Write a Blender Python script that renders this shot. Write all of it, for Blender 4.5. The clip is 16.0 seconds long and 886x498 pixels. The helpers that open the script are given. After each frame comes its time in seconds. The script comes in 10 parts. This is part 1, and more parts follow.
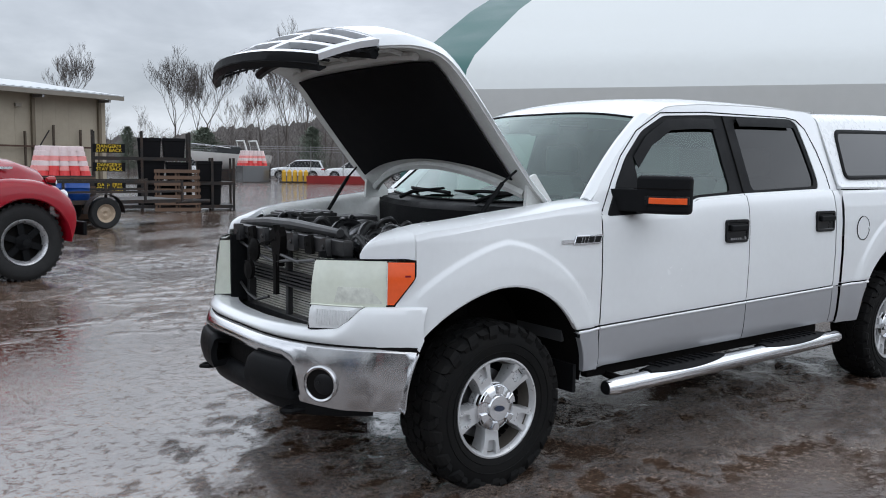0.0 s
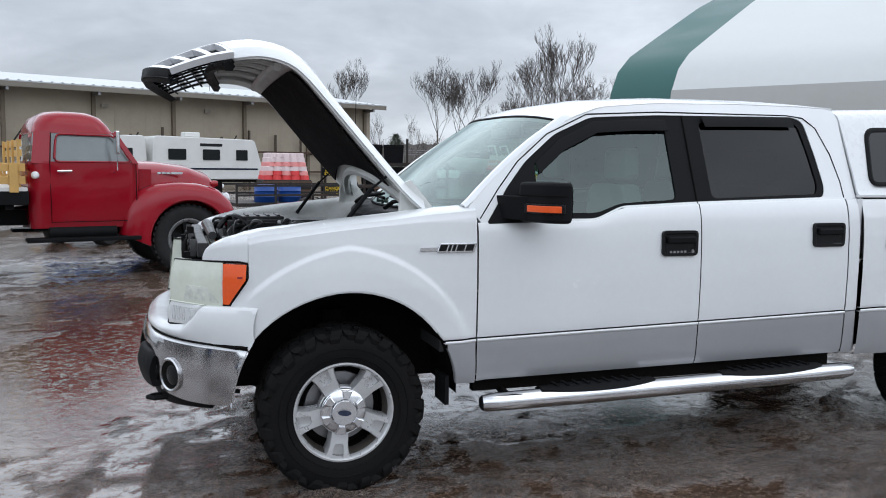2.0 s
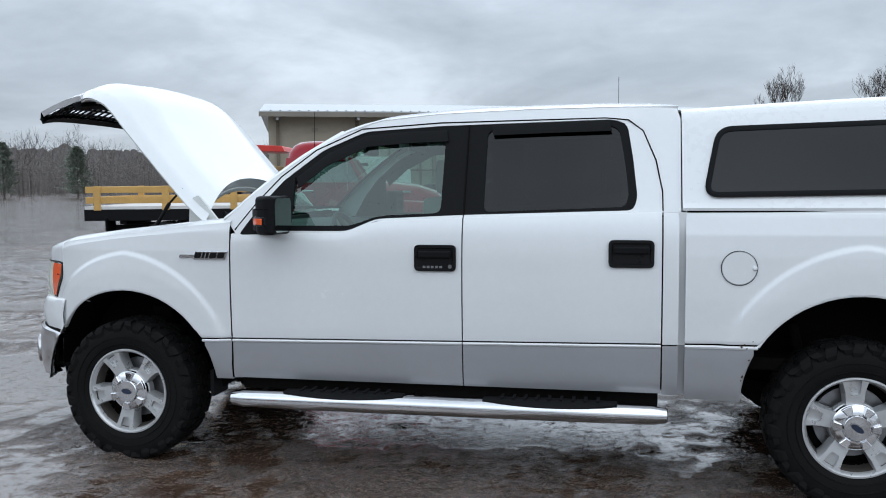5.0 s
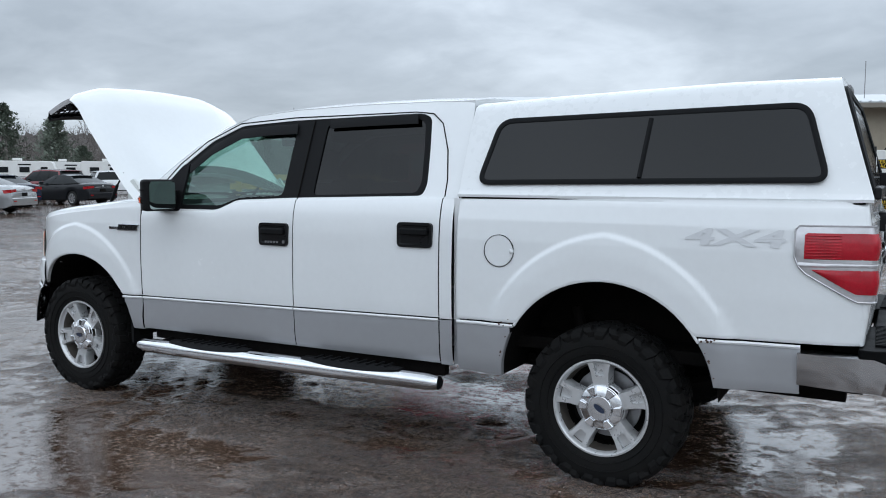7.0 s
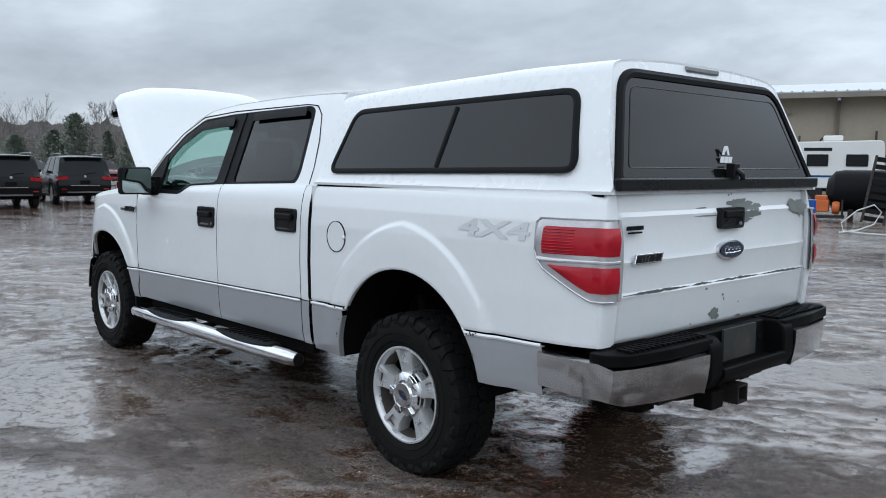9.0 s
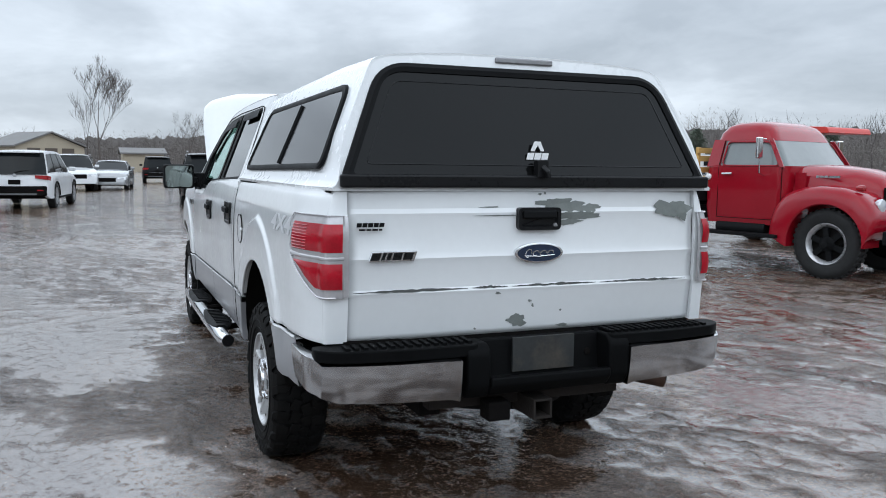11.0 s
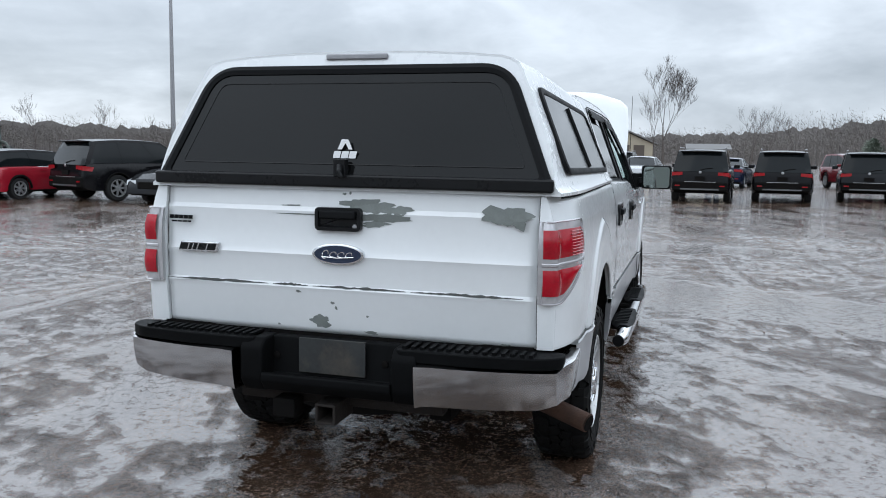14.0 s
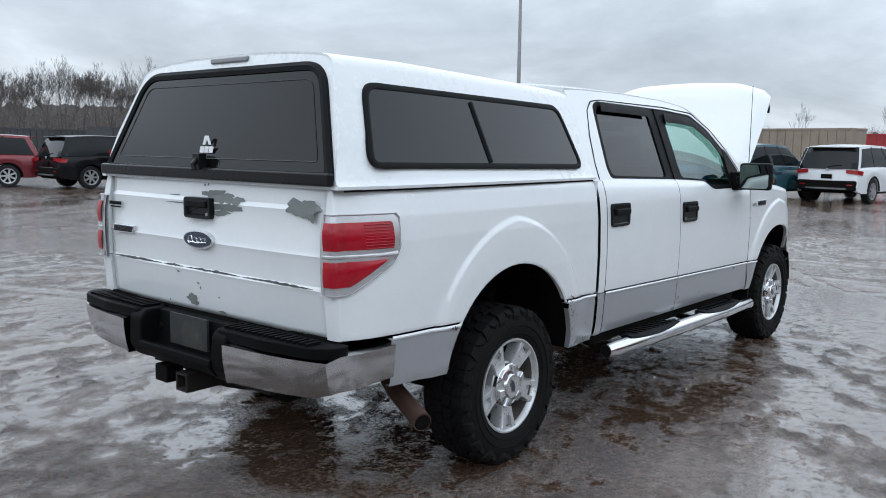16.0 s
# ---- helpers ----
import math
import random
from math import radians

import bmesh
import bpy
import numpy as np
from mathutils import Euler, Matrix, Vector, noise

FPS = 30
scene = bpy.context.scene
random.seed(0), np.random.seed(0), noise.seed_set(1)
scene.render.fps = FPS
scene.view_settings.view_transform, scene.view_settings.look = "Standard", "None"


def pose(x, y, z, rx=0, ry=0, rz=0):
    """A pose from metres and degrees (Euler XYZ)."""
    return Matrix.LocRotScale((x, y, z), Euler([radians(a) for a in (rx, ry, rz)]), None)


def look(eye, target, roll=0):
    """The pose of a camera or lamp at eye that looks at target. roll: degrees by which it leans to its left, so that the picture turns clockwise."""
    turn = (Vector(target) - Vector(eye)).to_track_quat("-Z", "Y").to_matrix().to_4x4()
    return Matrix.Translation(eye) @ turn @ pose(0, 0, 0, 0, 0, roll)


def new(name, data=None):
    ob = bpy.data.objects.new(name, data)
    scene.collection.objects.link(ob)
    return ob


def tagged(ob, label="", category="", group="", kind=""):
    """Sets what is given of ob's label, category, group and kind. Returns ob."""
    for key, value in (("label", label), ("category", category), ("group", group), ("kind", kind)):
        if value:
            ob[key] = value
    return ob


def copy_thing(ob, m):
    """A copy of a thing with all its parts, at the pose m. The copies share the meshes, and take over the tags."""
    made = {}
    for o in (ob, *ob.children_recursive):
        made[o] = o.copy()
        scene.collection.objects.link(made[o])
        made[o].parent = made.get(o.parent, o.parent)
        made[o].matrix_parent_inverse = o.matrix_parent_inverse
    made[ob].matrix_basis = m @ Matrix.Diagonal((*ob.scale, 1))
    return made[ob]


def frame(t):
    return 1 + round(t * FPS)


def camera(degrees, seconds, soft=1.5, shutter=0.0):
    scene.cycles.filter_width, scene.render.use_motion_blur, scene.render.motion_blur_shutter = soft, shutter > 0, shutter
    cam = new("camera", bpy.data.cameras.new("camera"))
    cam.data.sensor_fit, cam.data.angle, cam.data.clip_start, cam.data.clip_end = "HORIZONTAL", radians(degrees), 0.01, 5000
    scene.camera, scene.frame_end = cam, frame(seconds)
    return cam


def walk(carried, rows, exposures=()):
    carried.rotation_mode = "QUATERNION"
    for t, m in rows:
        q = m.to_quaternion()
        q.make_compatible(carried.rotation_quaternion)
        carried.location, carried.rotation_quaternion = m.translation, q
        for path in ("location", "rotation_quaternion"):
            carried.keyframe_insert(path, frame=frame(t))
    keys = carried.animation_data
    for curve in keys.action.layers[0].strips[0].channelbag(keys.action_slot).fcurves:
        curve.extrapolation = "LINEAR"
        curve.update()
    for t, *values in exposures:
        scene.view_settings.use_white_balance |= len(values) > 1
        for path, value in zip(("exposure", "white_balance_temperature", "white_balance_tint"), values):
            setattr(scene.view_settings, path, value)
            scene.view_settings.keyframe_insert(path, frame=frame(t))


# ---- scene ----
cam = camera(55.9, 16.0, soft=1.0)
METRES, EYE, TILT, LEAN, TURN = 17.216, 1.492, 0.0, 0.0, -36.5
ROWS = [
    (0.0, 0.0, 0.0, 0.0, 0.06, -5.96, -0.61),
    (0.5, 0.0235, -0.0002, 0.0, 3.78, -5.99, -0.32),
    (1.0, 0.0465, 0.008, -0.0022, 8.33, -5.93, -0.2),
    (1.5, 0.0749, 0.016, -0.0013, 13.29, -5.83, -0.3),
    (2.0, 0.1085, 0.0182, 0.0014, 18.5, -5.83, -0.36),
    (2.5, 0.1389, 0.0309, -0.0007, 23.85, -5.75, -0.39),
    (3.0, 0.1707, 0.0455, -0.0016, 29.41, -5.61, -0.18),
    (3.5, 0.1996, 0.0609, -0.0004, 34.78, -5.23, 0.26),
    (4.0, 0.227, 0.0807, 0.0002, 39.66, -4.84, 0.66),
    (6.5, 0.3501, 0.1855, -0.0017, 61.47, -4.74, 0.26),
    (7.0, 0.3733, 0.2112, -0.003, 65.51, -4.89, 0.16),
    (7.5, 0.3869, 0.2382, -0.0053, 69.65, -4.92, -0.08),
    (8.0, 0.3999, 0.2691, -0.0051, 74.26, -5.13, -0.23),
    (8.5, 0.4126, 0.2977, -0.0034, 79.17, -5.28, -0.34),
    (9.0, 0.4135, 0.33, -0.0041, 84.03, -5.38, -0.29),
    (9.5, 0.4196, 0.362, -0.0046, 88.9, -5.32, -0.21),
    (10.0, 0.418, 0.3919, -0.0047, 93.59, -5.27, -0.27),
    (12.5, 0.371, 0.5387, -0.0031, 123.57, -6.01, -0.93),
    (13.0, 0.3502, 0.5604, -0.0025, 130.36, -6.08, -0.97),
    (13.5, 0.3316, 0.5832, -0.0001, 136.85, -6.2, -1.01),
    (14.0, 0.3043, 0.5951, -0.0011, 142.97, -6.3, -0.98),
    (14.5, 0.2795, 0.6129, -0.0026, 148.71, -6.4, -0.94),
    (15.0, 0.2532, 0.6263, -0.0014, 154.67, -6.56, -1.03),
    (15.5, 0.2237, 0.636, -0.0013, 160.4, -6.72, -1.04),
    (16.0, 0.1961, 0.6496, -0.0001, 166.55, -6.76, -0.97),
]
LEVEL = pose(0, 0, 0, 0, -0.35, 0)
walk(cam, [(t, LEVEL @ pose(-2.416, -3.766, EYE, TILT, LEAN, TURN) @ pose(METRES * x, METRES * y, METRES * z, 90 + pitch, roll, yaw)) for t, x, y, z, yaw, pitch, roll in ROWS],
     [(0.0, 0.18, 6550, 10), (2.0, 0.22, 6500, 10), (4.0, 0.18, 6330, 8), (8.0, 0.15, 6290, 7), (10.0, 0.25, 6330, 7), (12.5, 0.37, 6380, 8), (16.0, 0.30, 6330, 7)])

# ---- sky and light: a closed, uneven cloud cover ----
def build_world():
    w = bpy.data.worlds.new("overcast")
    scene.world = w
    w.use_nodes = True
    nt = w.node_tree
    nt.nodes.clear()
    N = nt.nodes.new
    L = nt.links.new
    out, bg = N("ShaderNodeOutputWorld"), N("ShaderNodeBackground")
    sky = N("ShaderNodeTexSky")
    sky.sky_type, sky.sun_disc = "NISHITA", False
    sky.sun_elevation, sky.sun_rotation = radians(42), radians(200)
    dim = N("ShaderNodeVectorMath")
    dim.operation = "SCALE"
    dim.inputs["Scale"].default_value = 0.10
    L(sky.outputs[0], dim.inputs[0])
    tc = N("ShaderNodeTexCoord")
    sep = N("ShaderNodeSeparateXYZ")
    L(tc.outputs["Generated"], sep.inputs[0])
    # clouds lie on a flat layer: divide by the height above the horizon
    up = N("ShaderNodeMath")
    up.operation = "MAXIMUM"
    up.inputs[1].default_value = 0.0
    L(sep.outputs["Z"], up.inputs[0])
    add = N("ShaderNodeMath")
    add.operation = "ADD"
    add.inputs[1].default_value = 0.30
    L(up.outputs[0], add.inputs[0])
    div = N("ShaderNodeVectorMath")
    div.operation = "DIVIDE"
    L(tc.outputs["Generated"], div.inputs[0])
    comb = N("ShaderNodeCombineXYZ")
    for k in range(3):
        L(add.outputs[0], comb.inputs[k])
    L(comb.outputs[0], div.inputs[1])
    big, fine = N("ShaderNodeTexNoise"), N("ShaderNodeTexNoise")
    for n, sc, d, r, ds in ((big, 1.15, 5, 0.55, 0.5), (fine, 4.5, 6, 0.6, 0.3)):
        n.inputs["Scale"].default_value, n.inputs["Detail"].default_value = sc, d
        n.inputs["Roughness"].default_value, n.inputs["Distortion"].default_value = r, ds
        L(div.outputs[0], n.inputs["Vector"])
    mixn = N("ShaderNodeMix")
    mixn.inputs["Factor"].default_value = 0.24
    L(big.outputs["Fac"], mixn.inputs["A"])
    L(fine.outputs["Fac"], mixn.inputs["B"])
    ramp = N("ShaderNodeValToRGB")
    e = ramp.color_ramp.elements
    e[0].position, e[0].color = 0.36, (0.42, 0.465, 0.53, 1)
    e[1].position, e[1].color = 0.66, (0.75, 0.81, 0.90, 1)
    m = e.new(0.5)
    m.color = (0.54, 0.59, 0.665, 1)
    L(mixn.outputs["Result"], ramp.inputs[0])
    # an overcast sky is brighter overhead than at its rim
    grad = N("ShaderNodeFloatCurve")
    c = grad.mapping.curves[0].points
    c[0].location, c[1].location = (0.0, 0.31), (1.0, 0.50)
    c.new(0.2, 0.36)
    # added bright belt above the view, lifts the light on flanks and puddles
    c.new(0.31, 0.74)
    c.new(0.52, 0.80)
    grad.mapping.update()
    L(sep.outputs["Z"], grad.inputs["Value"])
    trip = N("ShaderNodeMath")
    trip.operation = "MULTIPLY"
    trip.inputs[1].default_value = 3.0
    L(grad.outputs[0], trip.inputs[0])
    br = N("ShaderNodeVectorMath")
    br.operation = "SCALE"
    L(ramp.outputs[0], br.inputs[0])
    L(trip.outputs[0], br.inputs["Scale"])
    mix = N("ShaderNodeMix")
    mix.data_type = "RGBA"
    mix.inputs["Factor"].default_value = 0.93
    L(dim.outputs[0], mix.inputs["A"])
    L(br.outputs[0], mix.inputs["B"])
    L(mix.outputs["Result"], bg.inputs["Color"])
    bg.inputs["Strength"].default_value = 1.0
    L(bg.outputs[0], out.inputs["Surface"])


build_world()
sun = new("sun", bpy.data.lights.new("sun", "SUN"))
sun.data.energy, sun.data.angle, sun.data.color = 0.2, radians(40), (1.0, 0.97, 0.93)
sun.matrix_world = look((0, 0, 0), (-0.30, 0.30, -0.9))


# ---- tools ----
class Shape:
    """Collects the faces of one mesh."""

    def __init__(self):
        self.v, self.f = [], []

    def add(self, verts, faces, m=None):
        n = len(self.v)
        self.v += [tuple(m @ Vector(p)) if m is not None else tuple(p) for p in verts]
        self.f += [tuple(i + n for i in f) for f in faces]
        return self

    def box(self, cx, cy, cz, sx, sy, sz, m=None):
        v = [(cx + a * sx / 2, cy + b * sy / 2, cz + c * sz / 2) for a in (-1, 1) for b in (-1, 1) for c in (-1, 1)]
        f = [(0, 1, 3, 2), (4, 6, 7, 5), (0, 4, 5, 1), (2, 3, 7, 6), (0, 2, 6, 4), (1, 5, 7, 3)]
        return self.add(v, f, m)

    def grid(self, rows, flip=False, m=None):
        nr, nc = len(rows), len(rows[0])
        v = [p for r in rows for p in r]
        f = []
        for i in range(nr - 1):
            for j in range(nc - 1):
                q = (i * nc + j, i * nc + j + 1, (i + 1) * nc + j + 1, (i + 1) * nc + j)
                f.append(q[::-1] if flip else q)
        return self.add(v, f, m)

    def loft(self, rings, cap=True, m=None):
        """Closed rings of equal length, one after another."""
        n = len(rings[0])
        v = [p for r in rings for p in r]
        f = [(i * n + j, i * n + (j + 1) % n, (i + 1) * n + (j + 1) % n, (i + 1) * n + j) for i in range(len(rings) - 1) for j in range(n)]
        if cap:
            f.append(tuple(range(n - 1, -1, -1)))
            f.append(tuple((len(rings) - 1) * n + j for j in range(n)))
        return self.add(v, f, m)

    def tube(self, path, r, n=8, m=None):
        rings, ps = [], [Vector(p) for p in path]
        ref = Vector((0, 0, 1))
        for i, p in enumerate(ps):
            d = (ps[min(i + 1, len(ps) - 1)] - ps[max(i - 1, 0)]).normalized()
            side = d.cross(ref if abs(d.dot(ref)) < 0.95 else Vector((0, 1, 0))).normalized()
            up = side.cross(d)
            rr = r[i] if isinstance(r, (list, tuple)) else r
            rings.append([tuple(p + rr * (math.cos(a) * side + math.sin(a) * up)) for a in (2 * math.pi * k / n for k in range(n))])
        return self.loft(rings, True, m)

    def lathe(self, profile, n=32, m=None, closed=False):
        """profile: (radius, along y). Turned about the y axis."""
        rings = [[(r * math.cos(a), y, r * math.sin(a)) for a in (2 * math.pi * k / n for k in range(n))] for r, y in profile]
        if closed:
            rings.append(rings[0])
        return self.loft(rings, False, m)

    def disc(self, r, y, n=32, m=None, r2=None):
        r2 = r2 or r
        return self.add([(r * math.cos(2 * math.pi * k / n), y, r2 * math.sin(2 * math.pi * k / n)) for k in range(n)], [tuple(range(n))], m)

    def prism(self, poly, a0, a1, axis="y", m=None):
        """A flat outline, drawn in the two other axes, with thickness along axis."""
        def at(p, a):
            return {"x": (a, p[0], p[1]), "y": (p[0], a, p[1]), "z": (p[0], p[1], a)}[axis]
        n = len(poly)
        v = [at(p, a0) for p in poly] + [at(p, a1) for p in poly]
        f = [tuple(range(n)), tuple(range(2 * n - 1, n - 1, -1))] + [(j + n, (j + 1) % n + n, (j + 1) % n, j) for j in range(n)]
        return self.add(v, f, m)

    def mesh(self, name, angle=35):
        me = bpy.data.meshes.new(name)
        me.from_pydata(self.v, [], self.f)
        bm = bmesh.new()
        bm.from_mesh(me)
        bmesh.ops.remove_doubles(bm, verts=bm.verts, dist=1e-5)
        bmesh.ops.recalc_face_normals(bm, faces=bm.faces)
        bm.to_mesh(me)
        bm.free()
        me.shade_smooth()
        me.set_sharp_from_angle(angle=radians(angle))
        return me


def part(name, shape, material, parent, label="", bevel=0.0, thick=0.0, angle=35, split=True):
    """Links a shape as one mesh object under a thing or part."""
    ob = new(name, shape if isinstance(shape, bpy.types.Mesh) else shape.mesh(name, angle))
    if not ob.data.materials:
        ob.data.materials.append(material)
    ob.parent = parent
    if label:
        ob["label"] = label
    if thick:
        s = ob.modifiers.new("thickness", "SOLIDIFY")
        s.thickness, s.offset = abs(thick), -1 if thick > 0 else 1
        if split:
            crisp = ob.modifiers.new("crisp", "EDGE_SPLIT")
            crisp.split_angle, crisp.use_edge_sharp = radians(42), False
    if bevel:
        b = ob.modifiers.new("edge", "BEVEL")
        b.width, b.segments, b.limit_method, b.angle_limit, b.harden_normals = bevel, 2, "ANGLE", radians(40), True
    return ob


def thing(name, label, category, group="", kind="", at=None):
    ob = new(name)
    ob.empty_display_size = 0.2
    if at is not None:
        ob.matrix_basis = at
    return tagged(ob, label, category, group, kind)


def filled(outline, holes=()):
    """A flat outline with holes, as points and triangles (2D)."""
    bm = bmesh.new()
    edges = []
    for loop in (outline, *holes):
        vs = [bm.verts.new((p[0], p[1], 0)) for p in loop]
        edges += [bm.edges.new((vs[i], vs[(i + 1) % len(vs)])) for i in range(len(vs))]
    bmesh.ops.triangle_fill(bm, edges=edges, use_beauty=True, use_dissolve=False)
    bm.verts.index_update()
    v = [(p.co.x, p.co.y) for p in bm.verts]
    f = [tuple(q.index for q in face.verts) for face in bm.faces]
    bm.free()
    return v, f


def smooth_loop(poly, r=0.04, n=4):
    """Rounds the corners of an outline; r may be one value or one a corner."""
    out, radii = [], r if isinstance(r, (list, tuple)) else [r] * len(poly)
    for i, p in enumerate(poly):
        r = radii[i]
        p, a, b = Vector(p), Vector(poly[i - 1]), Vector(poly[(i + 1) % len(poly)])
        da, db = a - p, b - p
        k = min(r, da.length * 0.45, db.length * 0.45)
        pa, pb = p + da.normalized() * k, p + db.normalized() * k
        for j in range(n + 1):
            t = j / n
            out.append(tuple((1 - t) ** 2 * pa + 2 * t * (1 - t) * p + t * t * pb))
    return out


def inset_loop(poly, d):
    """Moves an outline inwards by d (points in either turn)."""
    area = sum(poly[i - 1][0] * poly[i][1] - poly[i][0] * poly[i - 1][1] for i in range(len(poly)))
    s, out = (1 if area > 0 else -1), []
    for i in range(len(poly)):
        a, p, b = Vector(poly[i - 1]), Vector(poly[i]), Vector(poly[(i + 1) % len(poly)])
        u, w = (p - a).normalized(), (b - p).normalized()
        na, nb = Vector((-u.y, u.x)) * s, Vector((-w.y, w.x)) * s
        nn = (na + nb).normalized()
        out.append(tuple(p + nn * d / max(0.35, nn.dot(na))))
    return out


def ss(t):
    t = min(1.0, max(0.0, t))
    return t * t * (3 - 2 * t)


def lerp(x, xs, ys):
    return float(np.interp(x, xs, ys))


# ---- materials ----
def mat(name, color, rough=0.5, metal=0.0, vary=0.12, scale=6.0, fine=60.0, bump=0.0, bump_scale=80.0, dirt=0.0, dirt_color=(0.10, 0.08, 0.06), coat=0.0,
        trans=0.0, ior=1.45, emit=0.0, rvary=0.25, spec=0.5, islands=0.0):
    m = bpy.data.materials.new(name)
    m.use_nodes = True
    nt = m.node_tree
    b = nt.nodes["Principled BSDF"]
    N, L = nt.nodes.new, nt.links.new
    tc = N("ShaderNodeTexCoord")
    n1, n2 = N("ShaderNodeTexNoise"), N("ShaderNodeTexNoise")
    n1.inputs["Scale"].default_value, n1.inputs["Detail"].default_value = scale, 4
    n2.inputs["Scale"].default_value, n2.inputs["Detail"].default_value = fine, 3
    L(tc.outputs["Object"], n1.inputs["Vector"])
    L(tc.outputs["Object"], n2.inputs["Vector"])
    mx = N("ShaderNodeMix")
    mx.inputs["Factor"].default_value = 0.4
    L(n1.outputs["Fac"], mx.inputs["A"])
    L(n2.outputs["Fac"], mx.inputs["B"])
    mr = N("ShaderNodeMapRange")
    mr.inputs["From Min"].default_value, mr.inputs["From Max"].default_value = 0.25, 0.75
    mr.inputs["To Min"].default_value, mr.inputs["To Max"].default_value = 1 - vary, 1 + vary
    L(mx.outputs["Result"], mr.inputs["Value"])
    sc = N("ShaderNodeVectorMath")
    sc.operation = "SCALE"
    sc.inputs[0].default_value = color
    L(mr.outputs[0], sc.inputs["Scale"])
    col = sc.outputs[0]
    if islands:
        oi = N("ShaderNodeObjectInfo")
        m2 = N("ShaderNodeMapRange")
        m2.inputs["To Min"].default_value, m2.inputs["To Max"].default_value = 1 - islands, 1 + islands
        L(oi.outputs["Random"], m2.inputs["Value"])
        s2 = N("ShaderNodeVectorMath")
        s2.operation = "SCALE"
        L(col, s2.inputs[0])
        L(m2.outputs[0], s2.inputs["Scale"])
        col = s2.outputs[0]
    if dirt:
        n3 = N("ShaderNodeTexNoise")
        n3.inputs["Scale"].default_value, n3.inputs["Detail"].default_value, n3.inputs["Roughness"].default_value = scale * 0.7, 8, 0.7
        L(tc.outputs["Object"], n3.inputs["Vector"])
        rd = N("ShaderNodeMapRange")
        rd.inputs["From Min"].default_value, rd.inputs["From Max"].default_value = 0.45, 0.75
        rd.inputs["To Max"].default_value = dirt
        L(n3.outputs["Fac"], rd.inputs["Value"])
        dm = N("ShaderNodeMix")
        dm.data_type = "RGBA"
        L(rd.outputs[0], dm.inputs["Factor"])
        L(col, dm.inputs["A"])
        dm.inputs["B"].default_value = (*dirt_color, 1)
        col = dm.outputs["Result"]
    L(col, b.inputs["Base Color"])
    rr = N("ShaderNodeMapRange")
    rr.inputs["From Min"].default_value, rr.inputs["From Max"].default_value = 0.25, 0.75
    rr.inputs["To Min"].default_value, rr.inputs["To Max"].default_value = max(0.0, rough * (1 - rvary)), min(1.0, rough * (1 + rvary))
    L(mx.outputs["Result"], rr.inputs["Value"])
    L(rr.outputs[0], b.inputs["Roughness"])
    b.inputs["Metallic"].default_value = metal
    b.inputs["Coat Weight"].default_value = coat
    b.inputs["Coat Roughness"].default_value = 0.06
    b.inputs["Transmission Weight"].default_value = trans
    b.inputs["IOR"].default_value = ior
    b.inputs["Specular IOR Level"].default_value = spec
    if emit:
        b.inputs["Emission Color"].default_value = (*color, 1)
        b.inputs["Emission Strength"].default_value = emit
    if bump:
        n4 = N("ShaderNodeTexNoise")
        n4.inputs["Scale"].default_value, n4.inputs["Detail"].default_value = bump_scale, 5
        L(tc.outputs["Object"], n4.inputs["Vector"])
        bp = N("ShaderNodeBump")
        bp.inputs["Strength"].default_value, bp.inputs["Distance"].default_value = bump, 0.01
        L(n4.outputs["Fac"], bp.inputs["Height"])
        L(bp.outputs[0], b.inputs["Normal"])
    return m


def glass(name, tint, through_part, rough=0.02, least=0.12):
    """Car glass: a dark or clear pane that lets part of the light straight through."""
    m = bpy.data.materials.new(name)
    m.use_nodes = True
    nt = m.node_tree
    N, L = nt.nodes.new, nt.links.new
    b = nt.nodes["Principled BSDF"]
    b.inputs["Base Color"].default_value = (*tint, 1)
    b.inputs["Roughness"].default_value = rough
    clear = N("ShaderNodeBsdfTransparent")
    clear.inputs["Color"].default_value = (*through_part, 1)
    gloss = N("ShaderNodeBsdfGlossy")
    gloss.inputs["Roughness"].default_value = rough
    gloss.inputs["Color"].default_value = (0.88, 1.0, 0.97, 1) if max(tint) > 0.1 else (1, 1, 1, 1)
    lw = N("ShaderNodeLayerWeight")
    lw.inputs["Blend"].default_value = 0.5
    pw = N("ShaderNodeMath")
    pw.operation = "POWER"
    pw.inputs[1].default_value = 5.0
    L(lw.outputs["Facing"], pw.inputs[0])
    fr = N("ShaderNodeMapRange")
    fr.inputs["To Min"].default_value, fr.inputs["To Max"].default_value = least, 1.0
    L(pw.outputs[0], fr.inputs["Value"])
    mx = N("ShaderNodeMixShader")
    L(fr.outputs[0], mx.inputs[0])
    L(clear.outputs[0], mx.inputs[1])
    L(gloss.outputs[0], mx.inputs[2])
    L(mx.outputs[0], nt.nodes["Material Output"].inputs["Surface"])
    return m


WHITE = mat("white_car_paint", (0.72, 0.735, 0.74), 0.22, vary=0.03, scale=1.5, fine=30, coat=0.6, dirt=0.10, dirt_color=(0.45, 0.43, 0.40), rvary=0.35)
TOPPER_WHITE = mat("white_gelcoat", (0.72, 0.735, 0.74), 0.28, vary=0.03, scale=1.2, fine=25, coat=0.4, dirt=0.08, dirt_color=(0.5, 0.48, 0.45))
SILVER = mat("silver_lower_paint", (0.335, 0.34, 0.355), 0.32, metal=0.3, vary=0.05, scale=1.5, fine=20, dirt=0.18, dirt_color=(0.33, 0.31, 0.29), coat=0.3)
BLACK_TRIM = mat("black_plastic", (0.0075, 0.0078, 0.0085), 0.55, vary=0.25, scale=8, bump=0.06, bump_scale=300, spec=0.10)
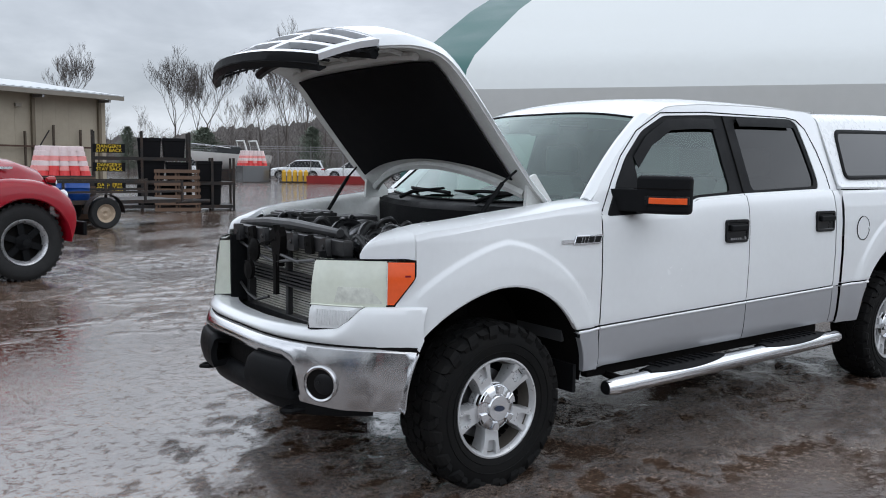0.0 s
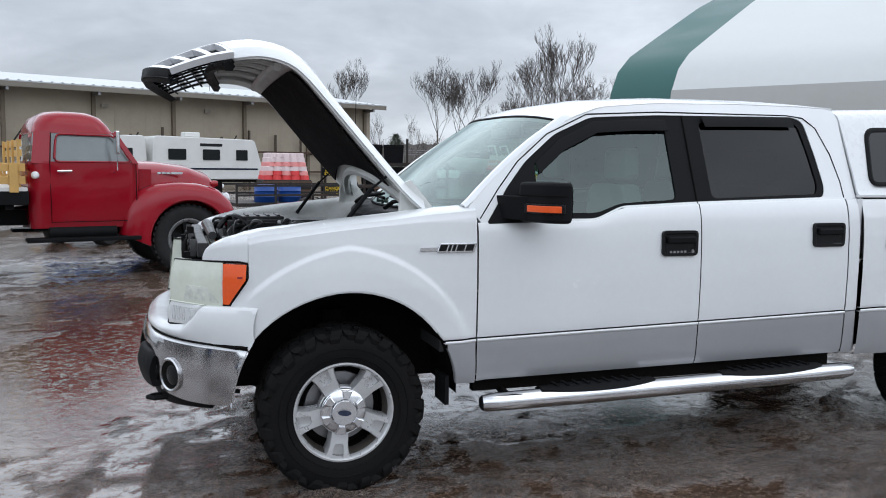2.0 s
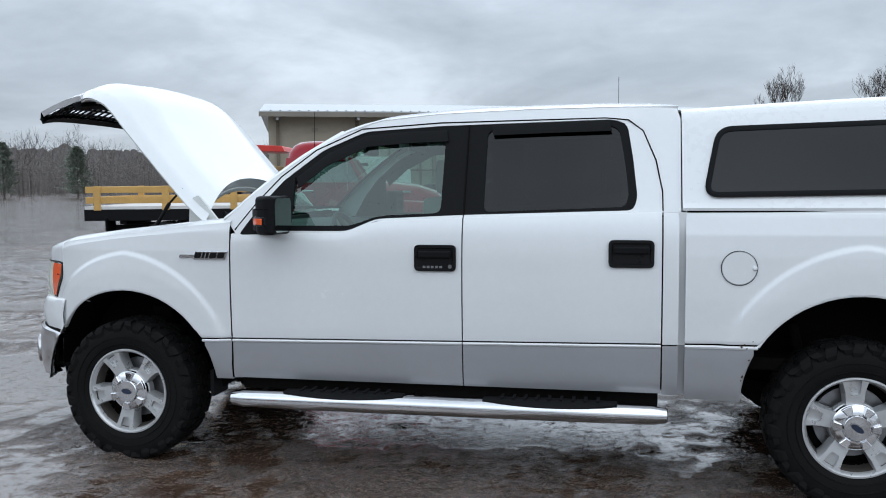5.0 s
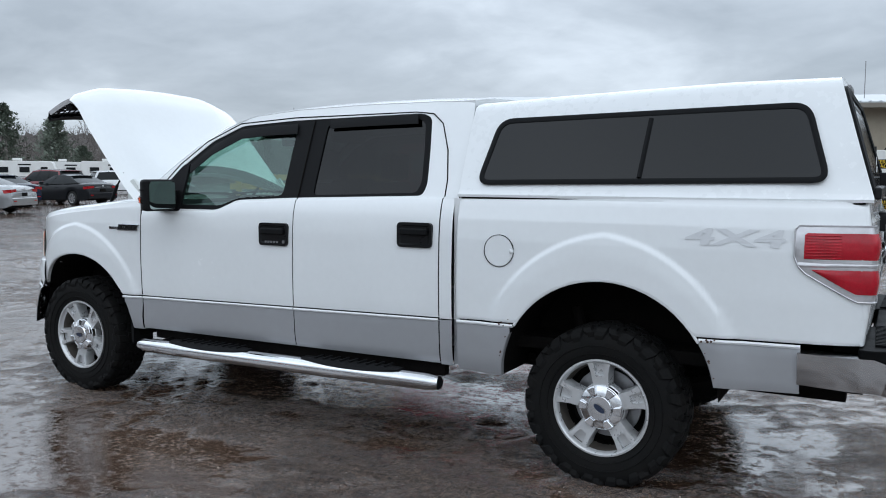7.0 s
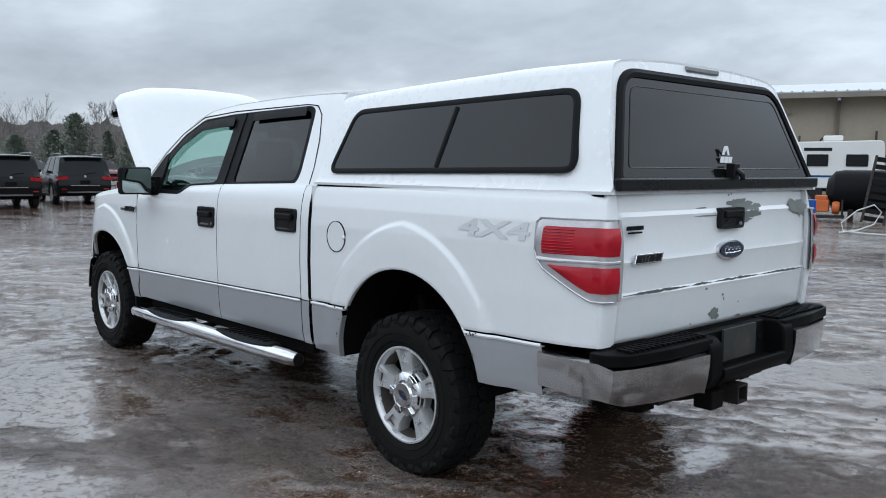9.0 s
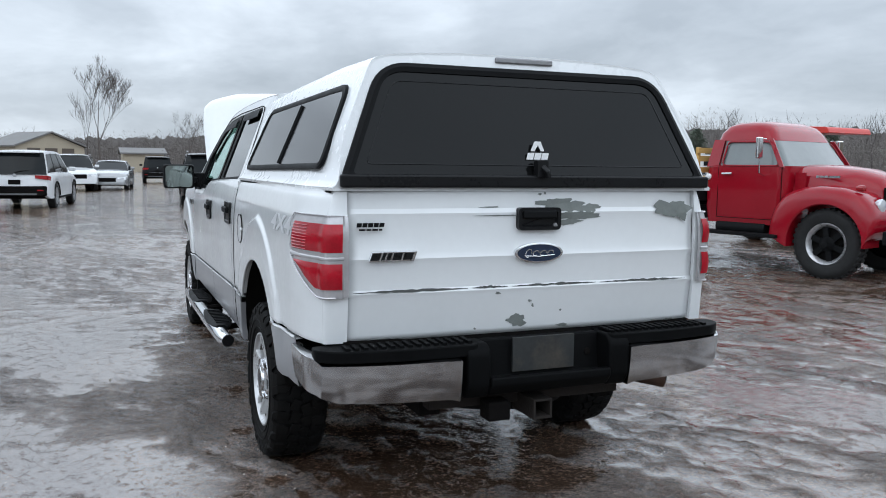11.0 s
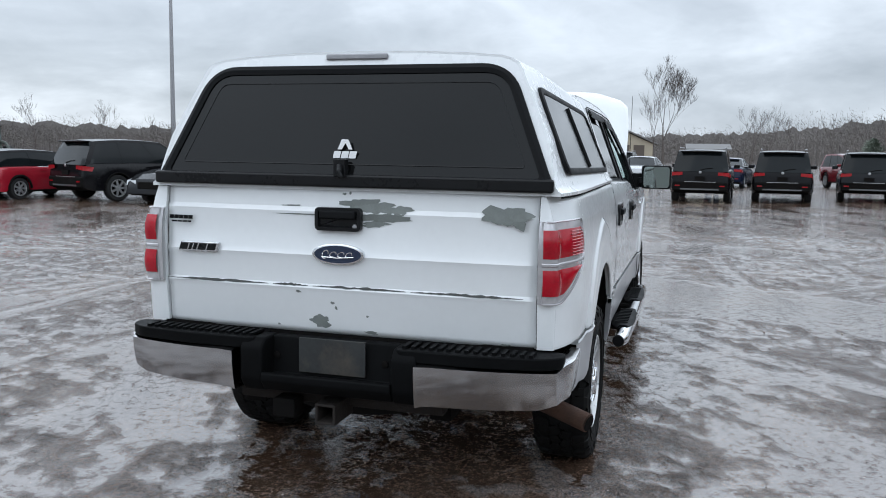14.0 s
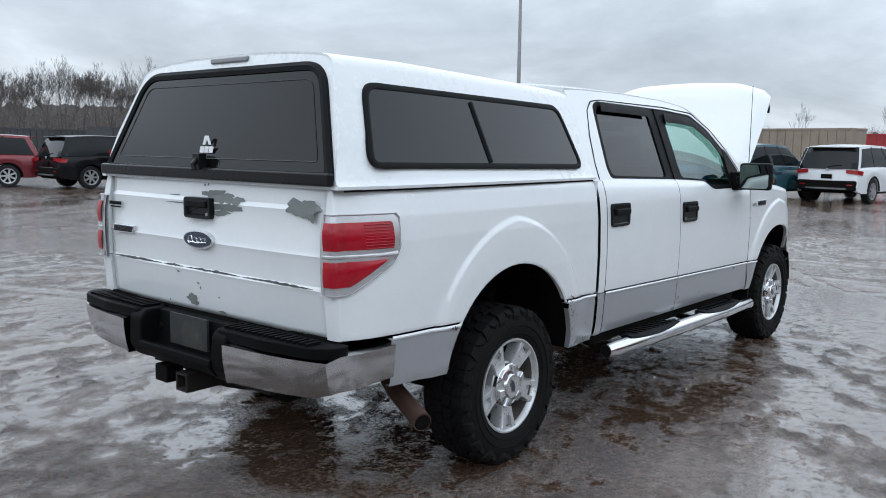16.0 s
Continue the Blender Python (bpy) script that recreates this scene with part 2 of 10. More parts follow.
STEP_BLACK = mat("black_step_plastic", (0.0045, 0.0047, 0.005), 0.5, vary=0.3, scale=8, bump=0.06, bump_scale=300, spec=0.05)
BLACK_GLOSS = mat("black_gloss_trim", (0.007, 0.0072, 0.008), 0.3, vary=0.2, spec=0.25)
DARK = mat("dark_underbody", (0.0055, 0.005, 0.0048), 0.9, vary=0.4, scale=5, dirt=0.4, dirt_color=(0.013, 0.010, 0.008), bump=0.3, bump_scale=40, spec=0.1)
RUBBER = mat("tyre_rubber", (0.0085, 0.0085, 0.0085), 0.7, vary=0.3, scale=9, fine=90, dirt=0.35, dirt_color=(0.016, 0.013, 0.011), bump=0.15, bump_scale=160, spec=0.1)
CHROME = mat("chrome", (0.72, 0.73, 0.75), 0.09, metal=1.0, vary=0.05, scale=4, rvary=0.7, dirt=0.22, dirt_color=(0.30, 0.27, 0.24))
ALLOY = mat("painted_alloy", (0.58, 0.585, 0.59), 0.3, metal=0.55, vary=0.08, scale=10, dirt=0.3, dirt_color=(0.26, 0.23, 0.2))
LENS = mat("fogged_lens", (0.66, 0.69, 0.60), 0.14, vary=0.1, scale=9, fine=40, coat=0.5, dirt=0.35, dirt_color=(0.60, 0.62, 0.48), rvary=0.5)
AMBER = mat("amber_lens", (0.82, 0.105, 0.02), 0.2, vary=0.1, scale=12, coat=0.5)
RED_LENS = mat("red_lens", (0.345, 0.005, 0.015), 0.12, vary=0.3, scale=14, fine=120, coat=0.25, spec=0.3)
RED_DARK = mat("dark_red_lens", (0.25, 0.008, 0.012), 0.16, vary=0.3, scale=14, coat=0.7)
CLEAR_LENS = mat("clear_lens", (0.72, 0.73, 0.73), 0.12, metal=0.2, vary=0.15, scale=12, coat=0.5)
TINT = mat("dark_tinted_glass", (0.0045, 0.0048, 0.005), 0.06, vary=0.15, scale=3, fine=200, bump=0.05, bump_scale=110, spec=0.25, rvary=0.6)
SIDE_TINT = mat("smoked_side_glass", (0.006, 0.0064, 0.0068), 0.07, vary=0.15, scale=3, fine=200, bump=0.05, bump_scale=110, spec=0.42, rvary=0.6)
GLASS = glass("side_glass", (0.5, 0.6, 0.55), (0.48, 0.66, 0.60), least=0.08)
REAR_GLASS = glass("privacy_glass", (0.02, 0.02, 0.02), (0.025, 0.028, 0.029), least=0.03)
SCREEN = glass("windscreen_glass", (0.42, 0.56, 0.50), (0.42, 0.59, 0.53), least=0.11)
RUST = mat("rust", (0.07, 0.037, 0.025), 0.85, vary=0.5, scale=18, fine=120, bump=0.4, bump_scale=120)
BARE = mat("bare_grey_primer", (0.16, 0.175, 0.165), 0.6, vary=0.2, scale=20, fine=150, dirt=0.3, dirt_color=(0.07, 0.07, 0.06))
STEEL = mat("dull_steel", (0.30, 0.30, 0.31), 0.42, metal=0.8, vary=0.2, scale=12, dirt=0.3)
GREY_PAINT = mat("grey_inner_paint", (0.62, 0.63, 0.61), 0.45, vary=0.12, scale=6, dirt=0.25)
INTERIOR = mat("beige_grey_upholstery", (0.19, 0.187, 0.178), 0.85, vary=0.15, scale=9, fine=200, bump=0.1, bump_scale=250)
DASH = mat("dark_dash", (0.06, 0.06, 0.062), 0.6, vary=0.2, scale=9)
LINER = mat("black_felt", (0.008, 0.008, 0.009), 0.95, vary=0.3, scale=12, fine=200, bump=0.3, bump_scale=150, spec=0.1)
BLUE_BADGE = mat("blue_badge", (0.012, 0.022, 0.05), 0.25, vary=0.1, coat=0.5)
DECAL = mat("grey_decal", (0.58, 0.59, 0.60), 0.35, vary=0.05, scale=3)
WHITE_MARK = mat("white_mark", (0.8, 0.8, 0.8), 0.5, vary=0.03)
ENGINE_BLACK = mat("engine_bay_plastic", (0.020, 0.020, 0.021), 0.38, vary=0.35, scale=14, fine=120, dirt=0.35, dirt_color=(0.055, 0.048, 0.04), bump=0.08, bump_scale=180)
RAD = mat("radiator_fins", (0.46, 0.45, 0.41), 0.5, metal=0.2, vary=0.3, scale=20, fine=200)
MIRROR = mat("mirror_glass", (0.30, 0.345, 0.33), 0.02, metal=1.0, vary=0.02)
CLEAR_CHROME = mat("clear_over_chrome", (0.50, 0.49, 0.50), 0.2, metal=0.5, vary=0.15, scale=12, coat=0.3)
BUMPER_CHROME = mat("road_worn_chrome", (0.56, 0.56, 0.57), 0.17, metal=1.0, vary=0.06, scale=3, rvary=0.4, dirt=0.25, dirt_color=(0.26, 0.24, 0.22))
DULL_CHROME = mat("dulled_chrome", (0.46, 0.46, 0.465), 0.13, metal=1.0, vary=0.05, scale=5, fine=40, rvary=0.25, dirt=0.05, dirt_color=(0.30, 0.28, 0.26))
CHIP = mat("dark_chipped_edge", (0.045, 0.047, 0.045), 0.7, vary=0.3, scale=30)


# ---- the white pickup: x runs to its tail, the driver's side lies at -y ----
truck = thing("pickup_truck", "white four-door pickup truck with silver lower panels, raised hood and canopy", "pickup truck")
ARCHES = ((0.02, 0.42, 0.52), (3.69, 0.47, 0.515))


def side_y(x, z):
    y = lerp(z, [0.38, 0.47, 0.56, 0.72, 0.95, 1.15, 1.25, 1.33, 1.38], [0.895, 0.925, 0.94, 0.95, 0.955, 0.95, 0.94, 0.92, 0.90])
    if x < -0.10:
        y -= 0.88 * (x + 0.10) ** 2
    if x > 4.42:
        y -= 0.068 * ((x - 4.42) / 0.35) ** 2.6
    for xc, zc, r in ARCHES:
        d = math.hypot(x - xc, z - zc) - r
        if -0.05 < d < 0.30:
            # a raised flare: a flat lip, a sloping shoulder, then a crisp step down to the panel
            reach = (0.185 if xc < 1 else 0.20) - 0.085 * abs(x - xc) / max(0.01, math.hypot(x - xc, z - zc))
            y += 0.017 * (1 - ss((d - reach) / 0.028)) * (1.0 - 0.28 * ss((d - 0.085) / (reach - 0.07)))
    return y


def belt(x):
    return 0.674 + 0.0195 * x


def arch_z(x, low):
    z = low
    for xc, zc, r in ARCHES:
        if abs(x - xc) < r:
            z = max(z, zc + math.sqrt(r * r - (x - xc) ** 2))
    return z


def columns(x0, x1, step=0.05):
    xs = list(np.linspace(x0, x1, max(3, int((x1 - x0) / step))))
    for xc, zc, r in ARCHES:
        for k in range(49):
            x = xc + r * math.cos(math.pi * k / 48)
            if x0 < x < x1:
                xs.append(x)
    return sorted(set(round(x, 4) for x in xs))


def side_panel(s, x0, x1, zb, zt, rows=22, roll=None, out=0.0, step=0.05):
    """A sheet of the truck's flank between two heights; roll turns its top edge inwards."""
    sh = Shape()
    cols = []
    for x in columns(x0, x1, step):
        b, t = zb(x), zt(x)
        if t - b < 0.004:
            if len(cols) > 1:
                sh.grid(cols)
            cols = []
            continue
        c = [(x, s * (side_y(x, b) - 0.03), b + 0.002), (x, s * (side_y(x, b) - 0.006 + out), b)]
        for i in range(rows + 1):
            z = b + (t - b) * i / rows
            e = 0.004 if i in (0, rows) else 0.0
            c.append((x, s * (side_y(x, z) + out - e), z))
        if roll:
            c += [(x, s * (side_y(x, t) - dy), t + dz) for dy, dz in roll]
        cols.append(c)
    if len(cols) > 1:
        sh.grid(cols)
    return sh


def fender_top(x):
    return lerp(x, [-0.66, -0.5, -0.36, -0.05, 0.24, 0.41, 0.64], [1.085, 1.135, 1.175, 1.215, 1.245, 1.265, 1.285])


def door_top(x):
    return lerp(x, [0.6, 1.26, 1.42, 1.87, 2.7, 2.9], [1.235, 1.24, 1.302, 1.322, 1.345, 1.348])


def cabin_y(z):
    return lerp(z, [1.2, 1.33, 1.60, 1.80, 1.90], [0.938, 0.902, 0.80, 0.72, 0.66])


CAB = [(0.60, 1.315), (0.70, 1.415), (0.84, 1.53), (1.0, 1.645), (1.2, 1.757), (1.38, 1.822), (1.7, 1.852), (2.2, 1.866), (2.66, 1.866), (2.80, 1.862), (2.89, 1.85),
       (2.905, 1.80), (2.905, 1.352), (2.745, 1.352), (1.87, 1.33), (1.42, 1.31), (1.27, 1.248), (0.66, 1.243), (0.63, 1.28)]
FRAME = [(0.71, 1.258), (0.80, 1.40), (0.92, 1.535), (1.10, 1.675), (1.32, 1.768), (1.72, 1.79), (2.59, 1.805), (2.655, 1.780), (2.685, 1.60), (2.705, 1.42), (2.685, 1.362),
         (1.87, 1.34), (1.42, 1.32), (1.27, 1.258)]
FRAME = smooth_loop(FRAME, 0.035, 3)
PANE1 = [(0.935, 1.285), (0.96, 1.51), (1.12, 1.635), (1.33, 1.73), (1.75, 1.752), (1.75, 1.35), (1.42, 1.332), (1.285, 1.285)]
PANE2 = [(1.965, 1.355), (1.965, 1.76), (2.57, 1.778), (2.618, 1.752), (2.645, 1.60), (2.665, 1.43), (2.645, 1.378)]


def flank(s):
    fender = part("front_fender", side_panel(s, -0.415, 0.632, lambda x: arch_z(x, belt(x) + 0.01), fender_top, 64,
                                            [(0.008, 0.018), (0.03, 0.030), (0.08, 0.040), (0.14, 0.042), (0.16, 0.02)], step=0.02), WHITE, truck)
    part("lower_panel", side_panel(s, 0.3, 0.632, lambda x: arch_z(x, 0.475), lambda x: belt(x) - 0.006, 8), SILVER, fender, "silver painted lower panel")
    part("molding", side_panel(s, 0.474, 0.632, lambda x: belt(x) - 0.010, lambda x: belt(x) + 0.004, 2, out=0.007), WHITE, fender)
    for name, x0, x1 in (("front_door", 0.640, 1.8655), ("rear_door", 1.8715, 2.817)):
        door = part(name, side_panel(s, x0, x1, lambda x: belt(x) + 0.01, door_top, 16, [(0.012, 0.008), (0.03, 0.008)]), WHITE, truck)
        part("lower_panel", side_panel(s, x0, x1, lambda x: 0.478 + 0.006 * x, lambda x: belt(x) - 0.006, 8), SILVER, door, "silver painted lower panel")
        part("molding", side_panel(s, x0, x1, lambda x: belt(x) - 0.010, lambda x: belt(x) + 0.004, 2, out=0.007), WHITE, door)
        # grip: a black cup with a paddle across it
        hx = 1.735 if name == "front_door" else 2.678
        hz = 1.13 if name == "front_door" else 1.16
        y0 = side_y(hx, hz)
        cup = [tuple(p) for p in smooth_loop([(hx - 0.105, hz - 0.065), (hx + 0.105, hz - 0.065), (hx + 0.105, hz + 0.065), (hx - 0.105, hz + 0.065)], 0.025)]
        rim = Shape()
        inner = inset_loop(cup, 0.014)
        n = len(cup)
        rim.loft([[(p[0], s * (y0 - 0.01), p[1]) for p in cup], [(p[0], s * (y0 + 0.013), p[1]) for p in cup], [(p[0], s * (y0 + 0.013), p[1]) for p in inner],
                  [(p[0], s * (y0 + 0.0075), p[1]) for p in inset_loop(cup, 0.02)]], True)
        handle = part("door_handle", rim, BLACK_GLOSS, door, "black plastic door handle")
        part("paddle", Shape().box(hx, s * (y0 + 0.019), hz + 0.018, 0.165, 0.026, 0.036), BLACK_TRIM, handle, bevel=0.009)
        if name == "front_door":
            part("lock", Shape().lathe([(0.0001, 0.006), (0.009, 0.006), (0.011, 0)], 14, pose(hx + 0.075, s * (y0 + 0.006), hz - 0.042, 0, 0, 0) @ Matrix.Diagonal((1, s, 1, 1))), STEEL, handle)
            if s < 0:
                pad = Shape()
                for k in range(5):
                    pad.box(hx - 0.055 + 0.021 * k, s * (y0 + 0.009), hz - 0.044, 0.013, 0.006, 0.011)
                part("keypad", pad, STEEL, handle, "row of five small door-code keys")
        # glass and its weather strip
        pane = PANE1 if name == "front_door" else PANE2
        loop = smooth_loop(pane, 0.035, 3)
        v, f = filled(loop)
        sh = Shape().add([(x, s * (cabin_y(z) - 0.013), z) for x, z in v], f)
        g = part("window_pane", sh, GLASS if name == "front_door" else REAR_GLASS, door, "clear greenish side glass" if name == "front_door" else "dark privacy glass")
        g.visible_shadow = False
        vis = []
        for x, z in ([(0.975, 1.522), (1.125, 1.640), (1.33, 1.734), (1.55, 1.750), (1.755, 1.755)] if name == "front_door" else [(1.985, 1.775), (2.25, 1.782), (2.57, 1.787)]):
            w = 0.040 if name == "rear_door" else 0.046
            vis.append([(x, s * (cabin_y(z) + 0.002), z + 0.012), (x, s * (cabin_y(z) + 0.010), z + 0.004), (x + 0.012, s * (cabin_y(z - w) + 0.012), z - w)])
        part("rain_visor", Shape().grid(vis), BLACK_TRIM, door, "smoked plastic rain visor", thick=0.004)
    # cab corner behind the rear door
    corner = part("cab_corner", side_panel(s, 2.824, 2.895, lambda x: belt(x) + 0.004, lambda x: 1.352, 20, step=0.02), WHITE, truck)
    part("lower_panel", side_panel(s, 2.824, 2.895, lambda x: 0.49, lambda x: belt(x) - 0.002, 6, step=0.02), SILVER, corner, "silver painted lower panel")
    v, f = filled(CAB, [FRAME])
    sh = Shape().add([(x, s * cabin_y(z), z) for x, z in v], f)
    part("cab_side_frame", sh, WHITE, truck, thick=0.035)
    v, f = filled(FRAME, [smooth_loop(PANE1, 0.035, 3), smooth_loop(PANE2, 0.035, 3)])
    part("window_surround", Shape().add([(x, s * (cabin_y(z) - 0.005), z) for x, z in v], f), BLACK_TRIM, truck, "black window surround and middle pillar", thick=0.012)
    seam = Shape()
    seam.tube([(1.868, s * (cabin_y(z) - 0.002), z) for z in (1.33, 1.5, 1.65, 1.79)], 0.004, 6)
    part("door_gap", seam, DARK, truck)
    # a fine line where the door frame meets the roof rail
    line = [(2.55, 1.812), (2.66, 1.80), (2.73, 1.745), (2.79, 1.60), (2.82, 1.45), (2.822, 1.36)]
    line = [(0.655, 1.262), (0.76, 1.40), (0.88, 1.535), (1.06, 1.675), (1.3, 1.782), (1.72, 1.806)] + line
    part("door_seam", Shape().tube([(x, s * (cabin_y(z) + 0.0005), z) for x, z in line], 0.0035, 5), DARK, truck)
    # bed side
    def bed_low(x):
        return 0.475 if x < 3.69 else lerp(x, [3.7, 4.19, 4.6], [0.54, 0.545, 0.56])
    bed = part("bed_side", side_panel(s, 2.925, 4.772, lambda x: arch_z(x, belt(x) + 0.012) if x < 4.56 else lerp(x, [4.56, 4.772], [belt(4.56) + 0.012, 0.775]),
                                      lambda x: 1.352, 64, [(0.006, 0.012), (0.03, 0.014)], step=0.025), WHITE, truck)
    part("lower_panel", side_panel(s, 2.925, 3.4, lambda x: arch_z(x, 0.475), lambda x: belt(x) - 0.006, 8), SILVER, bed, "silver painted lower panel with rust at the arch")
    part("lower_panel", side_panel(s, 4.0, 4.545, lambda x: arch_z(x, bed_low(x)), lambda x: belt(x) - 0.006, 8), SILVER, bed, "silver painted lower panel with rust at the arch")
    for a, b in ((2.925, 3.245), (4.135, 4.545)):
        part("molding", side_panel(s, a, b, lambda x: belt(x) - 0.010, lambda x: belt(x) + 0.006, 2, out=0.007), WHITE, bed)
    # rust blisters along the rear arch
    rnd = random.Random(5 if s < 0 else 6)
    for k in range(22):
        if k < 14:
            x, z = rnd.gauss(4.185 if k % 2 else 3.20, 0.022), rnd.gauss(0.748, 0.008)
        else:
            a = rnd.uniform(0.15, 0.5) if k % 2 else math.pi - rnd.uniform(0.2, 0.55)
            x, z = 3.69 + 0.527 * math.cos(a), 0.47 + 0.527 * math.sin(a)
        r = rnd.uniform(0.002, 0.007)
        ring = [(x + r * rnd.uniform(0.5, 1.3) * math.cos(q), s * (side_y(x, z) + 0.0075), z + r * rnd.uniform(0.5, 1.3) * math.sin(q)) for q in (2 * math.pi * j / 7 for j in range(7))]
        part("rust_spot", Shape().add(ring, [tuple(range(7))]), RUST, bed)
    # seam between cab and bed
    part("cab_gap_filler", Shape().box(2.91, s * 0.886, (1.355 + belt(2.91)) / 2, 0.034, 0.07, 1.355 - belt(2.91)), WHITE, truck)
    part("cab_gap_filler", Shape().box(2.91, s * 0.880, (0.495 + belt(2.91)) / 2, 0.034, 0.07, belt(2.91) - 0.495), SILVER, truck)
    # inner wheel houses
    for xc, zc, r in ARCHES:
        well = Shape()
        arc = [(xc + (r + 0.012) * math.cos(a), zc + (r + 0.012) * math.sin(a)) for a in (math.pi * k / 20 for k in range(0, 21))]
        well.grid([[(x, s * min(y, side_y(x, z) - 0.025), z) for x, z in arc] for y in (0.935, 0.75, 0.5)])
        well.add([(x, s * 0.5, z) for x, z in arc], [tuple(range(len(arc)))])
        part("wheel_house", well, DARK, truck, "dark wheel house")
        lip = Shape()
        lip.tube([(xc + (r + 0.002) * math.cos(a), s * (side_y(xc + (r + 0.002) * math.cos(a), zc + (r + 0.002) * math.sin(a)) - 0.008), zc + (r + 0.002) * math.sin(a))
                  for a in (0.03 + (math.pi - 0.06) * k / 30 for k in range(31)) if zc + r * math.sin(a) > 0.73], 0.007, 6)
        part("arch_lip", lip, WHITE, truck)


for s in (-1, 1):
    flank(s)

# fuel flap, driver's side only
flap = Shape()
fy = side_y(3.16, 1.10)
flap.lathe([(0.0001, 0.003), (0.074, 0.003), (0.078, 0.0)], 40, pose(3.16, -fy - 0.002, 1.10) @ Matrix.Diagonal((1, -1, 1, 1)))
fuel = part("fuel_flap", flap, WHITE, truck, "round white fuel flap")
part("flap_gap", Shape().lathe([(0.0782, 0.0032), (0.0800, 0.0032), (0.0800, -0.006), (0.0782, -0.006)], 40, pose(3.16, -fy, 1.10), closed=True), DARK, fuel)
part("latch", Shape().lathe([(0.0001, 0.012), (0.008, 0.010), (0.014, 0.0)], 12, pose(3.228, -fy - 0.002, 1.10) @ Matrix.Diagonal((1, -1, 1, 1))), WHITE, fuel)


# ---- roof, windscreen, cowl ----
def roof_edge(x):
    return lerp(x, [p[0] for p in CAB[3:11]], [p[1] for p in CAB[3:11]])


def screen_top(y):
    return 1.05 + 0.107 * (abs(y) / 0.677) ** 2


def roof_z(x, y):
    ze = roof_edge(max(1.05, min(x, 2.8)))
    zc = lerp(x, [1.04, 1.12, 1.22, 1.45, 1.9, 2.5, 2.8, 2.9], [1.785, 1.822, 1.850, 1.890, 1.921, 1.925, 1.915, 1.90])
    ye = cabin_y(ze)
    return ze + (zc - ze) * (1 - min(1.0, abs(y) / ye) ** 2.6)


rows = []
for i in range(29):
    u = i / 28
    row = []
    for j in range(33):
        k = -1 + 2 * j / 32
        x0 = screen_top(0.72 * k)
        x = x0 + (2.895 - x0) * u
        ye = cabin_y(roof_edge(max(1.05, min(x, 2.8)))) + 0.002
        y = ye * k
        row.append((x, y, roof_z(x, y) + 0.002))
    rows.append(row)
part("roof", Shape().grid(rows), WHITE, truck, thick=0.03)
rows = []
for i in range(13):
    u = i / 12
    row = []
    for j in range(25):
        k = -1 + 2 * j / 24
        yb, yt = 0.842 * k, 0.677 * k
        xb, xt = 0.40 + 0.17 * k * k, screen_top(yt) - 0.01
        zb, zt = 1.285 + 0.02 * k * k, roof_z(screen_top(yt), yt) - 0.005
        x, y, z = xb + (xt - xb) * u, yb + (yt - yb) * u, zb + (zt - zb) * u
        row.append((x - 0.012 * math.sin(math.pi * u), y, z + 0.018 * math.sin(math.pi * u)))
    rows.append(row)
screen = part("windscreen", Shape().grid(rows), SCREEN, truck, "clear greenish windscreen")
screen.visible_shadow = False
for s in (-1, 1):
    # windscreen pillar: a rounded white strip from the glass to the door frame
    edge = [r[0] if s < 0 else r[-1] for r in rows]
    strip = []
    for i, (x, y, z) in enumerate(edge):
        x1 = 0.585 + (1.215 - 0.585) * i / 12
        z1 = lerp(x1, [p[0] for p in CAB[:7]], [p[1] for p in CAB[:7]])
        y1 = s * (cabin_y(z1) + 0.001)
        strip.append([(x + (x1 - x) * q, y + (y1 - y) * q, z + (z1 - z) * q + 0.020 * math.sin(math.pi * (0.12 + 0.88 * q))) for q in (0, 0.25, 0.5, 0.75, 1.0)])
    part("screen_pillar", Shape().grid(strip), WHITE, truck, thick=0.012)
n = len(rows[0])
border = [(*rows[0][j],) for j in range(n)] + [rows[i][-1] for i in range(1, 13)] + [rows[-1][j] for j in range(n - 1, -1, -1)] + [rows[i][0] for i in range(11, 0, -1)]
part("windscreen_seal", Shape().tube(border + [border[0]], 0.007, 6), BLACK_TRIM, truck)
cowl = Shape()
cowl.grid([[(0.40 + 0.17 * k * k + dx, 0.845 * k, z + 0.02 * k * k) for k in (-1 + 2 * j / 20 for j in range(21))] for dx, z in ((0.03, 1.292), (-0.02, 1.272), (-0.10, 1.262), (-0.13, 1.235), (-0.13, 1.10))])
part("cowl_panel", cowl, BLACK_TRIM, truck, "black plastic cowl under the windscreen", thick=0.01)
for y0, y1 in ((-0.62, 0.02), (0.10, 0.72)):
    wip = Shape()
    a, b = (0.33, y0 + 0.42, 1.29), (0.47, y1, 1.345)
    wip.tube([(0.34, y0 + 0.3, 1.285), (0.36, y0 + 0.2, 1.32), (0.44, y0 + 0.0, 1.345)], [0.013, 0.011, 0.008], 6)
    wip.tube([(0.40 + 0.25 * ((y0 - 0.08) / 0.815) ** 2 + 0.02, y0 - 0.08, 1.322), (0.43, (y0 + y1) / 2, 1.338), (0.45 + 0.25 * (y1 / 0.815) ** 2 + 0.01, y1, 1.33)], 0.010, 6)
    part("wiper", wip, BLACK_TRIM, truck)


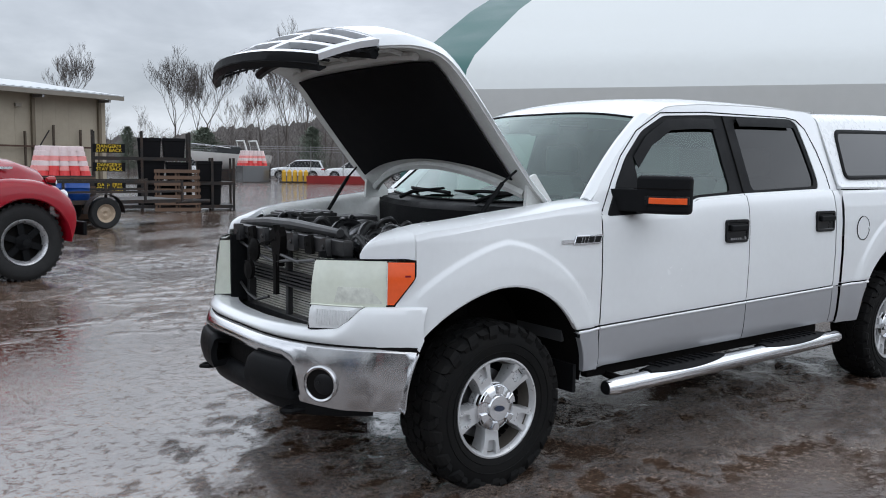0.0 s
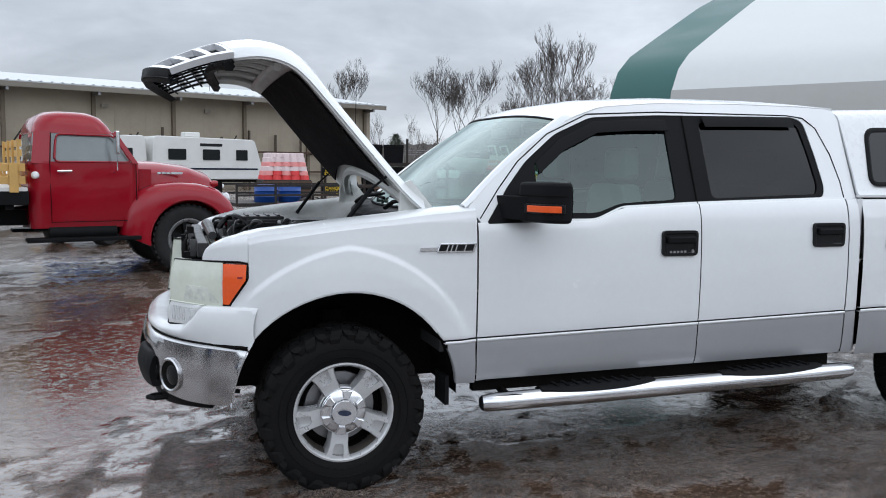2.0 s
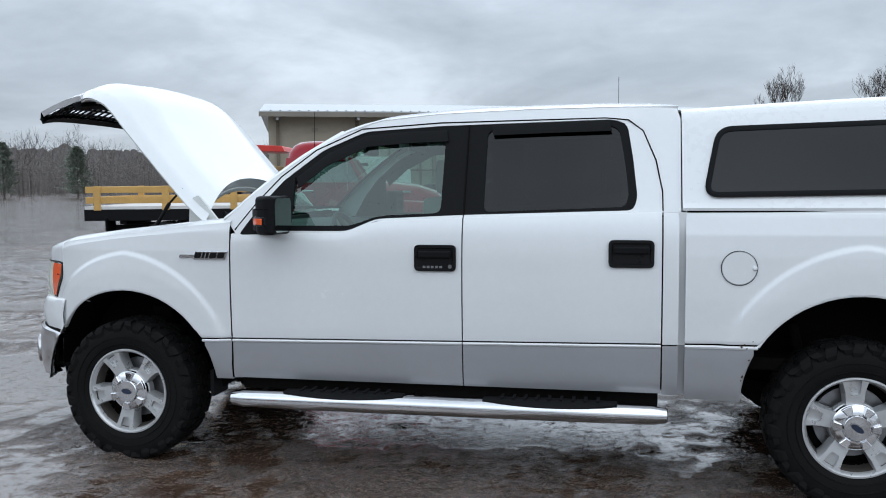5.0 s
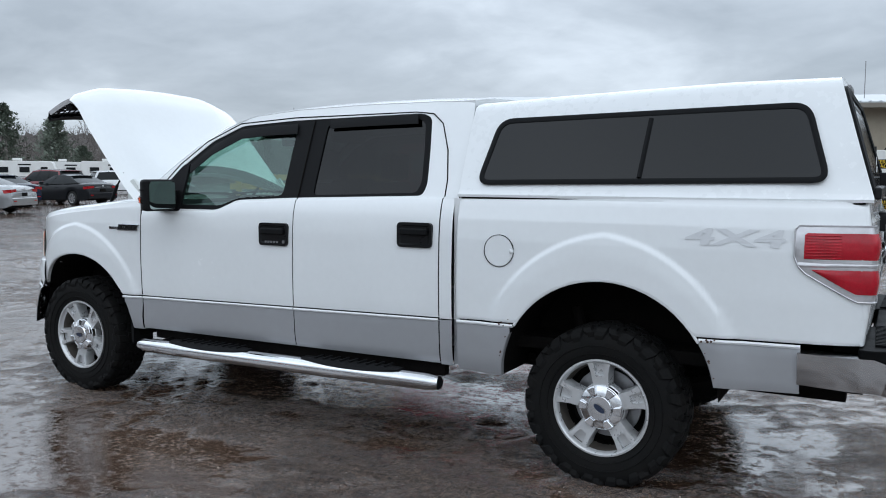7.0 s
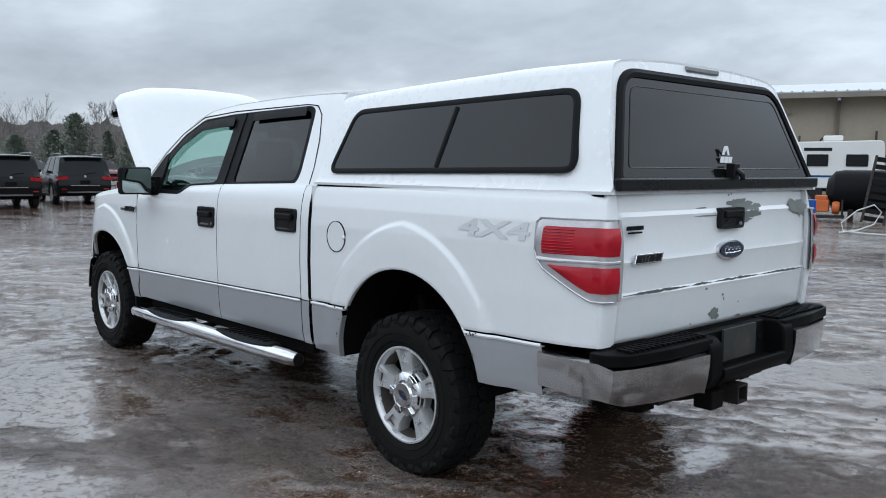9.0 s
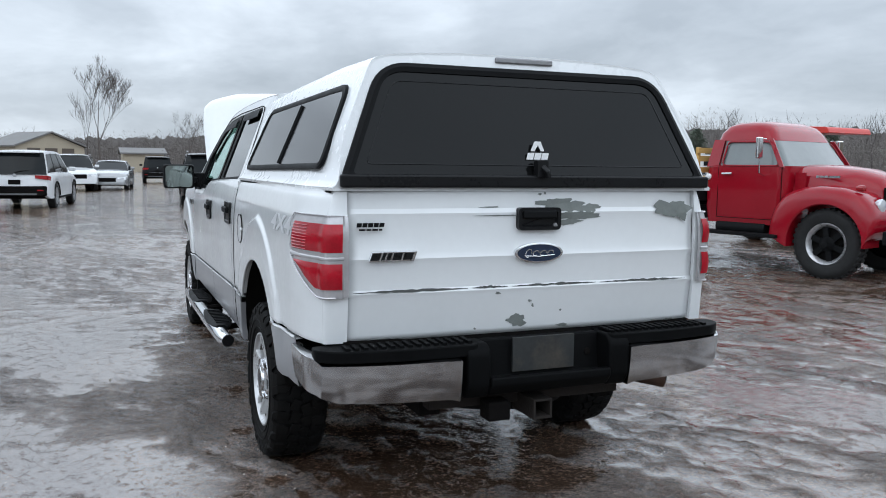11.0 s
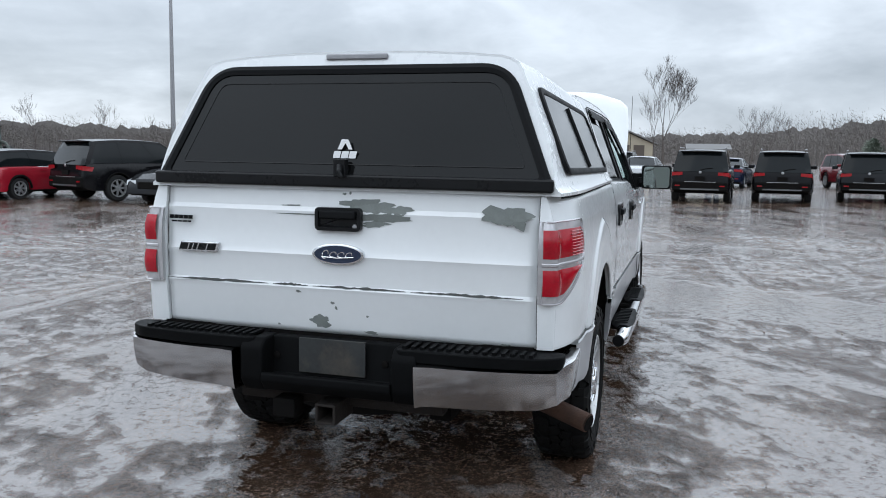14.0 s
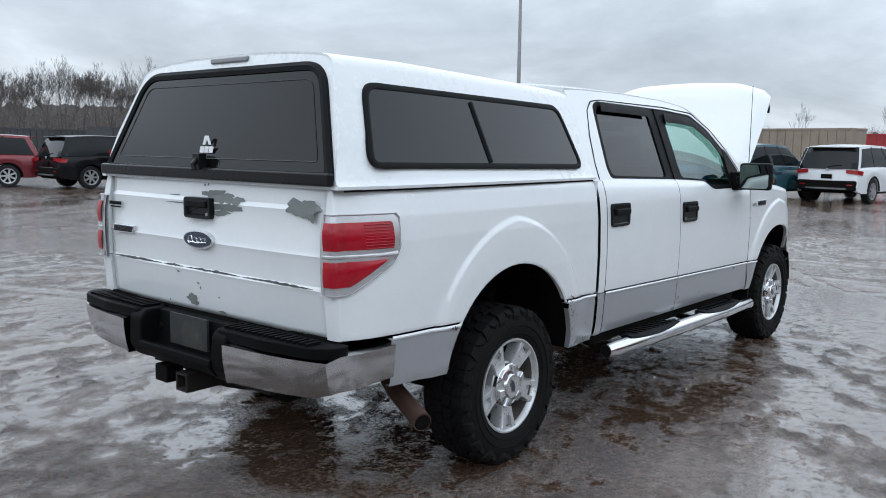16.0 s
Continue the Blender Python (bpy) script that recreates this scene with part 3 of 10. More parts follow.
# ---- hood, standing open; the grille is fixed to it ----
HOOD = [(0.44, 1.315), (0.33, 1.415), (0.135, 1.635), (-0.03, 1.825), (-0.14, 1.945), (-0.23, 2.0), (-0.34, 2.025), (-0.45, 2.02)]
hood_rows, under_rows = [], []
for i, (x, z) in enumerate(HOOD):
    u = i / (len(HOOD) - 1)
    a, b = HOOD[max(0, i - 1)], HOOD[min(len(HOOD) - 1, i + 1)]
    nx, nz = -(b[1] - a[1]), (b[0] - a[0])
    ln = math.hypot(nx, nz)
    nx, nz = -nx / ln, -nz / ln
    if nz < 0 and i < 3:
        nx, nz = -nx, -nz
    if nx < 0 and nz < 0:
        nx, nz = -nx, -nz
    w = lerp(u, [0, 0.4, 0.75, 0.9, 1.0], [0.80, 0.79, 0.745, 0.68, 0.61])
    row, low = [], []
    for j in range(33):
        k = -1 + 2 * j / 32
        crown = (0.055 + 0.015 * ss(1 - abs(u - 0.65) / 0.35) + 0.040 * ss((u - 0.3) / 0.5)) * (1 - abs(k) ** 2.5) + (0.010 * math.exp(-((abs(k) - 0.62) / 0.16) ** 2) if 0.1 < u < 0.95 else 0.0)
        edge = -0.03 if abs(k) > 0.985 else 0.0
        # the rear edge is hollowed round the windscreen, the nose bows forwards
        rear = 0.24 * (1 - k * k) * max(0.0, 1 - u / 0.43)
        nose = -0.075 * (1 - k * k) * max(0.0, (u - 0.6) / 0.4)
        row.append((x + nx * (crown + edge) - rear * 0.7 + nose, w * k, z + nz * (crown + edge) + rear * 0.75))
        low.append((x + nx * (crown * 0.4 - 0.035) - rear * 0.7 + nose * 0.8, w * 0.985 * k, z + nz * (crown * 0.4 - 0.035) + rear * 0.75))
    hood_rows.append(row)
    under_rows.append(low)


def dense(rows, times=3):
    """Smooths a coarse stack of rows by passing curves through them."""
    out = []
    for i in range(len(rows) - 1):
        p0, p1, p2, p3 = rows[max(0, i - 1)], rows[i], rows[i + 1], rows[min(len(rows) - 1, i + 2)]
        for q in range(times):
            t = q / times
            out.append([tuple(0.5 * (2 * b + (c - a) * t + (2 * a - 5 * b + 4 * c - d) * t * t + (3 * b - a - 3 * c + d) * t ** 3) for a, b, c, d in zip(*cols)) for cols in zip(p0, p1, p2, p3)])
    return out + [rows[-1]]


hr, ur = dense(hood_rows), dense(under_rows)
hood = part("hood", Shape().grid(hr), WHITE, truck, "white hood standing open")
part("inner_frame", Shape().grid(ur, True), GREY_PAINT, hood, "pale inner hood frame", thick=0.006)
rim = Shape()
for c in (0, -1):
    rim.grid([[r[c] for r in hr], [r[c] for r in ur]])
rim.grid([hr[0], ur[0]])
rim.grid([hr[-1], ur[-1]])
part("hood_rim", rim, WHITE, hood)
felt = [[(r[j][0] + dx, r[j][1], r[j][2] - 0.012) for j in range(2, 31)] for r, dx in ((ur[i], -0.012) for i in range(3, 14))]
part("insulation_pad", Shape().grid(felt), LINER, hood, "black felt insulation pad", thick=0.008)
# ribs of the inner frame around the pad
part("frame_rib", Shape().tube([(p[0] - 0.012, p[1], p[2] - 0.016) for p in ur[1][2:31]], 0.024, 6), GREY_PAINT, hood)
part("frame_rib", Shape().tube([(p[0] - 0.008, p[1], p[2] - 0.022) for p in ur[15][3:30]], 0.02, 6), GREY_PAINT, hood)
part("front_seal", Shape().tube([(p[0] - 0.02, p[1], p[2] - 0.03) for p in ur[-1]], 0.026, 6), BLACK_TRIM, hood, "black seal behind the grille")
for j in (5, 11, 16, 21, 27):
    part("frame_rib", Shape().tube([(r[j][0] - 0.01, r[j][1], r[j][2] - 0.016) for r in ur[15:21]], 0.012, 5), GREY_PAINT, hood)
# grille: a bowed plate with two rows of long slots
def grille_pt(u, k, d=0.0):
    """u: from the hood's edge to the lower lip; k: across."""
    w = 0.61 - 0.03 * u
    x = -0.45 - 0.285 * u - (0.075 + 0.055 * u) * (1 - k * k)
    z = 2.018 + 0.095 * (1 - abs(k) ** 2.5) * (1 - 0.6 * u) - 0.085 * u ** 1.4 + d
    return (x, w * k, z)


U = [0, 0.06, 0.30, 0.38, 0.62, 0.70, 0.93, 1.0]
K = [-1, -0.94, -0.52, -0.44, -0.03, 0.03, 0.44, 0.52, 0.94, 1]
gv, gf = [], []
fine_k = []
for a, b in zip(K, K[1:]):
    fine_k += [(a + (b - a) * t / 3, a, b) for t in range(3)]
kk = [q[0] for q in fine_k] + [1.0]
for u in U:
    gv += [grille_pt(u, k) for k in kk]
n = len(kk)
for i in range(len(U) - 1):
    for j in range(n - 1):
        hole = i in (1, 3, 5) and (j // 3) in (1, 3, 5, 7)
        if not hole:
            gf.append((i * n + j, i * n + j + 1, (i + 1) * n + j + 1, (i + 1) * n + j))
grille = part("grille", Shape().add(gv, gf), mat("bright_silver_plastic", (0.66, 0.67, 0.69), 0.22, metal=0.35, vary=0.05, coat=0.4), hood, "bright bar grille fixed to the hood's edge", thick=0.03)
back = Shape()
back.grid([[grille_pt(u, k, -0.05 - 0.02 * math.sin(9 * k)) for k in kk] for u in (0.0, 0.35, 0.7, 1.03)])
mesh_back = Shape()
for k in [-0.9 + 0.1 * i for i in range(19)]:
    mesh_back.tube([grille_pt(u, k, -0.045) for u in (0.02, 0.3, 0.6, 0.98)], 0.006, 4)
for u in (0.02, 0.18, 0.34, 0.5, 0.66, 0.82, 0.99):
    mesh_back.tube([grille_pt(u, k, -0.045) for k in kk[::2]], 0.011 if u in (0.02, 0.99) else 0.006, 4)
part("grille_backing", mesh_back, BLACK_TRIM, grille, "black grille lattice")
lipr = Shape()
lipr.grid([[grille_pt(1.0, k) for k in kk], [grille_pt(1.02, k, -0.035) for k in kk], [grille_pt(0.97, k, -0.075) for k in kk], [grille_pt(0.86, k, -0.07) for k in kk]])
part("grille_lip", lipr, BLACK_TRIM, grille, thick=0.006)
for s in (-1, 1):
    strut = Shape()
    strut.tube([(0.02, s * 0.70, 1.20), (0.17, s * 0.73, 1.395)], 0.011, 8)
    strut.tube([(0.17, s * 0.73, 1.395), (0.27, s * 0.755, 1.48)], 0.006, 8)
    part("hood_strut", strut, BLACK_TRIM, truck)
    hinge = Shape()
    hinge.prism([(0.30, 1.27), (0.46, 1.27), (0.47, 1.31), (0.36, 1.44), (0.31, 1.42)], s * 0.735, s * 0.755)
    part("hood_hinge", hinge, GREY_PAINT, truck)


# ---- front end ----
def nose(y, off=0.0):
    """Front outline in plan: x for a place across."""
    return -0.815 - off + 0.40 * (min(1.0, abs(y) / 0.90)) ** 3.1


def nose_xy(y, off):
    """Plan of the front: round the corner it runs on into the flank."""
    k, s = abs(y), 1 if y > 0 else -1
    if k <= 0.8:
        return nose(y, off), y * (1 + off * 0.35)
    t = (k - 0.8) / 0.1
    y2 = side_y(-0.385, 0.80) + off * 0.3
    p0, p1, p2 = (nose(0.8, off), 0.8 * (1 + off * 0.35)), (-0.43 - off * 0.5, y2 - 0.012), (-0.385, y2)
    x, yy = [(1 - t) ** 2 * a + 2 * t * (1 - t) * b + t * t * c for a, b, c in zip(p0, p1, p2)]
    return x, s * yy


def nose_sheet(y0, y1, n, zb, zt, rows, off=0.0, round_top=0.0, round_bottom=0.0):
    sh, cols = Shape(), []
    for y in np.linspace(y0, y1, n):
        a, b = zb(abs(y)), zt(abs(y))
        x, yy = nose_xy(y, off)
        col = []
        if round_bottom:
            col += [(x + 0.09, yy * 0.97, a + 0.012), (x + round_bottom, yy, a + 0.002)]
        for i in range(rows + 1):
            z = a + (b - a) * i / rows
            bow = 0.018 * math.sin(math.pi * i / rows)
            col.append((x - bow, yy, z))
        if round_top:
            col += [(x + 0.008, yy * 0.995, b + 0.008), (x + round_top, yy * 0.985, b + 0.012), (x + 0.13, yy * 0.95, b - 0.005)]
        if abs(y) > 0.8:
            # the ends are cut along the wheel arch
            col = [(min(px, ARCHES[0][0] - math.sqrt(max(0.0, 0.518 ** 2 - (pz - ARCHES[0][1]) ** 2))), py, pz) for px, py, pz in col]
        cols.append(col)
    return sh.grid(cols)


part("bumper_cover", nose_sheet(-0.9, 0.9, 145, lambda y: lerp(y, [0, 0.8, 0.9], [0.706, 0.700, 0.684]), lambda y: lerp(y, [0, 0.5, 0.655, 0.70, 0.745, 0.9], [0.742, 0.750, 0.760, 0.80, 0.858, 0.863]), 8, 0.03, 0.03), WHITE, truck,
     "white painted bumper cover", thick=0.004)
for s in (-1, 1):
    q = Shape()
    # the cover's wing running back to the wheel arch
    cols = []
    for x in np.linspace(-0.40, -0.33, 6):
        lowz = arch_z(x, 0.69)
        cols.append([(x, s * side_y(x, z), z) for z in np.linspace(lowz, max(lowz + 0.02, 0.875), 8)])
    part("bumper_wing", q.grid(cols), WHITE, truck, thick=0.02)


def bump_low(y):
    return lerp(y, [0, 0.44, 0.49, 0.52, 0.7, 0.9], [0.625, 0.615, 0.57, 0.44, 0.425, 0.43])
chrome = nose_sheet(-0.895, 0.895, 145, bump_low, lambda y: lerp(y, [0, 0.8, 0.9], [0.690, 0.685, 0.668]), 10, 0.055, 0.02, 0.02)
bumper = part("front_bumper", chrome, BUMPER_CHROME, truck, "chromed steel front bumper", thick=0.006)
part("bumper_shadow_gap", nose_sheet(-0.88, 0.88, 61, lambda y: 0.680, lambda y: 0.708, 2, 0.026), DARK, bumper)
valance = nose_sheet(-0.78, 0.78, 61, lambda y: lerp(y, [0, 0.5, 0.78], [0.385, 0.37, 0.40]), lambda y: 0.475, 4, 0.02, 0.03)
part("air_dam", valance, BLACK_TRIM, bumper, "black plastic air dam", thick=0.02)
part("bumper_backing", nose_sheet(-0.75, 0.75, 41, lambda y: 0.44, lambda y: 0.67, 2, -0.02), DARK, bumper, thick=0.01)
for s in (-1, 1):
    pad = nose_sheet(s * 0.20, s * 0.505, 11, lambda y: 0.45, lambda y: lerp(y, [0.20, 0.23, 0.48, 0.505], [0.585, 0.605, 0.605, 0.59]), 6, 0.085, 0.02, 0.02)
    part("bumper_pad", pad, BLACK_TRIM, bumper, "black rubber bumper pad", thick=0.03)
    yl = 0.635
    m = Matrix.Translation((nose(yl, 0.078), s * yl * 1.02, 0.535)) @ Matrix.Rotation(radians(90 - s * 33), 4, "Z")
    fog = Shape().lathe([(0.080, -0.012), (0.080, 0.002), (0.074, 0.007), (0.066, 0.003), (0.062, -0.02)], 32, m)
    f = part("fog_lamp", fog, BUMPER_CHROME, bumper, "empty round fog lamp opening")
    # no lamp inside: flat black discs stand for the shade in the hole
    part("lamp_cup", Shape().lathe([(0.0001, -0.002), (0.068, -0.002)], 24, m), DARK, f)
    part("reflector", Shape().lathe([(0.0001, 0.003), (0.035, 0.002), (0.046, -0.002)], 20, m @ pose(0.014 * s, 0, 0)), BLACK_GLOSS, f)
    hook = Shape().tube([(-0.70, s * 0.46, 0.40), (-0.83, s * 0.46, 0.395), (-0.86, s * 0.49, 0.395), (-0.83, s * 0.52, 0.395), (-0.70, s * 0.52, 0.40)], 0.012, 6)
    part("tow_hook", hook, BLACK_TRIM, truck)

# headlights: one bowed lens wrapping round the corner, a lower step, an amber end cut at a slant
LP = [(nose(y, -0.004), y) for y in np.linspace(0.545, 0.775, 14)] + [(x, side_y(x, 1.0) + 0.004) for x in (-0.505, -0.465, -0.42)]
LS = [0.0]
for a, b in zip(LP, LP[1:]):
    LS.append(LS[-1] + math.hypot(b[0] - a[0], b[1] - a[1]))
LS = [q / LS[-1] for q in LS]


def lamp_pt(s, u, z, off=0.0):
    u = u * (1 - 0.20 * min(1.0, max(0.0, (0.995 - z) / 0.12)))
    x, y = lerp(u, LS, [p[0] for p in LP]), lerp(u, LS, [p[1] for p in LP])
    x2, y2 = lerp(u + 0.02, LS, [p[0] for p in LP]), lerp(u + 0.02, LS, [p[1] for p in LP])
    x1, y1 = lerp(u - 0.02, LS, [p[0] for p in LP]), lerp(u - 0.02, LS, [p[1] for p in LP])
    dx, dy = x2 - x1, y2 - y1
    ln = math.hypot(dx, dy) or 1
    rake = 0.035 * (1.06 - z) / 0.3 * max(0.0, 1 - u * 1.2)
    return (x - dy / ln * off - rake, s * (y + dx / ln * off), z)


def lamp_patch(s, u0, u1, zb, zt, n=12, rows=6, off=0.0):
    """u0 and u1: shares of the lamp's length, or heights' functions of them."""
    cols = []
    for w in np.linspace(0, 1, n):
        um = (u0 + (u1 - u0) * w) if not callable(u0) and not callable(u1) else None
        probe = um if um is not None else 0.85
        a, b = zb(probe), zt(probe)

        def at(z, o):
            ua = u0(z) if callable(u0) else u0
            ub = u1(z) if callable(u1) else u1
            return lamp_pt(s, ua + (ub - ua) * w, z, o)
        col = [at(a, off - 0.03)]
        for i in range(rows + 1):
            t = i / rows
            z = a + (b - a) * t
            bow = math.sin(math.pi * min(1.0, max(0.0, (z - 0.864) / 0.20))) if a > 0.85 else math.sin(math.pi * t) * 0.6
            col.append(at(z, off + 0.010 * bow))
        col.append(at(b, off - 0.03))
        cols.append(col)
    return Shape().grid(cols)


def lamp_low(u):
    """The lamp's foot steps up along the cut in the bumper cover."""
    y = lerp(u * 0.80, LS, [p[1] for p in LP])
    return lerp(y, [0.54, 0.655, 0.69, 0.737, 0.80], [0.762, 0.767, 0.800, 0.864, 0.872])


def lamp_high(u):
    return lerp(u, [0, 0.5, 0.92, 1.0], [1.058, 1.066, 1.070, 1.062])


def amber_edge(z):
    """The line between clear and amber stands upright."""
    return 0.735 / (1 - 0.20 * min(1.0, max(0.0, (0.995 - z) / 0.12)))


REFLECTOR = mat("lamp_reflector", (0.70, 0.72, 0.65), 0.08, metal=0.12, vary=0.3, scale=26, fine=60, coat=0.5)
for s in (-1, 1):
    light = part("headlight", lamp_patch(s, 0.0, lambda z: amber_edge(z) - 0.006, lambda u: 0.868, lambda u: 1.066, 22, 8), LENS, truck, "fogged headlight with an amber corner")
    part("turn_lens", lamp_patch(s, 0.0, 0.66, lambda u: lamp_low(u) + 0.003, lambda u: 0.871, 16, off=-0.001), CLEAR_LENS, light, "clear lower lamp section")
    part("amber_lens", lamp_patch(s, amber_edge, 0.99, lambda u: 0.880, lambda u: 1.062, 8, 8, off=0.002), AMBER, light, "amber corner reflector")
    part("lamp_reflector", lamp_patch(s, 0.30, lambda z: amber_edge(z) - 0.05 - 0.12 * max(0.0, (z - 0.89) / 0.06), lambda u: 0.884, lambda u: 0.952, 12, 8, off=0.0012), REFLECTOR, light, "bright reflector inside the lens")
    part("lens_frame", Shape().tube([lamp_pt(s, u, 0.8695, 0.003) for u in np.linspace(0, 0.66, 12)], 0.0035, 5), LENS, light)
    part("lens_ridge", Shape().tube([lamp_pt(s, amber_edge(z), z, 0.006 + 0.006 * math.sin(math.pi * (z - 0.864) / 0.2)) for z in np.linspace(0.880, 1.06, 9)], 0.0028, 5), REFLECTOR, light)
    part("side_mark", lamp_patch(s, 0.90, 0.955, lambda u: 1.000, lambda u: 1.008, 4, 2, off=0.004), RED_DARK, light)
    for k in range(13):
        u = 0.10 + 0.033 * k
        part("lens_flute", Shape().tube([lamp_pt(s, u, z, 0.0055) for z in (0.785 if k < 10 else 0.81, 0.82, 0.85)], 0.0028, 4), CLEAR_LENS, light)
    # the lens is deep: its inner side shows
    wallq = [[lamp_pt(s, 0.0, z, o) for z in np.linspace(0.767, 1.056, 6)] for o in (0.0, -0.05, -0.10)]
    part("lens_side", Shape().grid(wallq), LENS, light, thick=0.004)
    seal = [lamp_pt(s, u, lamp_high(u) + 0.004, -0.002) for u in np.linspace(0, 1, 20)] + [lamp_pt(s, 1.0, z, -0.002) for z in np.linspace(1.05, 0.885, 8)] + [lamp_pt(s, u, lamp_low(u) - 0.002, -0.002) for u in np.linspace(1, 0, 30)]
    part("lamp_seal", Shape().tube(seal + [seal[0]], 0.0045, 5), BLACK_TRIM, light)
    # fender between the lamp's end and the wheel arch
    cols = []
    for z in np.linspace(0.868, 1.075, 13):
        x0, y0, _ = lamp_pt(s, 1.0, z)
        row = []
        for t in np.linspace(0, 1, 7):
            x = x0 + 0.004 + (-0.405 - x0) * t
            y = abs(y0) + (side_y(-0.405, z) - abs(y0)) * t if t < 0.5 else side_y(x, z) * t + (abs(y0) + (side_y(-0.405, z) - abs(y0)) * t) * (1 - t)
            row.append((x, s * y, z))
        cols.append(row)
    part("fender_front", Shape().grid(cols), WHITE, truck, thick=0.015)
    # fender nose above the lamp: the flank carried on round the corner, its top edge rolled in
    cols = []
    for u in np.linspace(0.47, 1.0, 20):
        px, py, _ = lamp_pt(s, u, 1.0)
        zt = lerp(u, [0.47, 0.50, 0.56, 0.68, 1.0], [1.088, 1.112, 1.128, 1.140, fender_top(-0.412)])
        k = lerp(u, [0.47, 0.52, 0.65, 1.0], [0.35, 0.6, 0.9, 1.0])
        w = min(1.0, (u - 0.47) / 0.53)
        nx, ny = 0.75 * (1 - w), s * (0.55 + 0.45 * w)
        col = []
        for i in range(6):
            z = 1.073 + (zt - 1.073) * i / 5
            d = side_y(-0.415, 1.0) + 0.004 - side_y(-0.415, z)
            col.append((px + nx * d, py - ny * d, z))
        d = side_y(-0.415, 1.0) + 0.004 - side_y(-0.415, zt)
        for dy, dz in ((0.008, 0.018), (0.03, 0.030), (0.08, 0.040), (0.14, 0.042), (0.16, 0.02)):
            col.append((px + nx * (d + dy * k), py - ny * (d + dy * k), zt + dz * k))
        cols.append(col)
    cols.append([(q[0] + 0.016, q[1] - s * 0.002, q[2] + 0.001) for q in cols[-1]])
    part("fender_nose", Shape().grid(cols), WHITE, truck, thick=0.008)

# radiator, core support and what lies before them
core = Shape()
core.box(-0.60, 0, 1.105, 0.05, 1.22, 0.07).box(-0.56, 0, 0.70, 0.08, 1.2, 0.05)
for y in (-0.5, 0.5):
    core.box(-0.56, y, 0.91, 0.07, 0.06, 0.40)
core.box(-0.585, 0.0, 0.92, 0.03, 0.03, 0.40)
part("core_support", core, ENGINE_BLACK, truck, "black radiator support", bevel=0.006)
cond = Shape()
cond.box(-0.53, 0, 0.90, 0.03, 0.94, 0.38)
radiator = part("radiator", cond, mat("radiator_core", (0.10, 0.095, 0.085), 0.7, vary=0.3, scale=30), truck, "grey finned radiator")
for k in range(29):
    part("fin", Shape().box(-0.548, 0, 0.716 + 0.0130 * k, 0.012, 0.93, 0.0070), RAD, radiator)
for k in range(7):
    y = -0.48 + 0.16 * k
    part("support_bracket", Shape().prism(smooth_loop([(y - 0.035, 1.06), (y + 0.035, 1.06), (y + 0.045, 1.135), (y - 0.02, 1.15)], 0.012), -0.655 + 0.01 * (k % 2), -0.628, "x").lathe([(0.0001, 0.008), (0.011, 0.006), (0.012, 0.0)], 8, pose(-0.656, y, 1.105, 0, 0, 90)), (ENGINE_BLACK, DARK)[k % 2], truck)
for y0, y1, z in ((-0.45, 0.30, 1.045), (-0.2, 0.5, 1.02), (0.12, 0.5, 0.80)):
    part("wiring_loom", Shape().tube([(-0.64, y0, z), (-0.655, y0 + 0.3 * (y1 - y0), z - 0.03), (-0.65, y0 + 0.6 * (y1 - y0), z - 0.012), (-0.63, y1, z + 0.03)], 0.008, 6), ENGINE_BLACK, truck)
cool = Shape()
for k in range(5):
    cool.box(-0.60, 0.08, 0.875 + 0.017 * k, 0.028, 0.80, 0.009)
part("oil_cooler", cool, ENGINE_BLACK, truck, "small black cooler of stacked bars")
for s in (-1, 1):
    part("air_baffle", Shape().box(-0.61, s * 0.50, 0.91, 0.15, 0.014, 0.36), BLACK_TRIM, truck, "black rubber air baffle")
latch = Shape()
latch.prism([(-0.03, 0.97), (0.02, 0.97), (0.05, 1.08), (0.06, 1.13), (0.02, 1.17), (0.0, 1.13), (-0.03, 1.165), (-0.06, 1.12), (-0.05, 1.06)], -0.66, -0.625, "x").box(-0.655, 0.0, 0.93, 0.02, 0.03, 0.2)
latch.tube([(-0.66, 0.02, 1.10), (-0.66, 0.2, 1.06), (-0.62, 0.45, 1.10)], 0.006, 5)
part("hood_latch", latch, DARK, truck)
horn = Shape().lathe([(0.0001, 0.0), (0.055, 0.0), (0.058, 0.012), (0.03, 0.03), (0.0001, 0.034)], 20, pose(-0.655, 0.24, 1.03, 0, 0, 90)).lathe([(0.0001, 0.0), (0.05, 0.0), (0.05, 0.02), (0.0001, 0.03)], 20, pose(-0.655, 0.30, 0.92, 0, 0, 90))
part("horn", horn, DARK, truck)

# engine bay
for s in (-1, 1):
    wall_ = Shape().grid([[(x, s * 0.72, z) for x in (-0.42, -0.2, 0.2, 0.40)] for z in (0.98, 1.16)])
    part("inner_fender_wall", wall_, GREY_PAINT, truck, "pale grey inner fender", thick=0.008)
    rail_ = Shape().grid([[(x, s * (side_y(x, fender_top(x)) - dy), fender_top(x) + dz) for x in np.linspace(-0.41, 0.40, 10)] for dy, dz in ((0.135, 0.040), (0.165, 0.036), (0.20, 0.012), (0.215, -0.02), (0.225, -0.12))])
    part("inner_fender_rail", rail_, GREY_PAINT, truck, "pale grey inner fender rail", thick=0.008)
part("bulkhead", Shape().grid([[(0.30, y, z) for y in (-0.49, 0, 0.49)] for z in (0.8, 1.12)]), GREY_PAINT, truck, "pale grey bulkhead", thick=0.008)
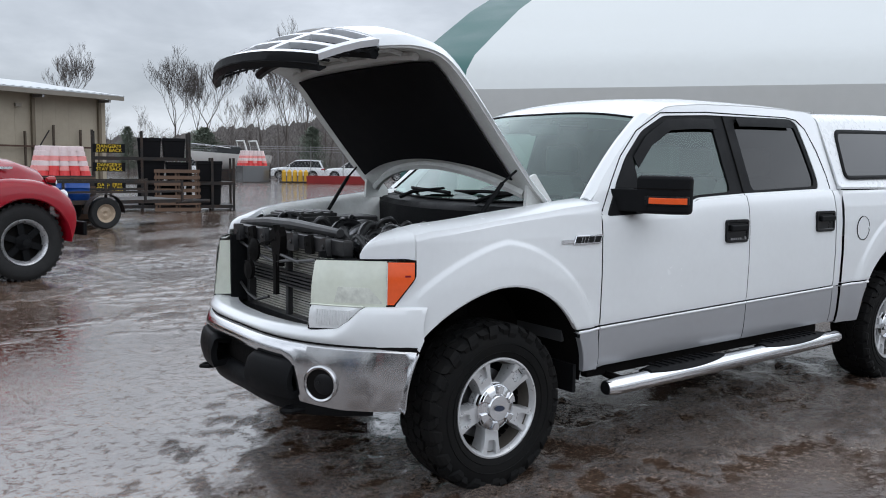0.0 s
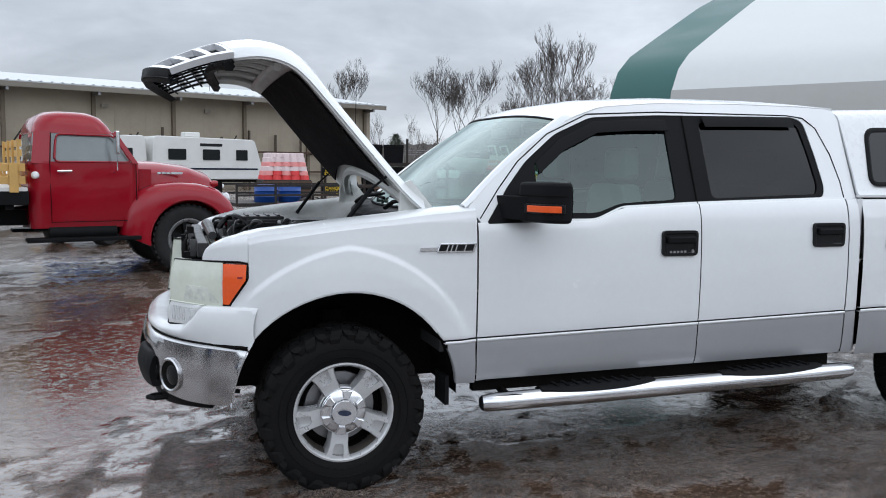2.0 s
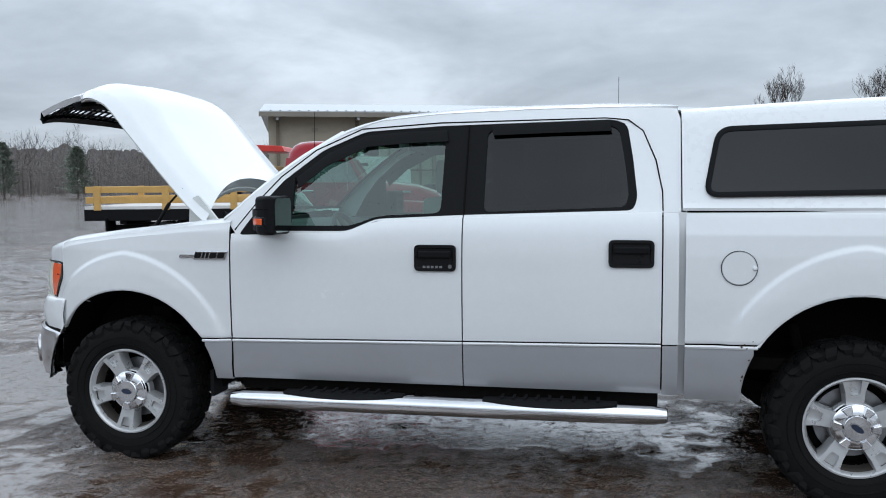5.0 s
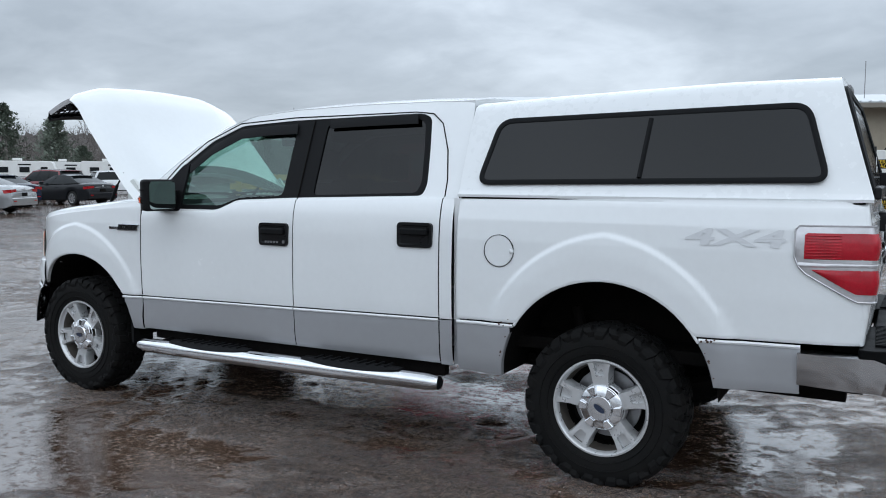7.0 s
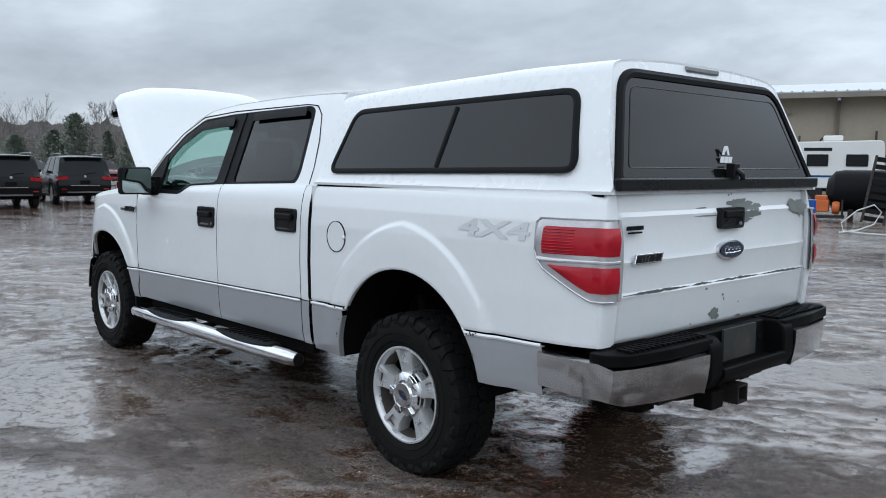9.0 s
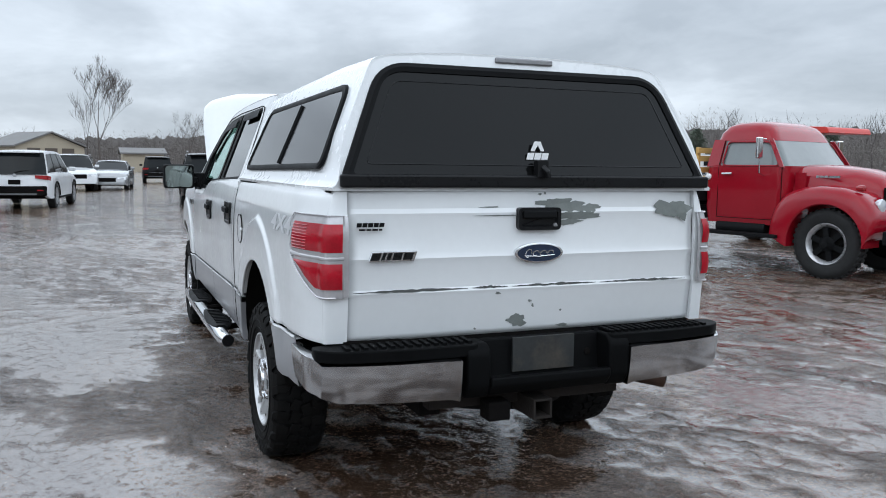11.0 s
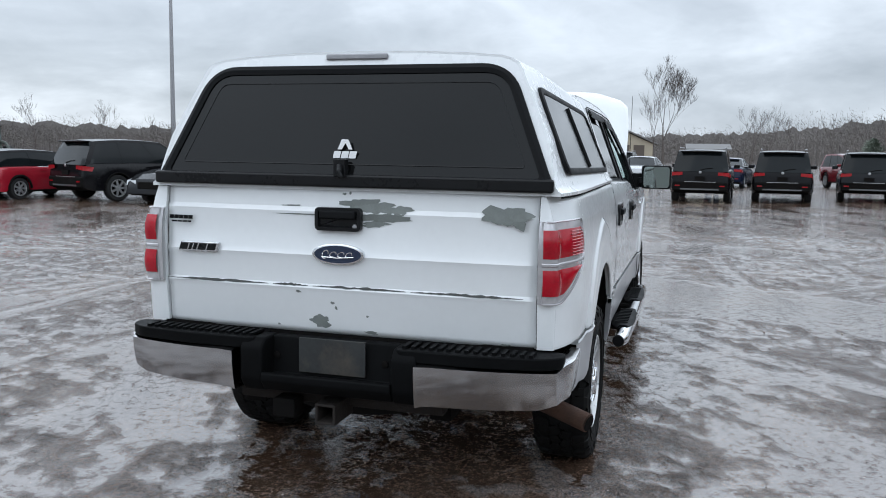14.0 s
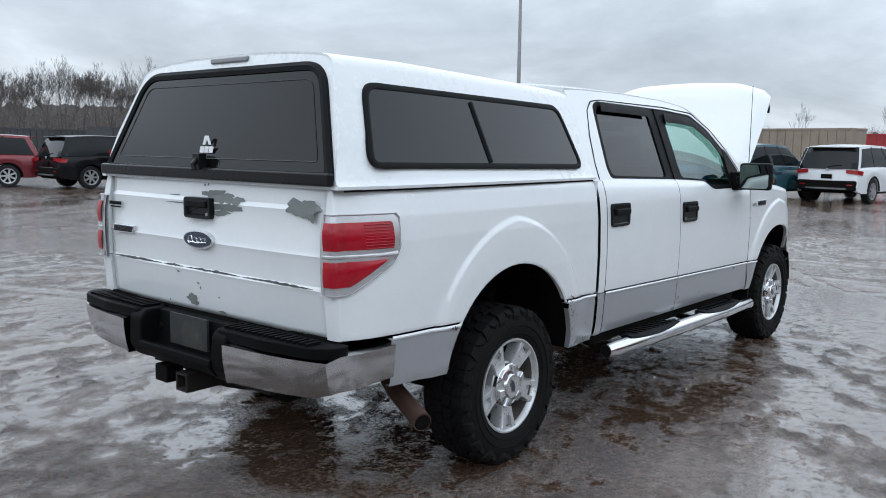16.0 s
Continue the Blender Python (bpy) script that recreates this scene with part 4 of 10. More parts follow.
part("bay_floor", Shape().box(-0.12, 0, 0.80, 0.86, 0.96, 0.02), DARK, truck)
eng = Shape()
eng.loft([[(x * sx + 0.02, y * sy, z) for x, y in smooth_loop([(-0.30, -0.27), (0.24, -0.27), (0.24, 0.27), (-0.30, 0.27)], 0.06)] for sx, sy, z in ((1, 1, 0.82), (1, 1, 1.07), (0.95, 0.94, 1.105), (0.8, 0.75, 1.115))])
engine = part("engine_cover", eng, ENGINE_BLACK, truck, "black plastic engine cover")
rnd = random.Random(11)
for k in range(8):
    y = -0.21 + 0.14 * (k // 2)
    part("intake_runner", Shape().tube([(-0.24 + 0.27 * (k % 2), y - 0.04, 1.075), (-0.12 + 0.27 * (k % 2), y - 0.01, 1.13), (0.0 + 0.27 * (k % 2), y + 0.02, 1.09)], 0.026, 8), ENGINE_BLACK, engine)
air = Shape().box(-0.25, 0.50, 1.04, 0.36, 0.30, 0.28).box(-0.25, 0.50, 1.185, 0.30, 0.24, 0.03)
for k in range(5):
    air.box(-0.37 + 0.06 * k, 0.50, 1.203, 0.02, 0.22, 0.012)
part("air_box", air, ENGINE_BLACK, truck, "black air filter box", bevel=0.02)
part("battery", Shape().box(0.06, 0.52, 1.06, 0.28, 0.19, 0.23), ENGINE_BLACK, truck, bevel=0.01)
part("fluid_tank", Shape().box(0.12, -0.52, 1.06, 0.20, 0.17, 0.16), mat("cloudy_plastic", (0.55, 0.52, 0.42), 0.4, vary=0.1), truck, "cloudy fluid tank", bevel=0.025)
part("fuse_box", Shape().box(-0.22, -0.53, 1.07, 0.26, 0.18, 0.13), ENGINE_BLACK, truck, bevel=0.012)
part("upper_duct", Shape().tube([(-0.54, 0.66, 1.14), (-0.55, 0.3, 1.165), (-0.55, 0.0, 1.17), (-0.55, -0.45, 1.16)], [0.022, 0.028, 0.028, 0.02], 10), ENGINE_BLACK, truck, "black duct along the radiator top")
for k in range(74):
    # hoses and looms arch from one spot to another, thick ones near the middle
    x0, y0 = -0.46 + 0.66 * ((k * 0.618) % 1), -0.58 + 1.16 * ((k * 0.381 + 0.13) % 1)
    a, ln = rnd.uniform(0, 6.28), rnd.uniform(0.10, 0.34)
    rise, bend = rnd.uniform(0.02, 0.075), rnd.uniform(-0.07, 0.07)
    z0 = 1.06 + rnd.uniform(0, 0.075)
    run = []
    for i in range(11):
        w = i / 10
        x = x0 + ln * w * math.cos(a) - bend * math.sin(math.pi * w) * math.sin(a)
        y = y0 + ln * w * math.sin(a) + bend * math.sin(math.pi * w) * math.cos(a)
        run.append((min(0.26, max(-0.50, x)), min(0.64, max(-0.64, y)), z0 + rise * math.sin(math.pi * w) - 0.05 * (2 * w - 1) ** 4))
    part("hose", Shape().tube(run, rnd.choice((0.006, 0.008, 0.012, 0.017, 0.022)), 8), STEEL if k % 12 == 5 else (ENGINE_BLACK, BLACK_GLOSS, ENGINE_BLACK)[k % 3], truck)
part("red_cap", Shape().lathe([(0.0001, 0.02), (0.02, 0.018), (0.022, 0)], 12, pose(-0.42, 0.42, 1.15, 90, 0, 0)), RED_LENS, truck)


# ---- tail ----
def tail_x(z):
    return lerp(z, [0.70, 0.95, 1.2, 1.37], [4.775, 4.80, 4.80, 4.775])


gate_rows = []
creases = [(0.775, 0), (0.80, 0.003), (0.940, 0.003), (0.962, 0.009), (0.978, 0.000), (1.072, 0.001), (1.098, 0.008), (1.120, 0.000), (1.248, 0.001), (1.274, 0.008), (1.292, 0.000),
           (1.335, 0.002), (1.350, 0.004), (1.364, 0.0), (1.370, -0.03)]
for z, o in creases:
    gate_rows.append([(tail_x(z) + o - 0.02 * abs(k) ** 6, 0.013 + 0.803 * k, z) for k in (-1 + 2 * j / 40 for j in range(41))])
gate = part("tailgate", Shape().grid(gate_rows), WHITE, truck, "white tailgate with flaking paint", thick=0.04, angle=20, split=False)
for s in (-1, 1):
    cor = Shape()
    cols = []
    for q in range(9):
        a = q / 8
        col = []
        for z in np.linspace(0.775, 1.36, 14):
            x0, y0 = 4.765, side_y(4.765, z)
            x1, y1 = tail_x(z) - 0.003, 0.808 + 0.013 * s
            col.append((x0 + (x1 - x0) * math.sin(a * math.pi / 2) ** 0.6, s * (y1 + (y0 - y1) * max(0.0, math.cos(a * math.pi / 2)) ** 0.6), z))
        cols.append(col)
    part("bed_corner", cor.grid(cols), WHITE, truck, thick=0.02)
    # lamp: wraps from the side round to the tail
    def tl(u, z, off=0.0):
        """u 0: front end on the flank, 1: edge beside the tailgate."""
        z, inner = z + 0.017, 0.810 + 0.013 * s
        if u < 0.72:
            x = 4.505 + (4.76 - 4.505) * u / 0.72
            return (x, s * (side_y(x, z) + 0.004 + off), z)
        t = (u - 0.72) / 0.28
        x0, y0 = 4.76, side_y(4.76, z)
        return (x0 + (tail_x(z) + 0.012 + off - x0) * math.sin(t * math.pi / 2) ** 0.55, s * (inner + (y0 + 0.004 + off - inner) * max(0.0, math.cos(t * math.pi / 2)) ** 0.55), z)

    def tl_sheet(u0, u1, zb, zt, off, n=16, rows=6):
        cols = []
        for u in np.linspace(u0, u1, n):
            a, b = zb(u), zt(u)
            col = [tl(u, a, off - 0.014)]
            for i in range(rows + 1):
                col.append(tl(u, a + (b - a) * i / rows, off + 0.006 * math.sin(math.pi * i / rows)))
            col.append(tl(u, b, off - 0.014))
            cols.append(col)
        return Shape().grid(cols)

    def low(u):
        return lerp(u, [0, 0.05, 0.12, 0.55, 0.68, 1.0], [1.13, 1.085, 1.055, 0.965, 0.94, 0.94])

    lamp = part("tail_light", tl_sheet(0.0, 1.0, low, lambda u: lerp(u, [0, 0.05, 1], [1.23, 1.25, 1.25]), 0.0, 24), CLEAR_CHROME, truck, "red tail light in a bright clear surround")
    ring = [tl(u, low(u), 0.004) for u in np.linspace(0.01, 0.99, 24)] + [tl(u, lerp(u, [0, 0.05, 1], [1.23, 1.25, 1.25]), 0.004) for u in np.linspace(0.99, 0.01, 24)]
    part("lamp_rim", Shape().tube(ring + [ring[0]], 0.0035, 5), CLEAR_CHROME, lamp, "bright rim")
    part("stop_lens", tl_sheet(0.115, 0.985, lambda u: 1.113, lambda u: lerp(u, [0.11, 0.14, 1], [1.21, 1.220, 1.220]), 0.007, 30), RED_LENS, lamp, "red upper lens")
    part("tail_lens", tl_sheet(0.20, 0.985, lambda u: max(low(u) + 0.03, lerp(u, [0.20, 0.55, 0.66, 1.0], [1.062, 0.995, 0.972, 0.972])), lambda u: 1.070, 0.007, 30), RED_LENS, lamp, "red lower lens")
    part("lens_bar", tl_sheet(0.05, 0.99, lambda u: 1.078, lambda u: 1.100, 0.003, 20, 3), CLEAR_CHROME, lamp, "bright bar between the lenses")
    for k in range(9):
        z = 1.118 + 0.0115 * k
        part("lens_rib", Shape().tube([tl(u, z, 0.0125) for u in np.linspace(0.13, 0.5, 8)], 0.0018, 4), RED_LENS, lamp)

# gate handle, badges, letters in plain shapes
cup = smooth_loop([(-0.084, 1.201), (0.113, 1.201), (0.113, 1.294), (-0.084, 1.294)], 0.02)
x0 = tail_x(1.23)
hs = Shape().loft([[(x0 - 0.01, p[0], p[1]) for p in cup], [(x0 + 0.026, p[0], p[1]) for p in cup], [(x0 + 0.026, p[0], p[1]) for p in inset_loop(cup, 0.014)], [(x0 + 0.013, p[0], p[1]) for p in inset_loop(cup, 0.02)]])
gh = part("gate_handle", hs, BLACK_GLOSS, gate, "black tailgate handle")
part("paddle", Shape().box(x0 + 0.024, 0.014, 1.266, 0.022, 0.155, 0.034), BLACK_TRIM, gh, bevel=0.008)
part("lock", Shape().lathe([(0.0001, 0.006), (0.009, 0.005), (0.011, 0)], 12, pose(x0 + 0.02, 0.088, 1.220, 0, 0, -90)), STEEL, gh)
ov = [(0.112 * math.cos(a), 1.085 + 0.042 * math.sin(a)) for a in (2 * math.pi * k / 40 for k in range(40))]
bo = Shape().loft([[(x0 - 0.005, 0.015 + p[0], p[1] + 0.022) for p in ov], [(x0 + 0.022, 0.015 + p[0], p[1] + 0.022) for p in ov], [(x0 + 0.024, 0.015 + p[0] * 0.9, 1.107 + (p[1] - 1.085) * 0.84) for p in ov]])
badge = part("oval_badge", bo, CHROME, gate, "dark blue oval badge with a chrome rim")
part("badge_face", Shape().add([(x0 + 0.0262, 0.015 + p[0] * 0.9, 1.107 + (p[1] - 1.085) * 0.84) for p in ov], [tuple(range(40))]), BLUE_BADGE, badge)
mk = Shape()
# a flowing script mark, drawn as plain loops and a bar
for k in range(4):
    cy = 0.015 - 0.052 + 0.034 * k
    mk.tube([(x0 + 0.0275, cy + 0.013 * math.cos(a) + 0.005 * math.sin(a), 1.106 + (0.017 if k == 0 else 0.011) * math.sin(a)) for a in (2 * math.pi * q / 12 for q in range(11))], 0.0024, 5)
mk.tube([(x0 + 0.0275, -0.055, 1.096), (x0 + 0.0275, 0.015, 1.092), (x0 + 0.0275, 0.085, 1.098)], 0.0022, 5)
part("badge_mark", mk, CHROME, badge)


def bar_letters(widths, h, gap, slant, at, right, up, out, deep, hollow=()):
    """Plain slanted bars, the size of raised lettering."""
    sh, x = Shape(), 0.0
    R, U, O, A = Vector(right), Vector(up), Vector(out), Vector(at)
    for i, w in enumerate(widths):
        quad = [(x, 0), (x + w, 0), (x + w + slant * h, h), (x + slant * h, h)]
        ring = [A + R * p[0] + U * p[1] for p in quad]
        sh.loft([[tuple(p) for p in ring], [tuple(p + O * deep) for p in ring]])
        x += w + gap
    return sh


part("model_badge", bar_letters([0.186], 0.040, 0.0, 0.35, (tail_x(1.1) + 0.004, -0.72, 1.090), (0, 1, 0), (0, 0, 1), (1, 0, 0), 0.012), CHROME, gate, "raised chrome badge, plain bars", bevel=0.003)
part("model_badge_core", bar_letters([0.036, 0.013, 0.016, 0.036, 0.038], 0.028, 0.0075, 0.35, (tail_x(1.1) + 0.014, -0.714, 1.096), (0, 1, 0), (0, 0, 1), (1, 0, 0), 0.004), BLACK_GLOSS, gate)
part("dealer_mark", bar_letters([0.019] * 5, 0.016, 0.0035, 0.15, (tail_x(1.2) + 0.003, -0.765, 1.224), (0, 1, 0), (0, 0, 1), (1, 0, 0), 0.004), BLACK_TRIM, gate, "small dark dealer mark, plain bars")
part("dealer_line", bar_letters([0.025, 0.018, 0.022, 0.012], 0.007, 0.005, 0.0, (tail_x(1.2) + 0.003, -0.755, 1.210), (0, 1, 0), (0, 0, 1), (1, 0, 0), 0.004), BLACK_TRIM, gate)
# flaked paint: thin ragged patches of bare grey


def flake(cy, cz, w, h, seed, n=26):
    r = random.Random(seed)
    ph = [r.uniform(0, 6.3) for _ in range(5)]
    ring = []
    for k in range(n):
        a = 2 * math.pi * k / n
        q = 1 + 0.16 * math.sin(2 * a + ph[0]) + 0.12 * math.sin(3 * a + ph[1]) + 0.12 * math.sin(5 * a + ph[2]) + 0.12 * math.sin(9 * a + ph[3])
        ring.append((cy + w * q * math.cos(a), cz + h * q * math.sin(a)))
    return ring


def gate_x(z):
    return lerp(z, [c[0] for c in creases], [tail_x(c[0]) + c[1] for c in creases])


for cy, cz, w, h, sd in ((0.10, 1.312, 0.075, 0.020, 1), (0.17, 1.296, 0.075, 0.024, 21), (0.262, 1.288, 0.055, 0.018, 2), (0.18, 1.257, 0.105, 0.018, 3), (0.165, 1.232, 0.055, 0.012, 22), (0.262, 1.262, 0.045, 0.013, 9),
                         (0.69, 1.285, 0.085, 0.038, 4), (0.745, 1.268, 0.035, 0.030, 24), (-0.07, 0.825, 0.045, 0.024, 5),
                         (0.03, 1.348, 0.010, 0.004, 6), (0.055, 1.352, 0.006, 0.005, 26), (-0.015, 0.905, 0.008, 0.006, 7), (0.135, 0.858, 0.005, 0.005, 8), (-0.165, 0.945, 0.012, 0.005, 10), (0.0, 0.885, 0.005, 0.008, 12),
                         (-0.16, 1.262, 0.085, 0.003, 13), (-0.20, 1.296, 0.04, 0.003, 14), (0.15, 0.792, 0.030, 0.006, 27), (0.70, 0.785, 0.020, 0.004, 28), (-0.26, 0.80, 0.006, 0.004, 29)):
    ring = flake(cy, cz, w, h, sd)
    v, f = filled(ring)
    part("bare_patch", Shape().add([(gate_x(z) + 0.0022, y, z) for y, z in v], f), BARE, gate, "ragged patch where the paint has flaked off")
r = random.Random(3)
for a, b in ((-0.78, -0.30), (-0.10, 0.30), (0.32, 0.77), (-0.28, -0.12)):
    n = 22
    up = [(a + (b - a) * k / n, 0.971 + r.uniform(0.002, 0.007) * math.sin(math.pi * k / n) + r.uniform(0, 0.002)) for k in range(n + 1)]
    dn = [(a + (b - a) * k / n, 0.970 - r.uniform(0.0, 0.004) * math.sin(math.pi * k / n)) for k in range(n, -1, -1)]
    v, f = filled(up + dn)
    part("crease_chip", Shape().add([(gate_x(z) + 0.0025, y, z) for y, z in v], f), CHIP, gate)

# rear bumper: chrome ends, black step pad, plate recess
def rb(y):
    return 4.955 - 0.10 * (abs(y) / 0.93) ** 4


def rb_sheet(y0, y1, n, zb, zt, off=0.0, rows=6):
    cols = []
    for y in np.linspace(y0, y1, n):
        a, b = zb(abs(y)), zt(abs(y))
        cols.append([(rb(y) - 0.05, y, a + 0.004)] + [(rb(y) + off - 0.012 + 0.022 * (1 - (1 - i / rows) ** 2), y, a + (b - a) * i / rows) for i in range(rows + 1)] + [(rb(y) - 0.012, y, b + 0.006), (rb(y) - 0.05, y * 0.995, b + 0.008)])
    return cols


rbum = part("rear_bumper", Shape().box(4.815, 0, 0.63, 0.06, 1.5, 0.16), DARK, truck, "chrome and black step bumper")
for s in (-1, 1):
    zt = lambda y: lerp(y, [0.36, 0.44, 0.93], [0.712, 0.716, 0.712])
    zb = lambda y: lerp(y, [0.36, 0.385, 0.42, 0.85, 0.93], [0.55, 0.548, 0.558, 0.566, 0.59])
    cols = rb_sheet(s * 0.385, s * 0.915, 18, zb, zt)
    cols.insert(0, [(x - 0.07, y, z) for x, y, z in cols[0]])
    # the end wraps round towards the wheel
    for q in range(1, 8):
        a = q / 7
        x = 4.865 - 0.33 * a
        y = s * (0.915 + 0.045 * math.sin(min(1, a * 2.2) * math.pi / 2) - 0.008 * a)
        b0, t0 = lerp(a, [0, 1], [0.59, 0.60]), lerp(a, [0, 0.15, 1], [0.712, 0.735, 0.735])
        cols.append([(x, y - s * 0.05, b0)] + [(x, y + s * (0.014 * (1 - (1 - i / 6) ** 2) - 0.008), b0 + (t0 - b0) * i / 6) for i in range(7)] + [(x, y - s * 0.012, t0 + 0.006), (x, y - s * 0.05, t0 + 0.008)])
    part("chrome_end", Shape().grid(cols), DULL_CHROME, rbum, "dulled chrome bumper end", thick=0.004)
    pad = Shape()
    pad.prism(smooth_loop([(4.76, s * 0.30), (4.935, s * 0.30), (4.935, s * 0.6), (4.90, s * 0.86), (4.84, s * 0.935), (4.76, s * 0.935)], 0.03), 0.722, 0.768, "z")
    step = part("step_pad", pad, STEP_BLACK, rbum, "ribbed black step pad", bevel=0.006)
    for k in range(15):
        part("rib", Shape().box(4.855, s * (0.33 + 0.035 * k), 0.772, 0.10 - 0.002 * k, 0.016, 0.012), STEP_BLACK, step)
    leg = Shape()
    leg.prism(smooth_loop([(4.80, 0.545), (4.915, 0.545), (4.952, 0.60), (4.948, 0.735), (4.915, 0.768), (4.80, 0.768)], 0.02), 0.016 + s * 0.272, 0.016 + s * 0.372)
    part("centre_bracket", leg, STEP_BLACK, rbum, bevel=0.012)
cen = Shape()
cen.prism(smooth_loop([(4.80, 0.555), (4.925, 0.555), (4.962, 0.60), (4.960, 0.632), (4.935, 0.634), (4.915, 0.612), (4.862, 0.612), (4.848, 0.765), (4.80, 0.765)], 0.008, 3), -0.258, 0.290)
part("centre_step", cen, STEP_BLACK, rbum, "black plastic centre step", bevel=0.01)
part("plate_backing", Shape().box(4.872, 0.015, 0.700, 0.012, 0.285, 0.140), mat("scuffed_grey_plate", (0.022, 0.024, 0.024), 0.6, vary=0.6, scale=9, fine=60, dirt=0.6), rbum, "scuffed bare plate holder")
for y in (-0.235, 0.235):
    part("bolt", Shape().lathe([(0.0001, 0.012), (0.014, 0.01), (0.016, 0)], 10, pose(4.852, y, 0.685, 0, 0, -90)), DARK, rbum)
hit = Shape()
hit.box(4.80, 0.0, 0.435, 0.22, 0.085, 0.012).box(4.80, 0.0, 0.508, 0.22, 0.085, 0.012).box(4.80, -0.038, 0.471, 0.22, 0.012, 0.085).box(4.80, 0.038, 0.471, 0.22, 0.012, 0.085)
hit.box(4.72, 0, 0.50, 0.10, 0.9, 0.06)
OLD_STEEL = mat("dark_rusted_steel", (0.014, 0.010, 0.008), 0.85, vary=0.5, scale=20, fine=120, bump=0.3, bump_scale=100)
part("hitch_receiver", hit, OLD_STEEL, truck, "dark rusted square hitch receiver", bevel=0.004)
part("hitch_collar", Shape().lathe([(0.052, 0), (0.06, 0), (0.06, 0.02), (0.052, 0.02)], 4, pose(4.888, 0, 0.471, 0, 0, 90) @ pose(0, 0, 0, 0, 45, 0), closed=True), OLD_STEEL, truck)
part("plug_box", Shape().box(4.85, -0.19, 0.475, 0.09, 0.10, 0.08), DARK, truck, bevel=0.008)
ex = Shape().tube([(3.95, 0.40, 0.52), (4.15, 0.50, 0.50), (4.28, 0.72, 0.44), (4.40, 0.985, 0.385)], 0.042, 14)
part("exhaust_pipe", ex, RUST, truck, "rusty exhaust tail pipe")
# the pipe end is closed; a dark disc stands for its shaded bore
part("pipe_bore", Shape().disc(0.036, 0.002, 14, pose(4.4012, 0.988, 0.3845, -12, 0, -24)), DARK, truck)

# writing and badges on the flanks
for s in (-1, 1):
    R = (1, 0, 0) if s < 0 else (-1, 0, 0)
    bx = 0.355 if s < 0 else 0.60
    y = s * (side_y(0.5, 1.13) + 0.001)
    at = lambda d, z: (bx + (d if s < 0 else -d), y, z)
    fb = part("fender_badge", bar_letters([0.184], 0.044, 0.0, 0.35, at(0.075, 1.108), R, (0, 0, 1), (0, s, 0), 0.010), CHROME, truck, "raised chrome badge, plain bars", bevel=0.003)
    part("badge_core", bar_letters([0.036, 0.013, 0.015, 0.036, 0.038], 0.030, 0.0075, 0.35, at(0.082, 1.115), R, (0, 0, 1), (0, s, 0), 0.0125), BLACK_GLOSS, fb)
    part("badge_bar", bar_letters([0.085], 0.016, 0.0, 0.2, at(-0.005, 1.116), R, (0, 0, 1), (0, s, 0), 0.007), CHROME, fb)
    if s > 0:
        continue
    cu = bpy.data.curves.new("four_by_four", "FONT")
    cu.body, cu.size, cu.align_x, cu.align_y, cu.extrude = "4X4", 0.142, "CENTER", "CENTER", 0.0005
    cu.offset = 0.0045
    tmp = new("tmp", cu)
    dg = bpy.context.evaluated_depsgraph_get()
    me = bpy.data.meshes.new_from_object(tmp.evaluated_get(dg))
    bpy.data.objects.remove(tmp)
    for v in me.vertices:
        x = 4.27 + (v.co.x * 1.68 + 0.15 * v.co.y) * (1 if s < 0 else -1)
        z = 1.203 + v.co.y * 0.70
        v.co = (x, s * (side_y(x, z) + 0.0028 + v.co.z), z)
    me.materials.append(DECAL)
    part("side_decal", me, DECAL, truck, "faded grey 4X4 decal")


# ---- canopy over the bed ----
def top_x(z):
    return 4.79 - max(0.0, z - 1.38) * 0.30


def canopy_section(x):
    """Half outline (y, z), from the lip up to the middle."""
    h = lerp(x, [2.93, 3.4, 4.3, 4.8], [1.84, 1.862, 1.892, 1.892])
    crown = h + 0.035
    pts = [(0.885, 1.362), (0.916, 1.362), (0.918, 1.374), (0.906, 1.382), (0.893, 1.40)]
    for t in (0.2, 0.4, 0.6, 0.8):
        pts.append((0.893 + (0.735 - 0.893) * t, 1.41 + (h - 0.055 - 1.41) * t))
    pts += [(0.728, h - 0.045), (0.712, h - 0.02), (0.685, h - 0.004), (0.64, h + 0.008), (0.5, h + 0.021), (0.3, h + 0.031), (0.0, crown)]
    # the shell draws in a little at its tail
    k = lerp(x, [2.93, 4.8], [0.0, 0.035])
    tuck = 0.042 * max(0.0, (x - 4.35) / 0.45) ** 2
    pts = [(max(0.0, y - tuck * min(1.0, max(0.0, (1.56 - z) / 0.14))), z) for y, z in pts]
    return [(max(0.0, y - k * min(1.0, max(0.0, (z - 1.40) / 0.45)) * (y / 0.74)), z) for y, z in pts]


rows = []
for i in range(25):
    u = i / 24
    sec = canopy_section(2.91 + 1.885 * u)
    full = [(-y, z) for y, z in sec] + [(y, z) for y, z in sec[-2::-1]]
    rows.append([(2.91 + (top_x(z) - 2.91) * u, y, z) for y, z in full])
canopy = part("canopy", Shape().grid(rows), TOPPER_WHITE, truck, "white fibreglass bed canopy with dark windows", thick=0.012)
v, f = filled([(p[1], p[2]) for p in rows[0]])
part("canopy_front", Shape().add([(2.93, y, z) for y, z in v], f), TOPPER_WHITE, canopy)


def canopy_y(z, x):
    h = lerp(x, [2.93, 3.4, 4.3, 4.8], [1.84, 1.862, 1.892, 1.892])
    return lerp(z, [1.41, h - 0.055], [0.893, 0.735]) - lerp(x, [2.93, 4.8], [0.0, 0.033]) * min(1.0, max(0.0, (z - 1.40) / 0.45))


